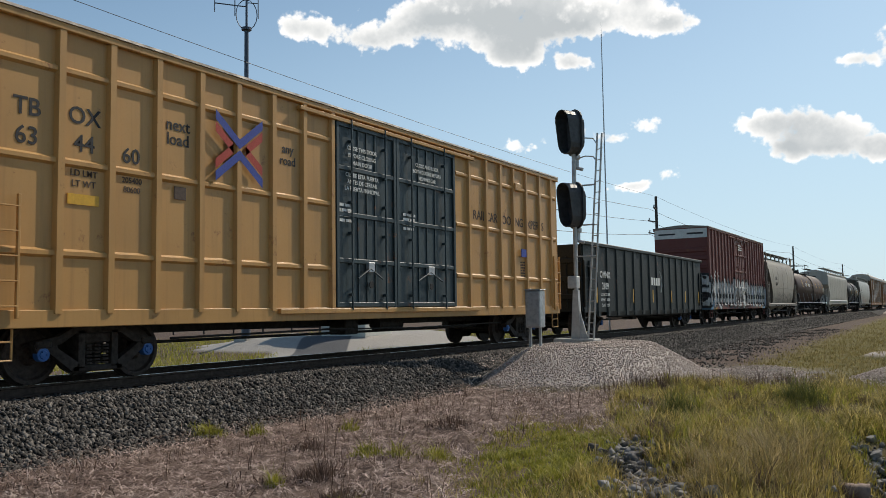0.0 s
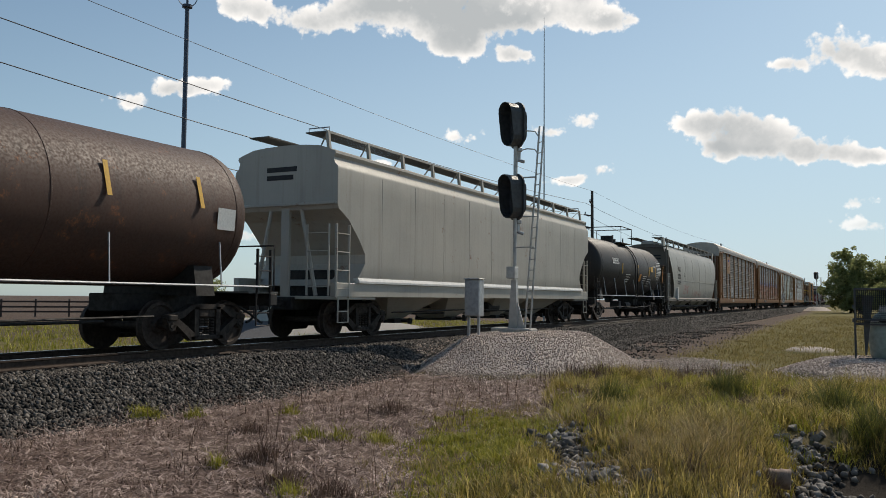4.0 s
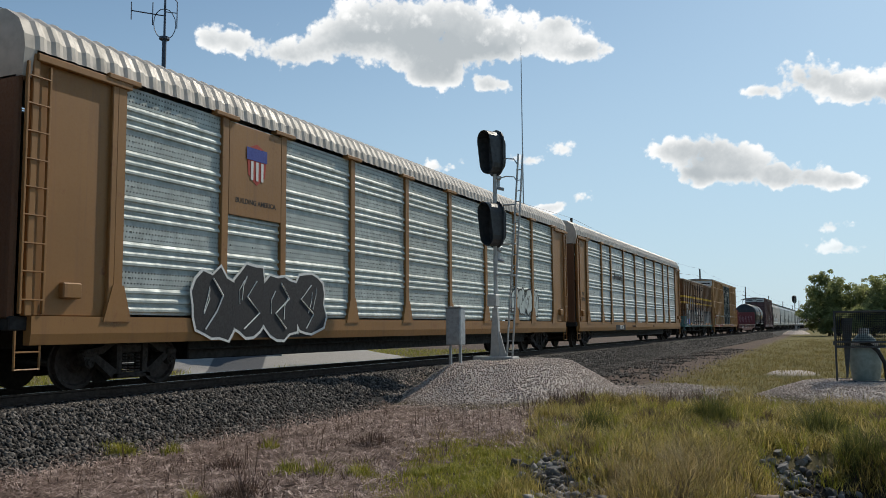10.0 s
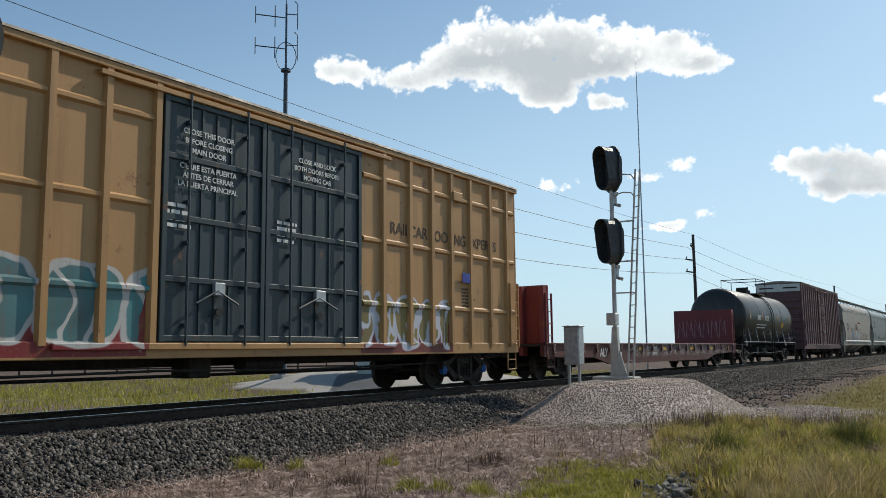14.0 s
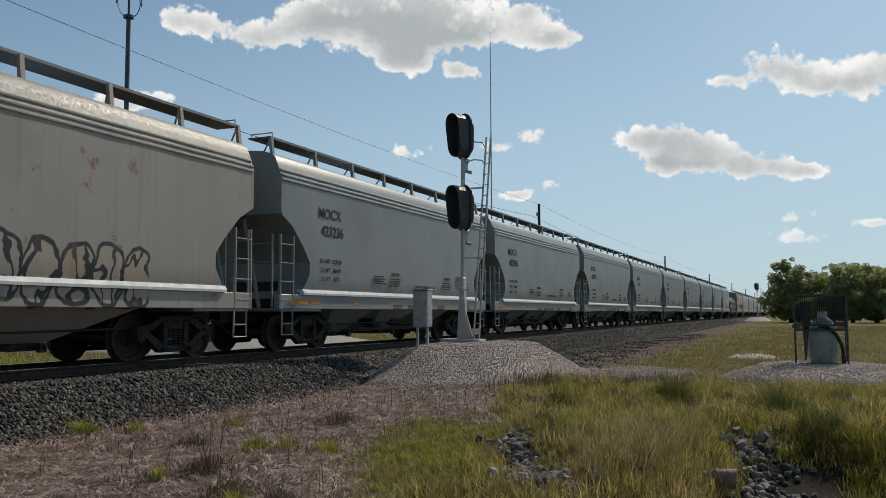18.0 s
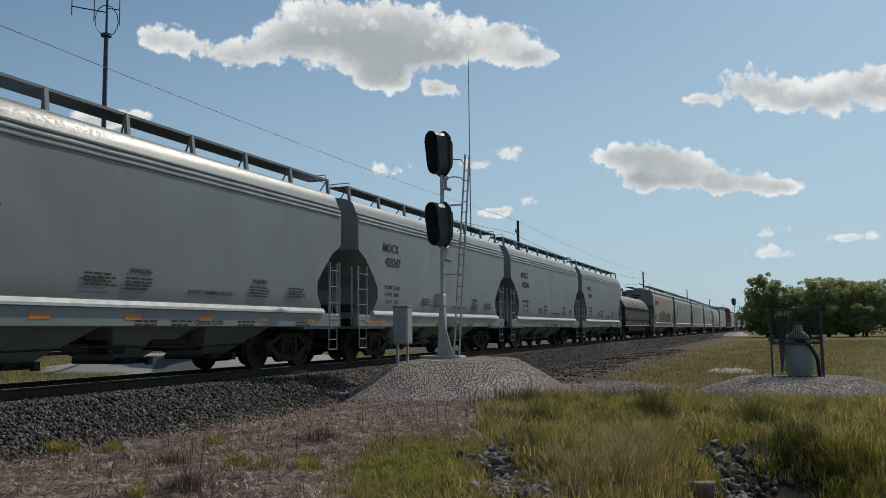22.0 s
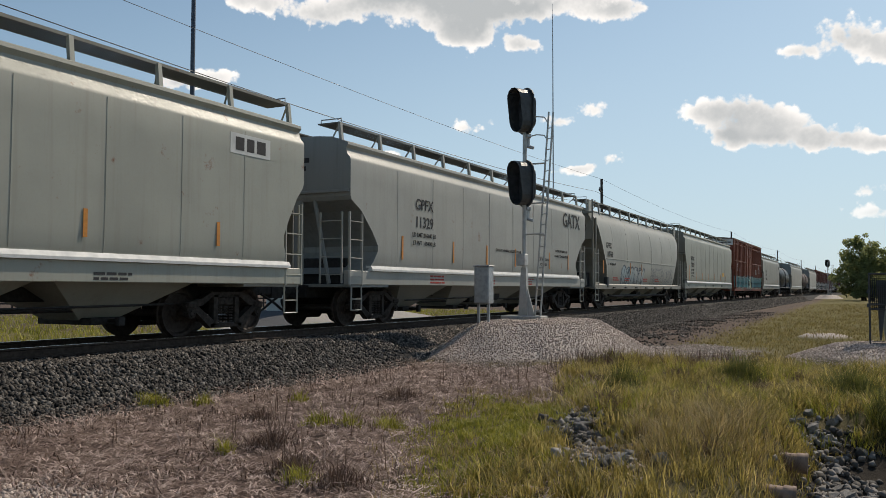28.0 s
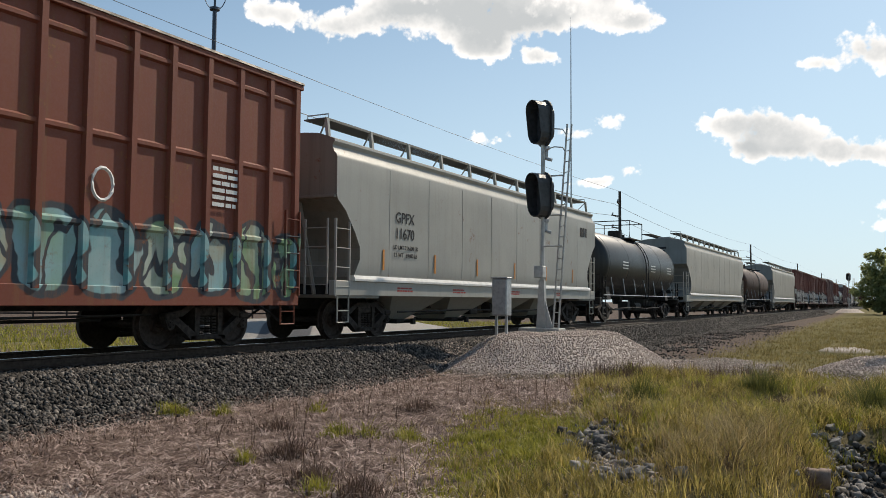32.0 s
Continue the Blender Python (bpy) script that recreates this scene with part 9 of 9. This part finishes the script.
tape(car, [-2.8, -0.2, 3.4, 6.4, 9.2], 0.93, REFLECT_Y, 0.5, 0.12, 1.506)
car = tank_car("dark_tank_car", "glossy black short tank car with white number", 14.0, 1.52, dark_tank, 2.62)
joined(car, 339.25, 353.24)
on_tank(car, 1.52, 2.62, [("SHPX", -3.1, -0.05, 0.36), ("207229", -1.3, -0.05, 0.36)], LETTER_W)
tank_patch(car, 1.52, 2.62, 3.0, -0.35, 0.5, 0.35, REFLECT_Y)
for y in (-5.2, -2.3, 1.6, 5.0):
    tank_patch(car, 1.52, 2.62, y, 0.1, 0.09, 0.5, REFLECT_O, "reflector")
for k in range(2):
    tank_patch(car, 1.52, 2.62, -2.4, -0.42 - 0.16 * k, 2.4 - 0.5 * k, 0.06, LETTER_W, "stencil_line")
mv = boxcar("mauve_boxcar", "purple-brown ribbed boxcar with pale rain streaks", 16.0, 5.40, mauve, [-7.9, -7.1, -6.3, -5.5, -4.7, -3.9, -3.1, -2.3, 2.6, 3.4, 4.2, 5.0, 5.8, 6.6, 7.4, 7.95], (), [(-1.6, 1.6)], mauve, zb=0.76, deep=0.075, wide=0.2)
joined(mv, 355.99, 372.03)

# -- tagged pale hopper, then the grey fleet
car = hopper("tagged_hopper", "pale hopper with a row of coloured bubble lettering", 19.2, ndx, "flat", 4.86, WHITE, 9, 3, True, None, grey_end)
joined(car, 373.95, 393.15)
warn(car, -2.1, 2.45, LETTER_K, 6, 1.5, 0.6, 1.5645)
write(car, [("DO NOT HAMMER ON CAR", 0.3, 3.12, 0.15, LETTER_R, 1.5645), ("NGX", -6.9, 2.82, 0.42, LETTER_K, 1.5645), ("0122", -6.9, 2.38, 0.42, LETTER_K, 1.5645)], LETTER_R)
GL = 13.85
grey_car = hopper("grey_hopper", "clean grey covered hopper with a sunlit edge painted along its sill", GL, grey, "flat", 4.86, WHITE, 8, 3, True, REFLECT_O, grey_end)
write(grey_car, [("MOCX", -4.70, 3.42, 0.37, LETTER_K, 1.5645), ("LD LMT  227600", -4.65, 2.22, 0.155, LETTER_K, 1.5645), ("LT WT   58400", -4.65, 2.00, 0.155, LETTER_K, 1.5645), ("CU FT    4275", -4.65, 1.78, 0.155, LETTER_K, 1.5645),
                 ("WARNING", -0.9, 2.05, 0.12, LETTER_K, 1.5645), ("DO NOT HAMMER ON CAR", 1.2, 1.72, 0.12, LETTER_K, 1.5645), ("WARNING", 3.0, 2.05, 0.12, LETTER_K, 1.5645), ("CENTER FLOW", 1.2, 1.10, 0.14, LETTER_G, 1.534)], LETTER_K)
for y, z in ((-2.3, 1.72), (-1.3, 1.68), (2.6, 1.68), (4.2, 1.72)):
    warn(grey_car, y, z, LETTER_K, 4, 0.8, 0.26, 1.574)
for y in (-1.0, 0.0, 2.2, 4.6):
    warn(grey_car, y, 1.02, LETTER_K, 2, 0.7, 0.14, 1.532)
PITCH = 14.81
numbers = ["423236", "423245", "423238", "423244", "423239", "423242", "423247", "423246", "423241"]
start = 394.15
fleet = []
for k, num in enumerate(numbers):
    a = start + PITCH * k
    fleet.append(joined(grey_car, a, a + GL) if k == 0 else again(grey_car, a, a + GL))
for g_, num in zip(fleet, numbers):
    part("lettering", letters(num, 0.37, LETTER_K, 0.006), LETTER_K, g_, at=pose(1.5645, -4.57, 2.98))

# -- coil car and the pale hoppers behind it
car = coil_car("coil_car", "rusty covered coil car with black lifting frames", 14.6, coil_body, coil_hood)
joined(car, 527.7, 542.3)
tape(car, [-5.6, -1.0, 1.2, 4.0], 1.3, REFLECT_O, 0.55, 0.12, 1.47)
part("placard", Geo().box(1.505, 1.512, -4.6, -4.1, 1.75, 1.95), REFLECT_Y, car)
for k in range(7):
    t0, t1 = (0.20, 0.52) if k < 3 else (0.06, 0.14)
    ya = -1.9 + 0.62 * k if k < 3 else -2.2 + 0.75 * (k - 3)
    pts = [(1.488 * math.cos(t), 2.42 + 1.288 * math.sin(t)) for t in np.linspace(t0, t1, 5)]
    part("name_bar", Geo().sheet([[(x_, y_, z_) for x_, z_ in pts] for y_ in (ya, ya + (0.45 if k < 3 else 0.6))]), faded_orange, car, "faded orange company name bar")
write(car, [("SXT 493465", -4.7, 1.46, 0.32, faded_orange, 1.463)], faded_orange)
car = hopper("stained_hopper", "rust-stained hopper with dark sprayed lettering", 16.7, cp_paint, "flat", 4.72, oxide, 7, 3, False, REFLECT_Y, sage_end)
joined(car, 544.4, 561.1)
for k in range(6):
    part("name_bar", Geo().box(1.562, 1.566, -6.95 + 0.46 * k, -6.58 + 0.46 * k, 3.22, 3.55 + (0.13 if k in (0, 1, 2) else 0)), LETTER_R, car, "red company name bar")
sprayed(car, "CREEPEN", -3.9, 2.0, 1.25, 0.80, cp_fill, LETTER_K, 1.567, 3)
sprayed(car, "STYLE", 2.0, 1.98, 1.05, 0.72, cp_red, LETTER_K, 1.567, 4)
sprayed(car, "BC", -7.0, 3.15, 0.42, 0.36, cp_fill, LETTER_K, 1.567, 5)
write(car, [("117436", -6.3, 2.12, 0.36, LETTER_K, 1.567), ("LD LMT", -6.4, 1.82, 0.15, LETTER_K, 1.567), ("LT WT", -6.4, 1.64, 0.15, LETTER_K, 1.567)], LETTER_K)
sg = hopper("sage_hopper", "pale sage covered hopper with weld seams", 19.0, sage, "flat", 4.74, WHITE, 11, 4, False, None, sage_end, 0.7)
warn(sg, -7.5, 2.15, LETTER_K, 2, 1.4, 0.32, 1.56)
warn(sg, -4.1, 3.1, LETTER_K, 3, 0.24, 0.34, 1.5645)
tape(sg, [-8.2, -5.2, -2.2, 0.8, 3.8, 6.8], 1.95, REFLECT_O, 0.08, 0.45, 1.556)
for y in (-7.5, -5.0, -2.4, 0.2, 4.0):
    warn(sg, y, 1.04, LETTER_K, 2, 0.8, 0.16, 1.532)
part("emblem_board", Geo().box(1.556, 1.560, 7.1, 8.3, 3.55, 3.95), WHITE, sg, "white emblem board")
part("emblem_bars", Geo().box(1.561, 1.563, 7.25, 7.5, 3.62, 3.88).box(1.561, 1.563, 7.58, 7.8, 3.62, 3.88).box(1.561, 1.563, 7.88, 8.15, 3.62, 3.88), LETTER_K, sg)
joined(sg, 562.65, 581.75)
g2 = again(sg, 583.3, 602.9)
car = hopper("pale_hopper", "pale grey-white covered hopper with a sunlit edge painted along its sill", 18.2, pale_clean, "flat", 4.70, WHITE, 9, 4, False, None, grey_end)
joined(car, 604.4, 622.5)
write(car, [("GATX", 7.2, 3.66, 0.78, LETTER_K, 1.568), ("CARBOLINE LINED CAR", 5.95, 2.40, 0.13, LETTER_K, 1.5645), ("CONSULT OWNER BEFORE", 5.95, 2.20, 0.13, LETTER_K, 1.5645), ("EXW 10-8   EX 9-6", 3.95, 2.02, 0.14, LETTER_K, 1.5645), ("CU FT 5650", 3.95, 1.84, 0.14, LETTER_K, 1.5645), ("GPFX", -5.4, 3.20, 0.42, LETTER_K, 1.5645), ("11329", -5.4, 2.72, 0.42, LETTER_K, 1.5645), ("LD LMT 216600 LB", -5.4, 2.38, 0.17, LETTER_K, 1.5645), ("LT WT   69400 LB", -5.4, 2.16, 0.17, LETTER_K, 1.5645), ("DO NOT HAMMER ON SIDES OF CAR", 0.6, 2.2, 0.13, LETTER_K, 1.5645)], LETTER_K)
tape(car, [-6.6, -3.6, -1.2, 1.2, 4.6, 6.78], 2.0, REFLECT_O, 0.09, 0.62, 1.556)
for y in (-5.0, -1.5, 2.0):
    warn(car, y, 1.06, LETTER_R, 3, 1.0, 0.26, 1.532)
rd = hopper("round_sage_hopper", "white round-sided hopper with black and blue scrawls", 18.6, gpfx_tag, "round", 4.72, None, 7, 4, False, None, sage_end)
joined(rd, 624.0, 642.5)
write(rd, [("GPFX", -7.1, 2.95, 0.38, LETTER_K, 1.553), ("10768", -6.95, 2.55, 0.38, LETTER_K, 1.5645), ("LT WT 70500 LBS", -6.6, 2.1, 0.16, LETTER_K, 1.553)], LETTER_K)
tape(rd, [-8.0, -3.2, -0.9], 1.95, REFLECT_O, 0.1, 0.6, 1.55)
for y in (-6.3, -4.2, -0.5, 2.2):
    warn(rd, y, 1.32, LETTER_R, 2, 1.1, 0.2, 1.50)
part("valve_case", Geo().box(1.38, 1.56, -7.4, -7.1, 1.05, 1.5, 0.02), SIGNAL_K, rd)
xo = hopper("sage_hopper", "pale green-grey covered hopper with seams and orange tape", 20.2, sage, "flat", 4.95, WHITE, 11, 4, False, None, sage_end, 0.62)
joined(xo, 643.9, 664.1)
tape(xo, [-8.75], 2.05, REFLECT_O, 0.09, 1.0, 1.556)
tape(xo, [-6.35, -4.0, -1.6, 1.2, 4.0, 6.6], 1.85, REFLECT_O, 0.08, 0.5, 1.556)
write(xo, [("XOMX", -7.6, 3.02, 0.40), ("718231", -7.6, 2.58, 0.40), ("LD LMT 219200", -7.65, 2.24, 0.16), ("LT WT   66800", -7.65, 2.04, 0.16), ("CU FT    6241", -7.65, 1.84, 0.16)], LETTER_K, 1.5645)
for y in (-9.2, -6.6, -3.0, 0.4, 4.4):
    warn(xo, y, 1.12, LETTER_K, 2, 0.8, 0.14, 1.532)
part("notice", Geo().box(1.556, 1.560, 4.9, 5.8, 1.95, 2.25), REFLECT_Y, xo, "yellow notice")

# -- red grid boxcar and the tail
RB = [1.85, 2.92, 3.85, 4.68, 5.56, 6.4, 7.27, 8.12, 9.0, 9.82]
rb = boxcar("red_boxcar", "rusty red boxcar with sprayed teal and white lettering", 20.0, 5.5, oxide_green, [-y for y in RB[::-1]] + RB, (5.02, 3.52, 2.1), [(-1.66, 1.62)], oxide_green, zb=0.80)
joined(rb, 665.8, 685.8)
write(rb, [("CP", -8.1, 3.1, 0.40, LETTER_W, HALF - 0.02), ("22", -8.1, 2.72, 0.34, LETTER_W, HALF - 0.02), ("9", -7.1, 2.72, 0.34, LETTER_W, HALF - 0.02)], LETTER_W)
ring = [(HALF - 0.01, 4.95 + 0.2 * math.cos(t), 2.72 + 0.26 * math.sin(t)) for t in np.linspace(0, 6.28, 15)]
part("sprayed_ring", Geo().tube(ring, 0.03, 4), LETTER_W, rb, "white sprayed ring")
warn(rb, 7.4, 2.6, LETTER_W, 6, 0.8, 0.8, HALF - 0.04)
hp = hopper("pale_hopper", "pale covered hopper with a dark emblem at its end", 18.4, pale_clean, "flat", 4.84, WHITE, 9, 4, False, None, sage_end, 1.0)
joined(hp, 687.0, 705.4)
write(hp, [("GPFX", -6.2, 2.98, 0.38), ("11670", -6.2, 2.58, 0.38), ("LD LMT 216600 LB", -6.15, 2.24, 0.15), ("LT WT   69400 LB", -6.15, 2.05, 0.15)], LETTER_K, 1.5645)
tape(hp, [-7.2, -4.6, -2.0, 0.8, 3.6, 6.4], 1.9, REFLECT_O, 0.08, 0.5, 1.558)
part("emblem_bars", Geo().box(1.561, 1.565, 7.3, 7.5, 3.5, 3.85).box(1.561, 1.565, 7.56, 7.78, 3.5, 3.85).box(1.561, 1.565, 7.84, 8.05, 3.5, 3.85), LETTER_K, hp)
for y in (-6.5, -3.5, 0.5, 4.5):
    warn(hp, y, 1.12, LETTER_R, 2, 0.8, 0.14, 1.532)
dt = tank_car("grey_black_tank_car", "dark grey tank car with small white stencils", 14.6, 1.50, dark_tank, 2.66)
joined(dt, 706.3, 720.93)
for y in (-3.6, 1.4, 4.8):
    for k in range(3):
        tank_patch(dt, 1.50, 2.66, y, 0.1 - 0.14 * k, 0.9, 0.05, LETTER_W, "stencil_line")
wh = hopper("cream_flat_hopper", "cream flat-sided covered hopper", 21.2, beige, "flat", 4.86, WHITE, 10, 4, False, None, grey_end)
joined(wh, 722.6, 744.0)
br = tank_car("brown_tank_car", "brown rusty tank car", 15.6, 1.45, rust_tank, 2.62)
joined(br, 745.4, 761.1)
again(wh, 762.4, 783.6)
rc = boxcar("plain_red_boxcar", "plain dark red ribbed boxcar", 16.6, 5.15, oxide, [-7.9, -6.7, -5.5, -4.3, -3.1, 2.9, 4.1, 5.3, 6.5, 7.9], (), [(-1.8, 1.8)], oxide, end_band=False, zb=0.85, deep=0.075, wide=0.14)
joined(rc, 785.0, 801.6)
s_ = 803.0
for k in range(4):
    again(rc if k != 2 else mv, s_, s_ + 16.5, "dark red boxcar far back in the train" if k != 2 else "")
    s_ += 18.0
for c_, mark, num in ((sg, "GPLX", "74865"), (g2, "GPLX", "74853")):
    write(c_, [(mark, -6.9, 3.10, 0.40, LETTER_K, 1.5645), (num, -6.9, 2.66, 0.40, LETTER_K, 1.5645)], LETTER_K)
again(dt, s_, s_ + 14.6)
s_ += 16.0
for k in range(8):
    again((mv, rc, grey_car, br, wh, rc, mv, rc)[k], s_, s_ + 17.0, "")
    s_ += (18.2, 18.2, 15.6, 17.0, 22.5, 18.2, 18.2, 18.2)[k]
# the car ahead of the first boxcar
again(mv, -11.2, 5.2)


def motions():
    """The train rolls past at an even speed; each wheelset turns while its car is near."""
    for car_, s0 in CARS:
        walk(car_, [(0.0, pose(TX, s0, 0)), (32.0, pose(TX, s0 - SPEED * 32, 0))])
    start_of = {c_.name: s0 for c_, s0 in CARS}
    for w, q, c_ in WHEELSETS:
        y0 = start_of[c_.name] + w.parent.location.y + q
        t0, t1 = max(0.0, (y0 - 48.0) / SPEED), min(32.0, (y0 + 2.0) / SPEED)
        if t1 <= t0 + 0.2:
            continue
        k0, k1 = int(t0 * FPS), int(t1 * FPS)
        turn = lambda t: math.degrees(SPEED * t / WR) % 360.0
        rows = [(k / FPS, pose(0, q, WR, turn(k / FPS), 0, 0)) for k in range(k0, k1 + 1)]
        if k0 > 0:
            rows.insert(0, (0.0, rows[0][1]))
        if k1 < 32 * FPS:
            rows.append((32.0, rows[-1][1]))
        walk(w, rows)


motions()
